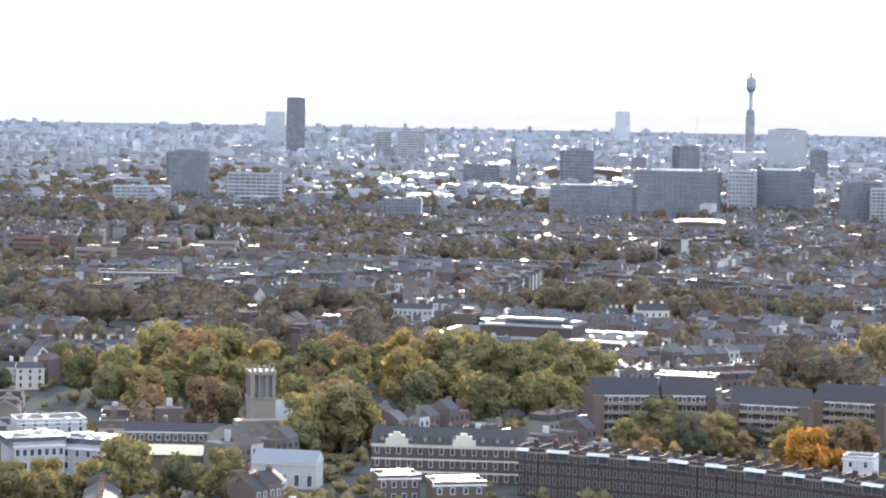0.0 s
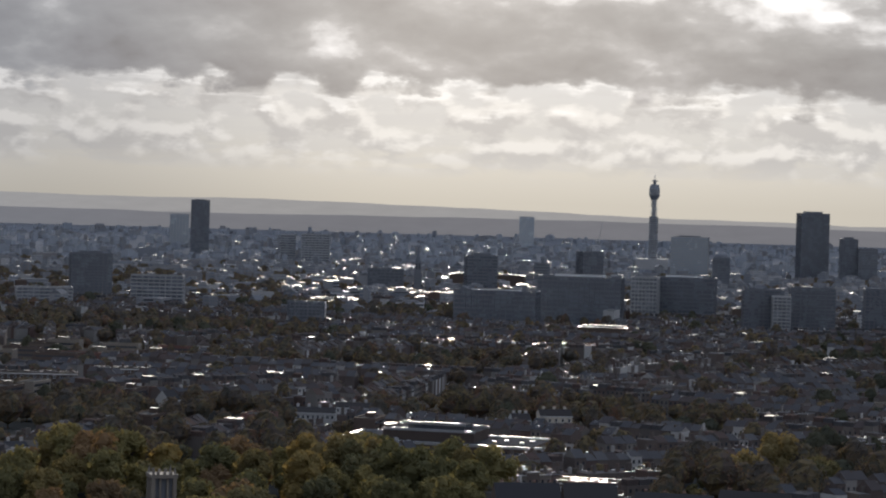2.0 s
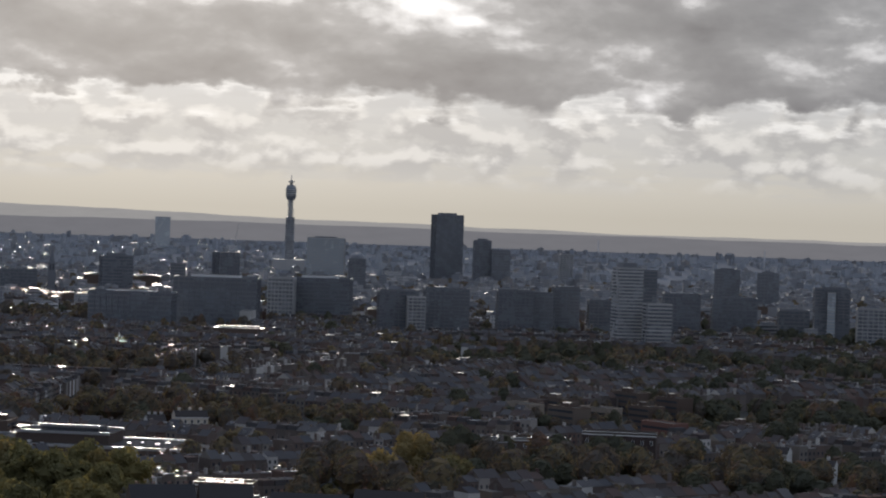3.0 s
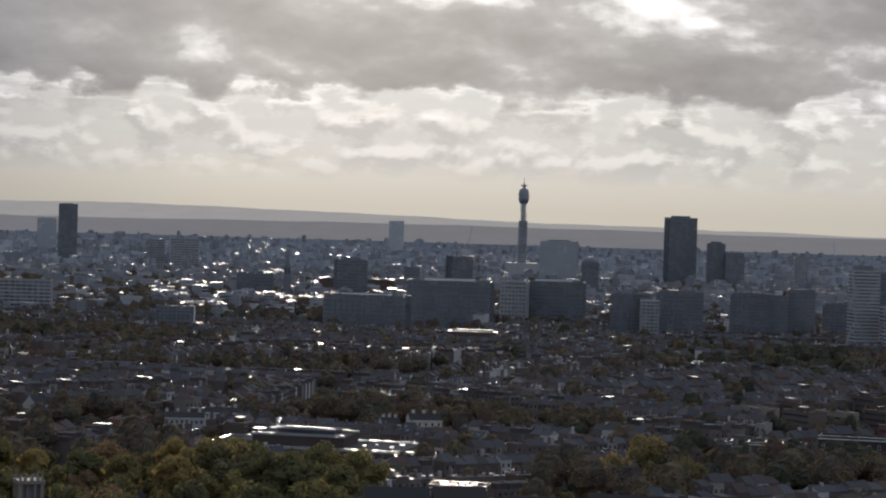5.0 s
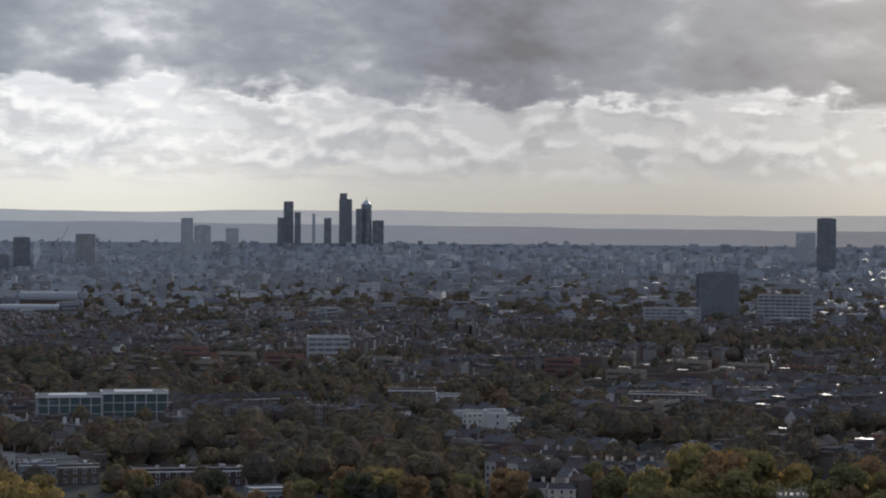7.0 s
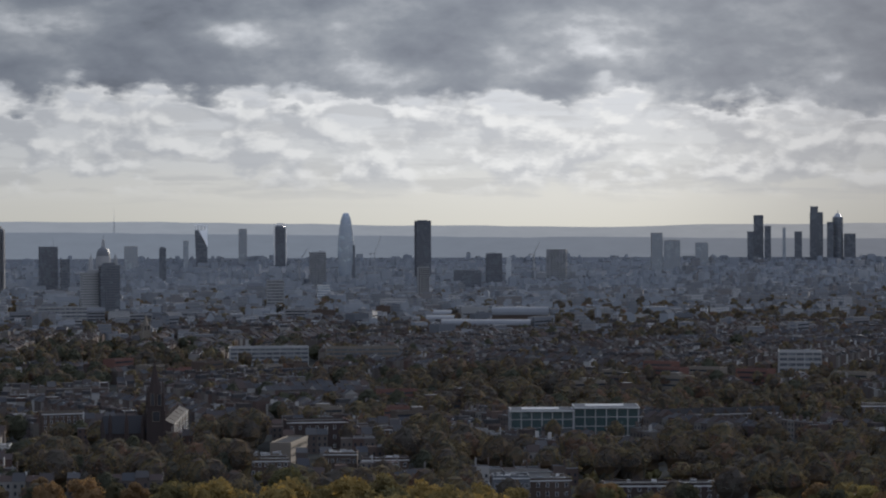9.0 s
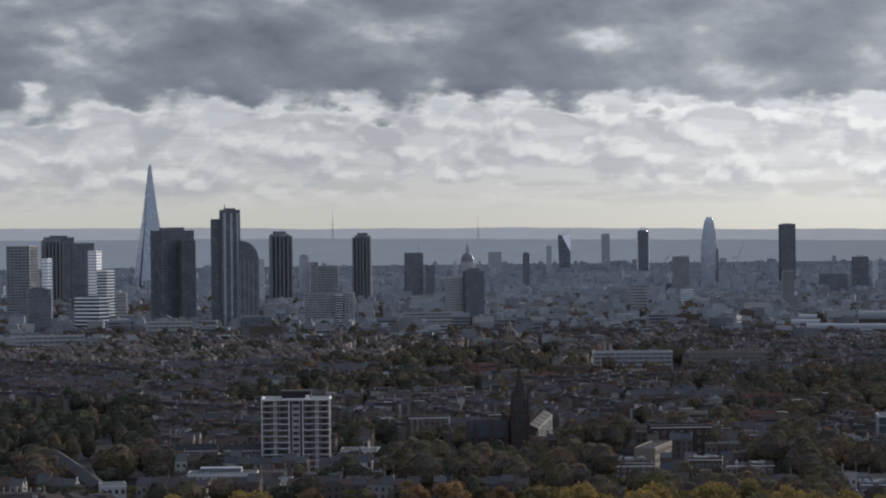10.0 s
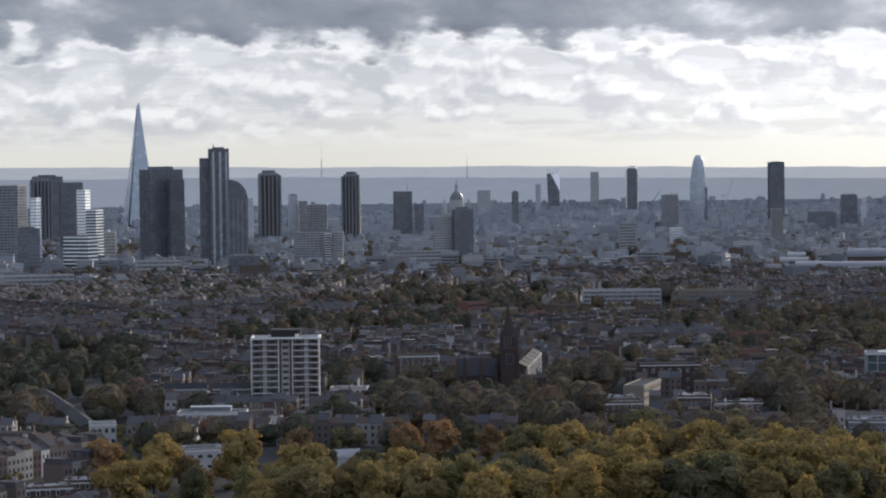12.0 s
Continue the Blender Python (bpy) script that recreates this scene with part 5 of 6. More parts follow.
for k in range(10):
    part("dormer", Form(SLATE, STONE).box(-0.8, 0.8, -1.2, 1.6, 0, 1.7).box(-0.6, 0.6, -1.3, -1.15, 0.2, 1.5, 1), r, at=(-19.5 + 4.3 * k, -4.7, 12.0))


BAY = window_form(STONE, GLASS, 2.9, 2.0).mesh("bay_window")
HOOD = Form(STUCCO).gable(-1.9, 1.9, -0.9, 1.3, 2.13, 2.9).mesh("hood")


def bay_terrace(b0, b1, d0, d1, n, seed):
    """A long four-storey terrace: each house with a white canted bay top, a dormer and a shared stack."""
    for k in range(n):
        f_ = (k + 0.5) / n
        b, d = b0 + (b1 - b0) * f_, d0 + (d1 - d0) * f_
        x0, y0 = spot(b0, d0)
        x1, y1 = spot(b1, d1)
        long = math.hypot(x1 - x0, y1 - y0) / n
        heading = math.degrees(math.atan2(y1 - y0, x1 - x0))
        r = mansion("terraced_house", b, d, long - 0.02, 11, 13.2, "tall dark brick terraced house with white-hooded bays", 4, 3, SOOT_STONE, FELT, turn=heading + b if abs(heading + b) < 90 else heading + b - 360, flat=True, chimneys=1, category="house", group="tall brick terrace", win=(1.8, 0.9), surround=STONE)
        bay = part("bay_window", BAY, r, "stone-framed bay window", at=((-1.6, 1.6)[k % 2], -5.95, 11.2))
        part("hood", HOOD, bay, "white hood")
        part("party_wall", Form(SOOT_STONE).box(-long / 2 - 0.15, -long / 2 + 0.15, -5.2, 5.2, 13.2, 14.6), r)


bay_terrace(208.5, 212.2, 716, 700, 8, 1)
bay_terrace(212.28, 217.6, 699, 664, 12, 2)


def gallery_flats(b, d, w_, h, turn, label):
    """Brick council flats with access galleries and a steep tiled roof."""
    r = mansion("council_flats", b, d, w_, 11, h, label, 5, max(6, round(w_ / 4)), BRICK, SLATE, turn=turn, rise=5.4, chimneys=4, category="block of flats", win=(1.3, 1.2))
    for k in range(1, 5):
        part("gallery", Form(STONE).box(-w_ / 2 + 1.5, w_ / 2 - 1.5, -7.0, -5.5, k * h / 5 - 0.2, k * h / 5 + 0.1).box(-w_ / 2 + 1.5, w_ / 2 - 1.5, -7.0, -6.85, k * h / 5 + 0.1, k * h / 5 + 1.0), r, "pale access gallery")
    for s in (-1, 1):
        part("end_bay", Form(BRICK).box(s * (w_ / 2 - 1.6) - 1.6, s * (w_ / 2 - 1.6) + 1.6, -7.4, -5.5, 0, h), r)
    return r


gallery_flats(210.75, 838, 22, 15.5, 10, "brown brick council flats with pale galleries")
gallery_flats(212.2, 842, 18, 15.5, 8, "brown brick council flats beside trees")
gallery_flats(214.15, 830, 26, 14.5, -8, "dark brick council flats with a long slate roof")
gallery_flats(216.0, 845, 24, 14.5, -12, "dark brick council flats with pale galleries")
r = mansion("white_roofed_block", 212.2, 925, 22, 13, 12, "block with a cluttered bright white roof", 3, 6, BRICK, ZINC, flat=True, turn=-8)
plant_boxes(r, 22, 13, 12.3, 12, 21)
r = mansion("white_roofed_block", 214.0, 905, 18, 10, 9.5, "low block with bright skylights", 3, 5, BRICK, ZINC, flat=True, turn=-12)
plant_boxes(r, 18, 10, 9.8, 7, 22)
for b, d, ww in ((206.9, 690, 15), (205.5, 700, 12)):
    r = mansion("workshop", b, d, ww, 10, 7, "low workshop with white skylights on its roof", 2, 4, BRICK, ZINC, flat=True, turn=12, category="workshop")
    plant_boxes(r, ww, 10, 7.3, 8, int(ww))
mansion("corner_house", 216.2, 742, 9, 9, 10, "white-fronted house by an orange tree", 3, 2, STUCCO, FELT, flat=True, turn=-10, category="house")

# -- low buildings round the white tower block --
mansion("estate_terrace", 170.55, 1200, 20, 10, 11, "dark brick terrace with white window columns", 3, 9, BRICK, SLATE, turn=-3, rise=2.6, chimneys=5, category="house", win=(1.9, 1.0))
mansion("estate_terrace", 169.45, 1203, 20, 10, 11, "dark brick terrace with tall white windows", 3, 8, BRICK, SLATE, turn=-3, rise=2.6, chimneys=5, category="house", win=(1.9, 1.0))
r = mansion("estate_block", 170.05, 1086, 30, 12, 10.5, "flat-roofed estate block with stepped grey roofs", 3, 8, CONCRETE, FELT, flat=True, turn=-5, category="block of flats")
part("roof_deck", Form(DARK_CLAD, ZINC).box(-10, 8, -3, 5, 10.5, 13, 0, 1), r)
plant_boxes(r, 28, 10, 10.8, 8, 31)
for k in range(11):
    f_ = (k + 0.5) / 11
    mansion("stepped_terrace_house", 167.24 - 1.06 * f_, 1068 + 172 * f_, 16.6, 8, 7.4 + 0.03 * k, "small dark terraced house with a slate roof", 2, 4, BRICK, SLATE, turn=97, rise=2.2, chimneys=0, category="house", group="terrace running from the green", win=(1.4, 0.9), surround=SOOT_STONE)
mansion("white_house", 167.52, 1062, 11, 9, 9, "white house with square windows and a flat roof", 2, 4, STUCCO, FELT, flat=True, turn=4, category="house", win=(2.0, 1.6))
r = mansion("primary_school", 169.56, 965, 37, 12, 8, "grey low school building with strip windows", 2, 10, CONCRETE, FELT, flat=True, turn=12, category="school", win=(1.4, 2.0))
plant_boxes(r, 36, 12, 8.3, 9, 33)
mansion("sports_hall", 172.77, 962, 22, 10, 5.0, "low hall with a pale pitched roof", 1, 5, CONCRETE, LEAD, turn=16, rise=2.0, category="hall")
r = mansion("white_roofed_block", 173.2, 1210, 18, 12, 9, "white-trimmed block beside the tower block", 3, 6, STUCCO, FELT, flat=True, turn=-6)
plant_boxes(r, 18, 12, 9.3, 6, 34)
r = mansion("warehouse", 180.55, 1278, 31, 16, 14.0, "dark brick warehouse with an end wall coloured sunlit red", 3, 7, SOOT_STONE, FELT, flat=True, turn=8, category="warehouse")
# brighter brick on this end stands in for the sun on it
part("red_end_wall", Form(RED_BRICK).box(15.52, 15.9, -8.2, 8, 0, 15.1), r, "red brick end wall coloured as the sunlit side")
mansion("corner_terrace", 179.95, 1196, 40, 10, 11, "brown stone terrace with flat parapets", 3, 9, STONE, FELT, flat=True, turn=78, category="house", surround=STONE)
mansion("white_roofed_block", 181.95, 1288, 18, 10, 9, "low block with a bright white roof edge", 3, 5, BRICK, ZINC, flat=True, turn=6)
for k in range(5):
    r = mansion("receding_terrace_house", 177.14 + 0.07 * k, 1296 + 20.5 * k, 18, 9, 12, "tall dark terraced house beside a chapel with painted sunlit strips", 4, 5, SOOT_STONE, SLATE, turn=85.5, rise=2.4, chimneys=2, category="house", group="pale receding terrace", win=(1.8, 1.0))
    # cream strips near the eaves stand in for sun on the west-facing front
    for a in (-6.6, -2.2, 2.2, 6.6):
        part("stucco_pier", Form(CREAM).box(a - 0.3, a + 0.3, -4.75, -4.5, 7.5, 12.6), r, "cream strip painted for sun on the front")
r = mansion("workshop", 179.47, 1145, 18, 16, 7, "workshop with bright glazed roof lights", 2, 6, BRICK, ZINC, flat=True, turn=4, category="workshop")
plant_boxes(r, 18, 16, 9.3, 12, 41)
r = mansion("workshop", 181.15, 1146, 15, 12, 9.5, "low brick shop block with roof plant", 2, 6, BRICK, FELT, flat=True, turn=-3, category="workshop")
plant_boxes(r, 15, 12, 9.8, 10, 42)
r = mansion("workshop", 182.15, 1134, 21, 12, 8, "low shop block with pale roof units", 2, 6, BRICK, FELT, flat=True, turn=3, category="workshop")
plant_boxes(r, 20, 12, 8.3, 10, 43)
r = mansion("white_roofed_block", 185.05, 1032, 15, 12, 10, "white-roofed pavilion behind the green", 2, 6, DARK_CLAD, ZINC, flat=True, turn=4)
plant_boxes(r, 15, 12, 10.3, 6, 44)
r = mansion("white_roofed_block", 184.15, 1012, 15, 12, 8, "low dark pavilion with bright roof units", 2, 5, DARK_CLAD, ZINC, flat=True, turn=4)
plant_boxes(r, 15, 12, 8.3, 8, 45)
for k in range(12):
    r = mansion("gabled_villa", 188.1 + 0.27 * k, 1362 + 3 * k, 6.38, 10, 10, "dark brick villa with a small front gable and white windows", 3, 2, BRICK, SLATE, turn=0, rise=3.2, chimneys=1, category="house", group="gabled villas", win=(1.6, 0.9))
    part("front_gable", Form(SLATE, BRICK).poly([(-1.9, -5.3, 10), (1.9, -5.3, 10), (0, -5.3, 12.9), (-1.9, -1.5, 10), (1.9, -1.5, 10), (0, -1.5, 12.9)], [(0, 2, 5, 3), (1, 4, 5, 2), (0, 3, 4, 1)]).poly([(-1.9, -5.3, 10), (1.9, -5.3, 10), (0, -5.3, 12.9)], [(0, 1, 2)], 1), r)
r = mansion("white_roofed_block", 193.6, 1466, 28, 12, 9, "flat-roofed block with a bright white roof edge", 3, 9, BRICK, ZINC, flat=True, turn=2)
r = mansion("white_roofed_block", 194.6, 1440, 22, 12, 8, "stepped block with bright roof edges", 3, 6, CONCRETE, ZINC, flat=True, turn=2)
r = mansion("depot", 219.2, 1182, 38, 14, 9, "long low depot with white frames along its roof", 2, 8, BRICK, FELT, flat=True, turn=-3, category="depot")
for k in range(5):
    part("roof_frame", Form(ZINC).box(-16 + 8 * k - 0.25, -16 + 8 * k + 0.25, -7, 7, 9.2, 9.9), r)
part("roof_edge", Form(ZINC).box(-19.2, 19.2, -7.3, -6.9, 9.4, 10.0), r)
r = mansion("depot", 221.26, 1162, 34, 16, 15, "dark flat block with a bright parapet", 3, 8, SOOT_STONE, FELT, flat=True, turn=-4, category="depot")
part("bright_coping", Form(ZINC).box(-17.2, 17.2, -8.2, -7.8, 15.8, 16.2), r)
r = mansion("white_house", 224.81, 1140, 13, 10, 11, "pale house among dark trees", 3, 4, STUCCO, SLATE, turn=-14, rise=3, chimneys=2, category="house")
mansion("pale_house", 226.0, 1080, 7, 9, 12, "narrow pale house among dark trees", 3, 2, STUCCO, SLATE, turn=-10, rise=2.4, chimneys=1, category="house")
r = mansion("brick_flats", 174.76, 1338, 22, 11, 15, "brown brick flats with a bright white corner", 5, 7, BRICK, FELT, flat=True, turn=10, category="block of flats")
part("white_corner", Form(PAINT).box(10.6, 11.2, -5.8, -5.2, 0, 15.6), r, "white corner strip")
r = mansion("station_hall", 188.77, 1040, 58, 16, 6.5, "long low dark hall with pale roof edges", 2, 14, SOOT_STONE, FELT, flat=True, turn=6, category="hall")
part("roof_edge", Form(LEAD).box(-29.2, 29.2, -8.3, -7.9, 7.4, 7.7), r)
plant_boxes(r, 56, 14, 6.8, 9, 51)
r = mansion("workshop", 190.3, 948, 16, 12, 8.5, "dark workshop with strip windows", 2, 6, DARK_CLAD, LEAD, flat=True, turn=10, category="workshop", win=(1.2, 1.8))
r = mansion("workshop", 166.0, 872, 24, 12, 6.5, "low workshop with white roof lights", 2, 7, BRICK, FELT, flat=True, turn=6, category="workshop")
plant_boxes(r, 24, 12, 6.8, 12, 52)
r = mansion("workshop", 167.1, 890, 14, 10, 6, "low shop block with a pale roof edge", 2, 4, BRICK, ZINC, flat=True, turn=-8, category="workshop")
plant_boxes(r, 14, 10, 6.3, 6, 53)
mansion("white_villa", 193.1, 960, 11, 9, 8, "white villa with a bright roof edge behind trees", 2, 4, STUCCO, SLATE, turn=12, rise=2.0, chimneys=2, category="house")


def car_parts(paint):
    """A parked car: body with a glazed cabin, four wheels, lamps."""
    side = [(-2.15, 0.35), (-2.1, 0.75), (-1.2, 0.85), (-0.55, 1.42), (0.95, 1.45), (1.6, 0.95), (2.1, 0.85), (2.15, 0.35)]
    n = len(side)
    body = Form(paint).poly([(x, s * 0.86 * (0.86 if z > 1.2 else 1.0), z) for s in (-1, 1) for x, z in side], [tuple(range(n)), tuple(range(2 * n - 1, n - 1, -1))] + [((i + 1) % n, i, n + i, n + (i + 1) % n) for i in range(n)])
    glass = Form(GLASS).poly([(x, s * (0.88 - 0.1 * (z > 1.2)), z) for s in (-1, 1) for x, z in ((-1.0, 0.92), (-0.5, 1.34), (0.85, 1.36), (1.3, 0.96))], [(0, 1, 2, 3), (7, 6, 5, 4), (0, 4, 5, 1), (1, 5, 6, 2), (2, 6, 7, 3), (3, 7, 4, 0)])
    wheel = Form(DARK_CLAD)
    for k in range(10):
        a, b = 2 * math.pi * k / 10, 2 * math.pi * (k + 1) / 10
        wheel.poly([(0, -0.1, 0), (0.31 * math.cos(a), -0.1, 0.31 * math.sin(a)), (0.31 * math.cos(b), -0.1, 0.31 * math.sin(b)), (0, 0.1, 0), (0.31 * math.cos(a), 0.1, 0.31 * math.sin(a)), (0.31 * math.cos(b), 0.1, 0.31 * math.sin(b))], [(0, 1, 2), (5, 4, 3), (1, 4, 5, 2)])
    return body.mesh("body"), glass.mesh("glazing"), wheel.mesh("wheel")


CAR_PAINTS = [("white", material("white_car_paint", [(0.62, 0.62, 0.62), (0.58, 0.58, 0.58)], 0.25)), ("dark grey", material("grey_car_paint", [(0.07, 0.07, 0.08), (0.09, 0.09, 0.10)], 0.25)), ("silver", material("silver_car_paint", [(0.40, 0.41, 0.42), (0.45, 0.45, 0.46)], 0.25, 0.4)), ("dark red", material("red_car_paint", [(0.16, 0.02, 0.02), (0.18, 0.03, 0.03)], 0.25))]
CAR_MESHES = [car_parts(m_) for _, m_ in CAR_PAINTS]


def parked_row(b0, d0, b1, d1, n, seed):
    """Cars parked one behind another along a street."""
    rnd = random.Random(seed)
    (x0, y0), (x1, y1) = spot(b0, d0), spot(b1, d1)
    a = math.degrees(math.atan2(y1 - y0, x1 - x0))
    for k in range(n):
        if rnd.random() < 0.2:
            continue
        f_ = (k + 0.5) / n
        c = rnd.choice((0, 0, 1, 1, 2, 3))
        r = new("parked_car")
        r.matrix_world = pose(x0 + (x1 - x0) * f_, y0 + (y1 - y0) * f_, 0, 0, 0, a + rnd.choice((0, 180)))
        tagged(r, CAR_PAINTS[c][0] + " car parked along the street", "car", "parked cars")
        body, glass, wheel = CAR_MESHES[c]
        part("body", body, r)
        part("glazing", glass, r)
        for wx_ in (-1.35, 1.35):
            for wy_ in (-0.78, 0.78):
                part("wheel", wheel, r, at=(wx_, wy_, 0.31))
        CLEAR.append((*r.matrix_world.translation.xy, 1.5))


parked_row(207.4, 795, 209.6, 800, 6, 1)
parked_row(207.6, 830, 209.6, 842, 5, 2)
parked_row(178.35, 1190, 178.75, 1330, 12, 3)
parked_row(178.75, 1190, 179.05, 1330, 12, 4)
parked_row(180.0, 1085, 183.0, 1080, 9, 5)

# ---- trees ----


def crown_points(rnd, lobes, r, n):
    """Leaf clumps over a handful of lobes: centre, outward way and size."""
    out = []
    for _ in range(n):
        c, q = rnd.choice(lobes)
        v = Vector((rnd.gauss(0, 1), rnd.gauss(0, 1), rnd.gauss(0.25, 1))).normalized()
        out.append((c + v * q * rnd.uniform(0.80, 1.16), v))
    return out


def tree_meshes(seed, h, r, clumps, size):
    rnd = random.Random(seed)
    lobes = []
    for k in range(rnd.randint(15, 20)):
        a, z = rnd.uniform(0, 2 * math.pi), rnd.uniform(0.27, 0.86)
        s = r * (1.15 - abs(z - 0.58) * 1.3) * rnd.uniform(0.45, 0.68)
        lobes.append((Vector((math.cos(a) * s, math.sin(a) * s, z * h)), r * rnd.uniform(0.27, 0.44)))
    lobes.append((Vector((0, 0, h * 0.62)), r * 0.6))
    lobes.append((Vector((rnd.uniform(-1, 1), rnd.uniform(-1, 1), h * 0.82)), r * 0.42))
    wood = Form(BARK)
    wood.tube(0, 0, 0, h * 0.3, h * 0.028, h * 0.021, 8)
    for c, q in lobes:
        wood.beam((0, 0, h * 0.27), tuple(c * 0.55 + Vector((0, 0, h * 0.18))), h * 0.010)
        wood.beam(tuple(c * 0.55 + Vector((0, 0, h * 0.18))), tuple(c), h * 0.006)
    leaf = Form(None)
    for p, v in crown_points(rnd, lobes, r, clumps):
        u = v.cross(Vector((rnd.gauss(0, 1), rnd.gauss(0, 1), rnd.gauss(0, 1)))).normalized()
        t = v.cross(u)
        s = size * rnd.uniform(0.6, 1.35)
        n = 4
        tilt = v * rnd.uniform(-0.6, 0.6)
        ring = []
        for i in range(n):
            a = 2 * math.pi * i / n
            k = s * rnd.uniform(0.5, 1.25)
            ring.append(tuple(p + u * math.cos(a) * k + t * math.sin(a) * k + tilt * math.cos(a) * s - v * s * 0.3))
        leaf.poly([tuple(p + v * s * 0.45)] + ring, [(0, i + 1, (i + 1) % n + 1) for i in range(n)])
    for c, q in lobes:
        pts, m = [], 6
        for j in range(1, 4):
            for i in range(m):
                e, a = math.pi * j / 4, 2 * math.pi * (i + 0.5 * (j % 2)) / m
                k = q * 0.82 * rnd.uniform(0.8, 1.05)
                pts.append(tuple(c + Vector((math.sin(e) * math.cos(a), math.sin(e) * math.sin(a), math.cos(e))) * k))
        leaf.poly(pts + [tuple(c + Vector((0, 0, q * 0.9))), tuple(c - Vector((0, 0, q * 0.9)))],
                  [(j * m + i, j * m + (i + 1) % m, (j + 1) * m + (i + 1) % m, (j + 1) * m + i) for j in range(2) for i in range(m)] + [(i, 3 * m, (i + 1) % m) for i in range(m)] + [(2 * m + i, 2 * m + (i + 1) % m, 3 * m + 1) for i in range(m)])
    return wood.mesh("trunk"), leaf


KINDS = [(LEAF_YELLOW, "yellow-green autumn plane tree with a broad crown"), (LEAF_OLIVE, "olive-green leafy garden tree"), (LEAF_DARK, "dark green densely leafy tree"), (LEAF_ORANGE, "bright orange autumn garden tree"), (LEAF_RUST, "rusty brown thinning autumn tree"), (LEAF_GREEN, "yellow-green leafy tree with a rounded crown")]
SHAPES = []
for s_ in range(5):
    h_, r_ = (15, 17, 13, 16, 12)[s_], (6.6, 7.2, 5.4, 5.8, 4.6)[s_]
    wood_, leaf_ = tree_meshes(40 + s_, h_, r_, 1350, 0.56)
    crowns = []
    for mat_, _ in KINDS:
        leaf_.mats = [mat_]
        crowns.append(leaf_.mesh("crown"))
    SHAPES.append((wood_, crowns, r_))

rc = random.Random(5)
woods, shadow_woods = Form(LEAF_FAR), Form(LEAF_DARK)


def clump_tree(form, x, y, z, h, r, n):
    """A small far tree: a lumpy crown under a ragged coat of leaf clumps."""
    pts, m = [], 6
    for j, (up, out) in enumerate(((0.20, 0.62), (0.47, 0.95), (0.75, 0.80), (0.93, 0.40))):
        for i in range(m):
            a = 2 * math.pi * (i + 0.5 * (j % 2)) / m
            k = r * out * rc.uniform(0.78, 1.02)
            pts.append((x + math.cos(a) * k, y + math.sin(a) * k, z + h * (up + rc.uniform(-0.04, 0.04))))
    pts.append((x + rc.uniform(-0.2, 0.2) * r, y + rc.uniform(-0.2, 0.2) * r, z + h))
    pts.append((x, y, z + h * 0.10))
    form.beam((x, y, z), (x, y, z + h * 0.35), h * 0.018)
    form.poly(pts, [(j * m + i, j * m + (i + 1) % m, (j + 1) * m + (i + 1) % m, (j + 1) * m + i) for j in range(3) for i in range(m)] + [(3 * m + i, 3 * m + (i + 1) % m, 4 * m) for i in range(m)] + [((i + 1) % m, i, 4 * m + 1) for i in range(m)])
    for _ in range(n):
        v = Vector((rc.gauss(0, 1), rc.gauss(0, 1), abs(rc.gauss(0.2, 0.8)) - 0.25)).normalized()
        p = Vector((x, y, z + h * 0.58)) + Vector((v.x * r, v.y * r, v.z * h * 0.42)) * rc.uniform(0.78, 1.02)
        u = v.cross(Vector((rc.gauss(0, 1), rc.gauss(0, 1), rc.gauss(0, 1)))).normalized()
        t = v.cross(u)
        s = r * rc.uniform(0.8, 1.5) * n ** -0.5
        form.poly([tuple(p + v * s * 0.55)] + [tuple(p + (u * math.cos(a) + t * math.sin(a)) * s * rc.uniform(0.8, 1.2) - v * s * 0.2) for a in (0, 2.09, 4.19)], [(0, 1, 2), (0, 2, 3), (0, 3, 1)])


TREES, PARKS, SMALL = [], [], [0]
rt = random.Random(11)


def free(x, y, r):
    return all((x - a) ** 2 + (y - b) ** 2 > (r + q) ** 2 for a, b, q in CLEAR)


def tree_at(x, y, kind, size, d):
    if d > 1090 or len(TREES) > 299 + SMALL[0]:
        SMALL[0] += 1
        clump_tree(woods, x, y, 0, 15 * size, 6.4 * size, 200)
        TREES.append((x, y, 6.4 * size))
        return
    s = rt.randrange(5)
    wood, crowns, r = SHAPES[s]
    root = new("tree")
    root.matrix_world = pose(x, y, ground_height(d), 0, 0, rt.uniform(0, 360)) @ Matrix.Diagonal((size * rt.uniform(0.9, 1.1), size * rt.uniform(0.9, 1.1), size, 1))
    tagged(root, KINDS[kind][1], "tree", "trees of the green and gardens")
    part("trunk", wood, root)
    part("crown", crowns[kind], root)
    TREES.append((x, y, r * size))


def grove(b0, b1, d0, d1, n, kinds, size=1.0, gap=0.52, force=False):
    """Up to n trees strewn over a stretch of the plan."""
    PARKS.append((b0, b1, d0, d1))
    for _ in range(n):
        for _ in range(12):
            b, d = rt.uniform(b0, b1), math.sqrt(rt.uniform(d0 ** 2, d1 ** 2))
            x, y = spot(b, d)
            if (force or free(x, y, 2.5)) and all((x - a) ** 2 + (y - c) ** 2 > ((q + 6 * size) * gap) ** 2 for a, c, q in TREES):
                tree_at(x, y, rt.choice(kinds), size * rt.uniform(0.8, 1.15), d)
                break


# the green in front, then its edges and the gardens round about
grove(196.2, 198.2, 672, 690, 4, (1, 0, 2), 0.9)
grove(200.3, 201.6, 690, 715, 3, (4, 1), 1.0)
grove(199.25, 199.45, 686, 692, 1, (5,), 1.25)
grove(196.6, 198.6, 690, 706, 3, (5, 1), 0.75)
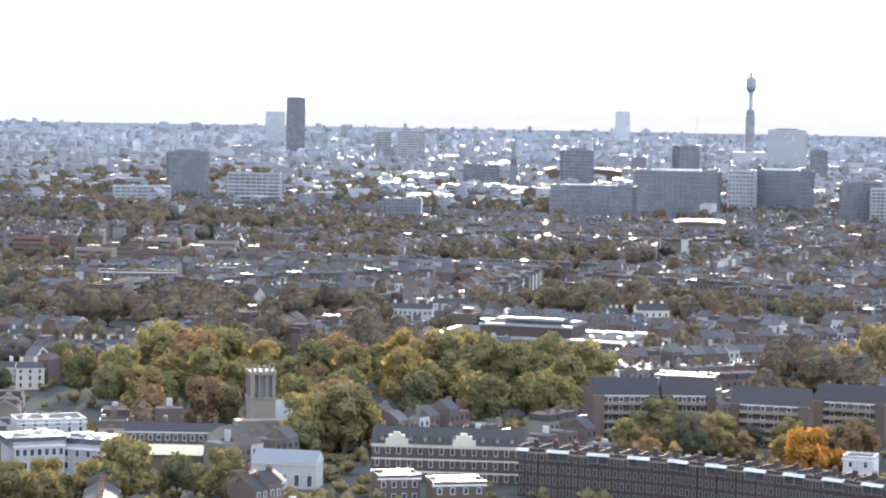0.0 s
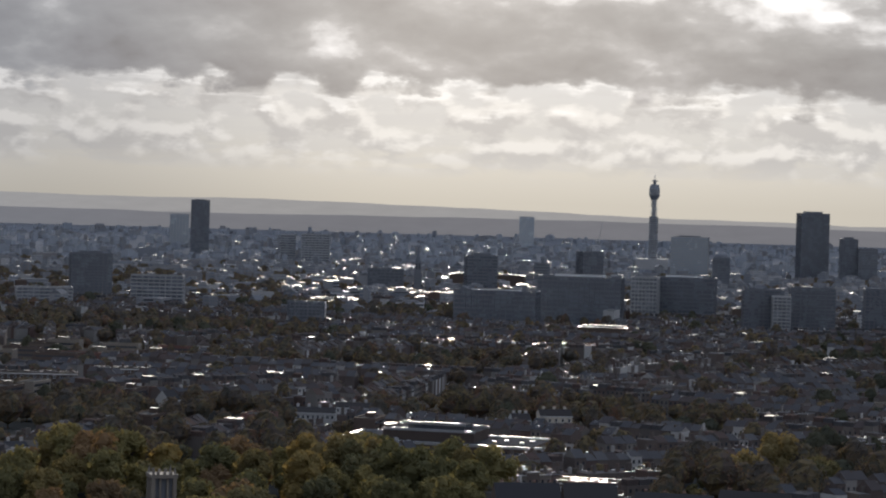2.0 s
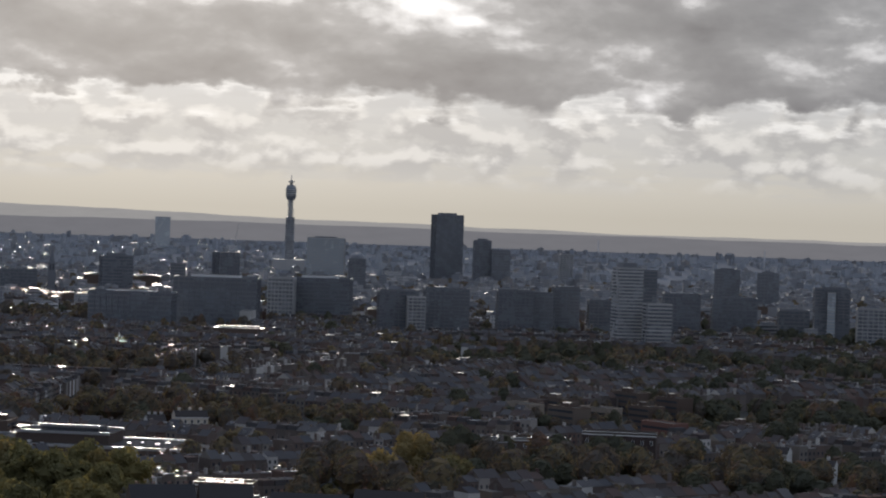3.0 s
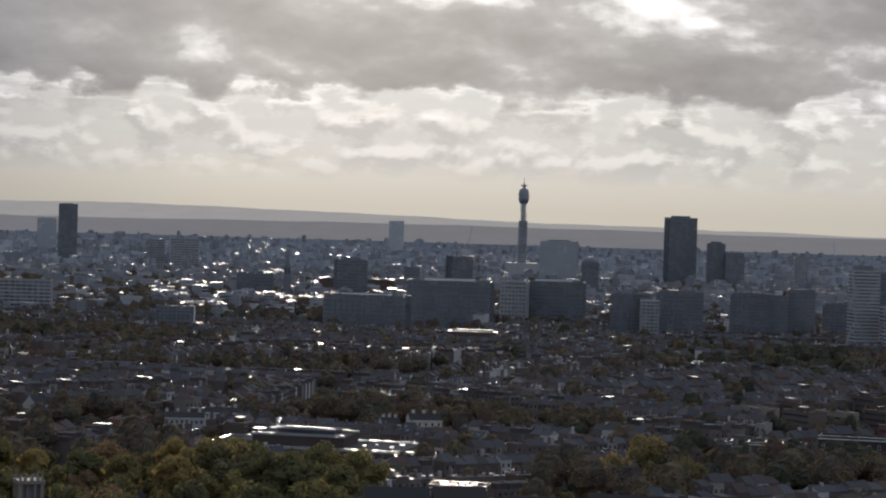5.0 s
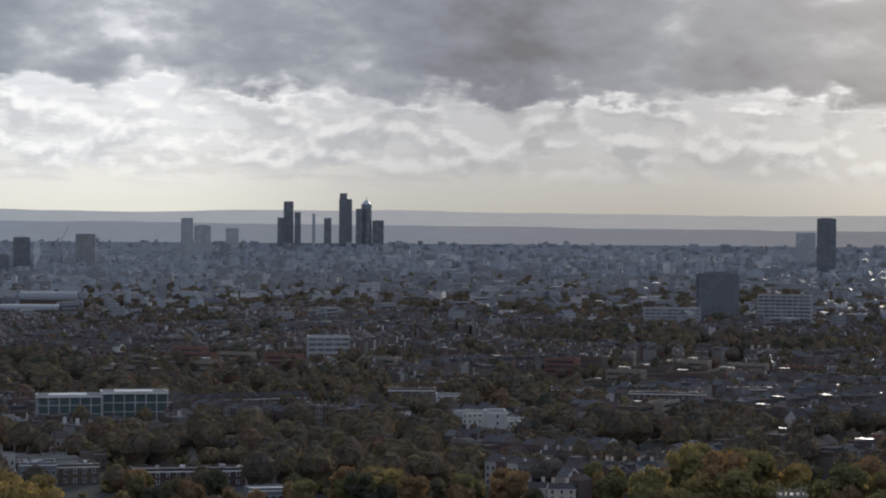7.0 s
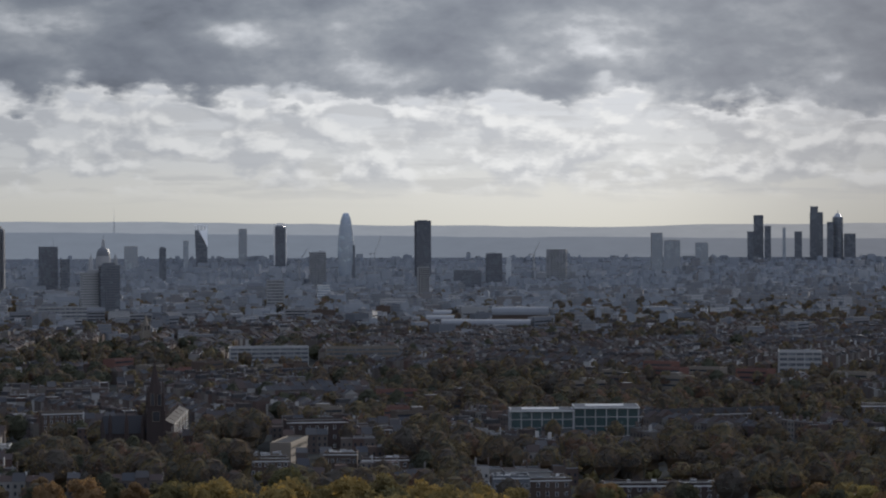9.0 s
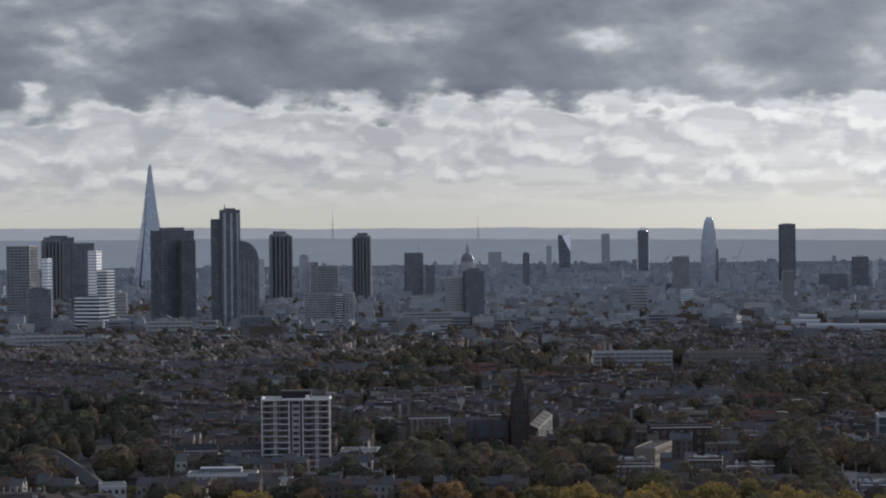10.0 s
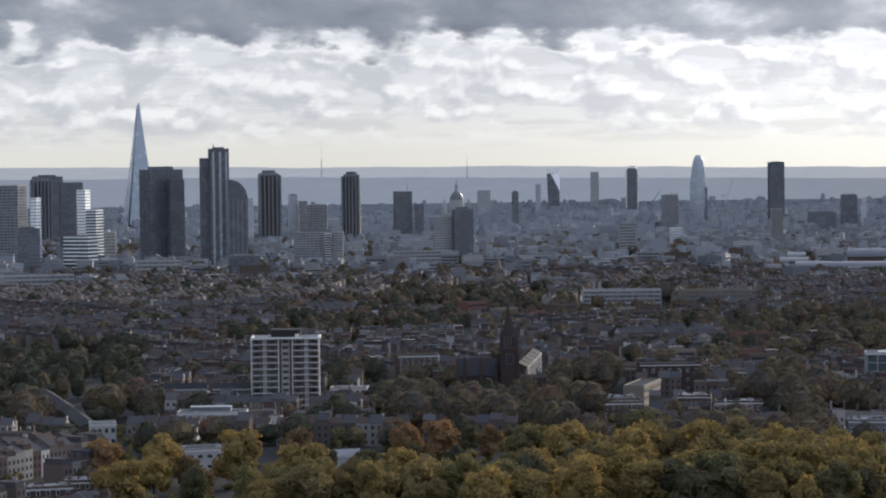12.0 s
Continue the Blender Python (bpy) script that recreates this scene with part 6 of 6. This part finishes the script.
grove(214.2, 216.2, 745, 768, 4, (3, 3, 0), 1.05)
grove(211.3, 213.9, 765, 812, 9, (4, 2, 0, 1), 0.8)
grove(202.9, 204.9, 765, 850, 9, (4, 4, 5, 1), 1.35)
grove(210.2, 216.6, 785, 822, 11, (1, 4, 2, 5), 0.9)
grove(186.2, 197.0, 900, 985, 30, (1, 2, 4, 4, 5, 2), 0.95)
grove(170.8, 177.0, 795, 838, 30, (0, 0, 0, 1, 0, 0, 5), 1.25)
grove(177.0, 185.3, 795, 880, 56, (0, 0, 0, 1, 0, 0, 2), 1.3)
grove(200.8, 201.9, 815, 870, 4, (2, 4), 1.2)
grove(167.3, 171.2, 830, 930, 12, (0, 0, 4, 1), 1.15)
grove(205.4, 210.0, 850, 990, 28, (5, 5, 1, 5, 0), 1.4)
grove(197.6, 200.4, 835, 1000, 14, (4, 4, 5, 5, 0), 1.25)
grove(177.0, 185.3, 880, 940, 36, (0, 0, 0, 1, 1), 1.35)
grove(171.5, 177.0, 900, 1020, 16, (2, 2, 4, 1), 0.95)
grove(199.9, 205.9, 900, 1000, 26, (5, 5, 0, 1, 4), 1.35)
grove(213.9, 217.5, 920, 1060, 16, (1, 1, 2), 1.3)
grove(178.6, 184.6, 940, 1000, 16, (0, 0, 1, 1, 2), 1.35)
grove(189.8, 195.0, 985, 1080, 14, (2, 1, 4, 0), 1.2)
grove(184.0, 189.0, 985, 1040, 7, (4, 3, 0), 0.9)
grove(201.0, 205.6, 1000, 1090, 16, (5, 0, 5, 1), 1.35)
grove(217.0, 227.5, 1000, 1100, 24, (4, 4, 1, 2), 1.25)
grove(173.7, 178.9, 1040, 1180, 22, (2, 2, 1), 1.3)
grove(194.5, 195.2, 1070, 1088, 2, (0,), 1.0)
grove(164.5, 168.6, 1080, 1200, 14, (2, 2, 4, 1), 1.2)
grove(186.5, 194.5, 1080, 1200, 28, (2, 2, 4, 4, 1), 1.2)
grove(182.9, 185.2, 1100, 1180, 8, (4, 4, 1, 2), 1.2)
grove(182.3, 184.3, 1095, 1250, 14, (4, 1, 4), 1.25)
grove(196.0, 201.5, 1150, 1260, 12, (1, 1, 0, 4), 1.25)
grove(192.2, 192.6, 1170, 1190, 1, (3,), 1.0)
grove(188.5, 199.0, 1040, 1089, 9, (3, 0, 0, 3, 4), 0.8)
grove(177.8, 179.2, 1195, 1285, 7, (2, 1, 2), 1.3)
grove(208.4, 210.5, 1230, 1290, 4, (0, 1), 1.5)
PARKS += [(199.3, 201.2, 600, 735), (203, 218, 600, 705), (167.3, 186.5, 600, 1035), (199.5, 209.5, 830, 1010)]
# wooded stretches that small trees fill
PARKS += [(164.5, 168.6, 1200, 1600), (173.5, 176.4, 1180, 1300), (188.5, 194.5, 1200, 1300), (188.5, 193.0, 1430, 1640), (199.0, 206.0, 1260, 1320), (217, 228, 1100, 1150)]

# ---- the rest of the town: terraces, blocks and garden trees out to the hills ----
walls, far_walls = Form(HOUSES, ROOFS, GLASS, ZINC, WET), Form(BLOCKS, FLATS, ZINC, GLASS, HAZE_PALE, WET)
ESTATE, BLOCK = [], []
LOTS = []


def turned(form, k, x, y, z, a):
    """Moves what was added to a form since k to a place and turns it."""
    c, s = math.cos(a), math.sin(a)
    form.v[k:] = [(x + px * c - py * s, y + px * s + py * c, z + pz) for px, py, pz in form.v[k:]]


def common_house(form, x, y, a, ww, deep, h, style, detail):
    k = len(form.v)
    form.box(-ww / 2, ww / 2, -deep / 2, deep / 2, 0, h, 0, 1)
    if style < 0.46:
        form.gable(-ww / 2, ww / 2, -deep / 2 - 0.2, deep / 2 + 0.2, h, h + rc.uniform(2.0, 3.4), 1, 0)
    elif style < 0.66:
        form.box(-ww / 2 + 0.2, ww / 2 - 0.2, -deep / 2 + 0.6, deep / 2 - 0.6, h, h + 2.2, 1, 4 if rc.random() < (0.06 if x < -500 else 0.04) else 1)
    elif style < 0.82:
        form.box(-ww / 2, ww / 2, -deep / 2, -deep / 2 + 0.25, h + 0.01, h + 0.5, 3)
        form.box(-ww / 2, ww / 2, deep / 2 - 0.25, deep / 2, h + 0.01, h + 0.45, 3)
    form.box(-ww / 2 - 0.25, -ww / 2 + 0.35, -1.0, 1.0, h, h + rc.uniform(2.2, 3.6), 0)
    if rc.random() < 0.12:
        form.box(-0.5, 0.7, -deep / 2 + 0.8, -deep / 2 + 1.9, h + 0.9, h + 1.8, 3)
    if detail:
        for fl in range(int(h // 3)):
            for wx_ in (-0.25, 0.25):
                for s in (-1, 1):
                    form.box(wx_ * ww - 0.5, wx_ * ww + 0.5, s * (deep / 2 + 0.03) - 0.05, s * (deep / 2 + 0.03) + 0.05, fl * 3 + 0.9, fl * 3 + 2.4, 2)
    turned(form, k, x, y, 0, a)


seeds = []
for _ in range(95):
    b, d = rc.uniform(158, 234), math.sqrt(rc.uniform(620 ** 2, 2900 ** 2))
    seeds.append((*spot(b, d), rc.uniform(0, math.pi), rc.random()))
P = np.array([(s[0], s[1]) for s in seeds])
nodes = []
for si, (sx0, sy0, ang, sort) in enumerate(seeds):
    ca, sa = math.cos(ang), math.sin(ang)
    for row in range(-16, 17):
        hue, base = rc.random(), rc.uniform(7.2, 10.8)
        for col in range(-62, 63):
            u, v = col * 5.6, row * 27.0 + (4.5 if row % 2 else -4.5)
            x, y = sx0 + u * ca - v * sa, sy0 + u * sa + v * ca
            d = math.hypot(x, y)
            if not 600 < d < 2900 or (d > 2350 and rc.random() < (d - 2350) / 600):
                continue
            b = math.degrees(math.atan2(x, y)) % 360
            if not 160 < b < 232 or int(np.argmin(((P - (x, y)) ** 2).sum(1))) != si:
                continue
            nodes.append((d, b, x, y, ang, sort, base, hue, row, col))
nodes.sort()
near = 0
for d, b, x, y, ang, sort, base, hue, row, col in nodes:
    if 178.3 < b < 182.7 and 1000 < d < 1300 and rc.random() < 0.5:
        continue
    wooded = np.interp(b, (164, 172, 180, 185, 200, 205, 214, 222, 230), (0.12, 0.24, 0.38, 0.3, 0.14, 0.24, 0.36, 0.2, 0.02))
    park = noise.noise(Vector((x * 0.0032, y * 0.0032, 4.0))) > wooded
    roll = rc.random()
    if col % 13 == 0 or not free(x, y, 6.5):
        continue
    if any((x - a) ** 2 + (y - c) ** 2 < (q * 0.75) ** 2 for a, c, q in TREES if abs(x - a) < 9 and abs(y - c) < 9):
        continue
    if park or roll < 0.09 or any(p0 < b < p1 and q0 < d < q1 for p0, p1, q0, q1 in PARKS):
        if roll < 0.48:
            px_, py_ = x + rc.uniform(-11, 11), y + rc.uniform(-11, 11)
            if not free(px_, py_, 4.0) or math.hypot(px_, py_) < 1010:
                continue
            # darker leaves stand in for cloud shadow, mostly towards the outer bearings
            clump_tree(shadow_woods if rc.random() < (0.7 if b < 172.8 or b > 217 else 0.35 if b < 183 else 0.1) else woods, px_, py_, 0, rc.uniform(9, 17), rc.uniform(4.4, 8.4), 110 if d < 1350 else 50 if d < 1800 else 22)
        continue
    if sort > 0.88 and d > (1380 if b < 190 else 1150):
        if col % 7 == 0 and row % 2 == 0:
            ESTATE.append((x, y, ang, rc.uniform(18, 28), rc.uniform(9, 13), rc.uniform(8.5, 14), rc.random()))
        elif roll < 0.34:
            clump_tree(woods, x, y, 0, rc.uniform(8, 14), rc.uniform(3.2, 5.2), 36 if d < 1500 else 18)
        continue
    h = base + rc.choice((0, 0, 0, 0, 1.2))
    if d < 1240 and near < 110 and 164.5 < b < 218:
        LOTS.append((x, y, d, ang, h, hue))
        near += 1
    else:
        common_house(walls, x, y, ang, 5.5, 9.0, h, (hue * 7 + rc.random() * 0.25) % 1.0, d < 1450)
    if rc.random() < (0.12 if b < 205 else 0.05) + 0.14 * (noise.noise(Vector((x * 0.006, y * 0.006, 9.0))) > 0.15):
        clump_tree(woods, x - math.sin(ang) * 9 * (1 if row % 2 else -1), y + math.cos(ang) * 9 * (1 if row % 2 else -1), 0, rc.uniform(7, 13), rc.uniform(3.2, 5.6), 44 if d < 1400 else 16)

# commercial blocks further in
for _ in range(16500):
    d = math.sqrt(rc.uniform(2250 ** 2, 4580 ** 2))
    if d < 2750 and rc.random() > (d - 2250) / 700:
        continue
    b = rc.uniform(160, 232)
    x, y = spot(b, d)
    k_ = d / true_distance(d)
    if not free(x, y, 9):
        continue
    z = ground_height(d)
    if d < 2950 and len(BLOCK) < 80 and 165 < b < 228 and rc.random() < 0.3:
        BLOCK.append((x, y, b, rc.choice((12, 16, 22, 30)), rc.uniform(9, 16), rc.choice((8, 10, 12, 15, 18)), rc.random()))
        CLEAR.append((x, y, 14))
        continue
    if d < 4000 and rc.random() < (0.55 * min(1.0, (3900 - d) / 900) if 186 < b < 206 and d < 3900 else 0.16) + 0.22 * (noise.noise(Vector((x * 0.002, y * 0.002, 1.0))) > 0.2):
        clump_tree(woods, x, y, z, rc.uniform(9, 15) * k_, rc.uniform(5, 9) * k_, 12)
        continue
    k = len(far_walls.v)
    a_, b_, h = rc.choice((6, 8, 10, 12, 12, 16, 22, 30)) * rc.uniform(0.8, 1.2) * k_, rc.uniform(7, 14) * k_, rc.choice((6, 7, 8, 9, 10, 12, 13, 17)) * rc.uniform(0.8, 1.2) * k_
    # the share of haze-coloured walls grows with distance
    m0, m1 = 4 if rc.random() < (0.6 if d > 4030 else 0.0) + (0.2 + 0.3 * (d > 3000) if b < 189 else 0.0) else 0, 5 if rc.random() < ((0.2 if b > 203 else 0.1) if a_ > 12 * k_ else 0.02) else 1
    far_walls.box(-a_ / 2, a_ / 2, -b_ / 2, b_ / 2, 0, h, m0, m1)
    q = rc.random()
    if q < 0.35:
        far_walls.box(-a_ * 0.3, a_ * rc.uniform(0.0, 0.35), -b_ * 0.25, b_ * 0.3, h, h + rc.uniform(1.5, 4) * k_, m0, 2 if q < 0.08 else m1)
    elif q < 0.45:
        far_walls.gable(-a_ / 2, a_ / 2, -b_ / 2, b_ / 2, h, h + 4 * k_, m1)
    if d < 2900 and a_ > 15:
        for fl in range(int(h // 3.6)):
            for s in (-1, 1):
                far_walls.box(-a_ * 0.46, a_ * 0.46, s * (b_ / 2 + 0.06) - 0.08, s * (b_ / 2 + 0.06) + 0.08, fl * 3.6 + 1.1, fl * 3.6 + 2.6, 3)
    turned(far_walls, k, x, y, z, rc.choice((0.1, 0.1, 1.67, 0.7, 0.9, rc.uniform(0, 3.1))))

# shrubs and small trees over the near gardens
shrubs = Form(LEAF_OLIVE)
for k in range(4200):
    b, d = rc.uniform(164.5, 228), math.sqrt(rc.uniform(655 ** 2, (1120 if k % 2 else 860) ** 2))
    x, y = spot(b, d)
    if free(x, y, 1.2):
        clump_tree(shrubs, x, y, 0, rc.uniform(1.6, 5.5), rc.uniform(1.2, 3.2), 14)
tagged(new("garden_shrubs", shrubs.mesh("garden_shrubs")), "low autumn shrubs and hedges in the gardens", "shrubs", kind="stuff")
tagged(new("terraced_houses", walls.mesh("terraced_houses")), "brick and stucco terraced houses with slate roofs", "houses", kind="stuff")
tagged(new("town_blocks", far_walls.mesh("town_blocks")), "grey town blocks with flat roofs, paled with distance as haze", "buildings", kind="stuff")
tagged(new("dark_trees", shadow_woods.mesh("dark_trees")), "garden trees between the houses, dark green for shadow", "trees", kind="stuff")
tagged(new("far_trees", woods.mesh("far_trees")), "autumn garden and street trees between the houses", "trees", kind="stuff")


# ---- the nearest ordinary houses, one by one ----
def house_parts(wall, roof, h, flat):
    hw, hd = 2.76, 4.5
    wall_me = Form(wall).box(-hw, hw, -hd, hd, 0, h).mesh("wall")
    g = Form(roof, wall)
    if flat:
        g.box(-hw + 0.25, hw - 0.25, -hd + 0.5, hd - 0.5, h, h + 2.0)
    else:
        g.gable(-hw, hw, -hd - 0.25, hd + 0.25, h, h + 2.8, 0, 1)
    st = Form(wall, TILE).box(-0.35, 0.35, -0.9, 0.9, 0, 2.2)
    for i in (-0.6, -0.2, 0.2, 0.6):
        st.tube(0, i, 2.2, 2.8, 0.13, 0.1, 6, 1)
    win = window_form(PAINT, GLASS, 1.0, 1.5)
    back = window_form(PAINT, GLASS, 1.0, 1.5, 1)
    return wall_me, g.mesh("roof"), st.mesh("chimney"), win.mesh("window"), back.mesh("window")


STYLES = [(BRICK, SLATE, False, "brown brick terraced house with a slate roof"), (BRICK, SLATE, True, "brown brick terraced house with a slate mansard"), (STUCCO, SLATE, False, "white stucco terraced house with a slate roof"), (BRICK, FELT, True, "brown brick terraced house with a felted mansard"), (CREAM, SLATE, False, "cream stucco terraced house with a slate roof"), (RED_BRICK, SLATE, False, "red brick terraced house with a slate roof")]
made_parts = {}
for x, y, d, ang, h, hue in LOTS:
    s = int(hue * 9) % 9
    s = (0, 0, 1, 2 if x < -200 else 0, 3, 0, 4 if x < -200 else 5, 5, 3)[s]
    hh_ = (7.6, 9.0, 10.4)[min(2, int((h - 7) / 1.5))]
    if (s, hh_) not in made_parts:
        made_parts[s, hh_] = house_parts(STYLES[s][0], STYLES[s][1], hh_, STYLES[s][2])
    a, bme, c_, w_, v_ = made_parts[s, hh_]
    root = new("terraced_house")
    root.matrix_world = pose(x, y, 0, 0, 0, math.degrees(ang))
    tagged(root, STYLES[s][3], "house", "terraced houses")
    part("wall", a, root)
    part("roof", bme, root)
    part("chimney", c_, root, at=(-2.6, 0, hh_ + 1.2))
    for fl in range(int(hh_ // 3)):
        for wx_ in (-1.3, 1.3):
            part("window", w_, root, at=(wx_, -4.53, fl * 3 + 0.9))
            if fl:
                part("window", v_, root, at=(wx_, 4.53, fl * 3 + 0.9))


# ---- estate blocks and the nearest town blocks, one by one ----
def plain_block(name, x, y, turn, a, b, h, pick, wall, label, category, group, rows=True):
    """A flat-roofed block: walls, a parapet, a roof, a stair head and window strips."""
    r = new(name)
    r.matrix_world = pose(x, y, ground_height(math.hypot(x, y)), 0, 0, turn)
    tagged(r, label, category, group)
    p, q = a / 2, b / 2
    part("wall", Form(wall).box(-p, p, -q, q, 0, h), r)
    g = Form(wall)
    for e in ((-p, p, -q, -q + 0.35), (-p, p, q - 0.35, q), (-p, -p + 0.35, -q + 0.35, q - 0.35), (p - 0.35, p, -q + 0.35, q - 0.35)):
        g.box(*e, h, h + 0.8)
    part("parapet", g, r)
    part("roof", Form(FELT).box(-p + 0.35, p - 0.35, -q + 0.35, q - 0.35, h, h + 0.2), r)
    if pick < 0.6:
        part("stair_head", Form(wall, LEAD).box(-a * 0.22, a * (pick * 0.4 - 0.1), -2, 2, h + 0.2, h + 2.6, 0, 1), r)
    strip = Form(GLASS).box(-p * 0.92, p * 0.92, -0.05, 0.05, 0, 1.3).mesh("window_strip")
    n = max(2, int(h // 3)) if rows else 2
    for k in range(n):
        for s in (-1, 1):
            part("window_strip", strip, r, at=(0, s * (q + 0.02), h * k / n + 1.0))


for x, y, ang, a, b, h, pick in ESTATE[:60]:
    plain_block("estate_block", x, y, math.degrees(ang), a, b, h, pick, (BRICK, BRICK, STONE, RED_BRICK)[int(pick * 4)], ("dark brick estate block with a flat roof", "brown brick estate block with a flat roof", "grey stone estate block with a flat roof", "red brick estate block with a flat roof")[int(pick * 4)], "block of flats", "estate blocks")
for x, y, b_, a, b, h, pick in BLOCK:
    k = int(pick * 4)
    plain_block("town_block", x, y, -b_ + (6, 6, 45, 80)[k], a, b, h, pick, (CONCRETE, BRICK, DARK_CLAD, STUCCO)[k], ("grey concrete town block with a flat roof", "brown brick town block with a flat roof", "dark clad town block with a flat roof", "pale rendered town block with a flat roof")[k], "building", "town blocks", False)
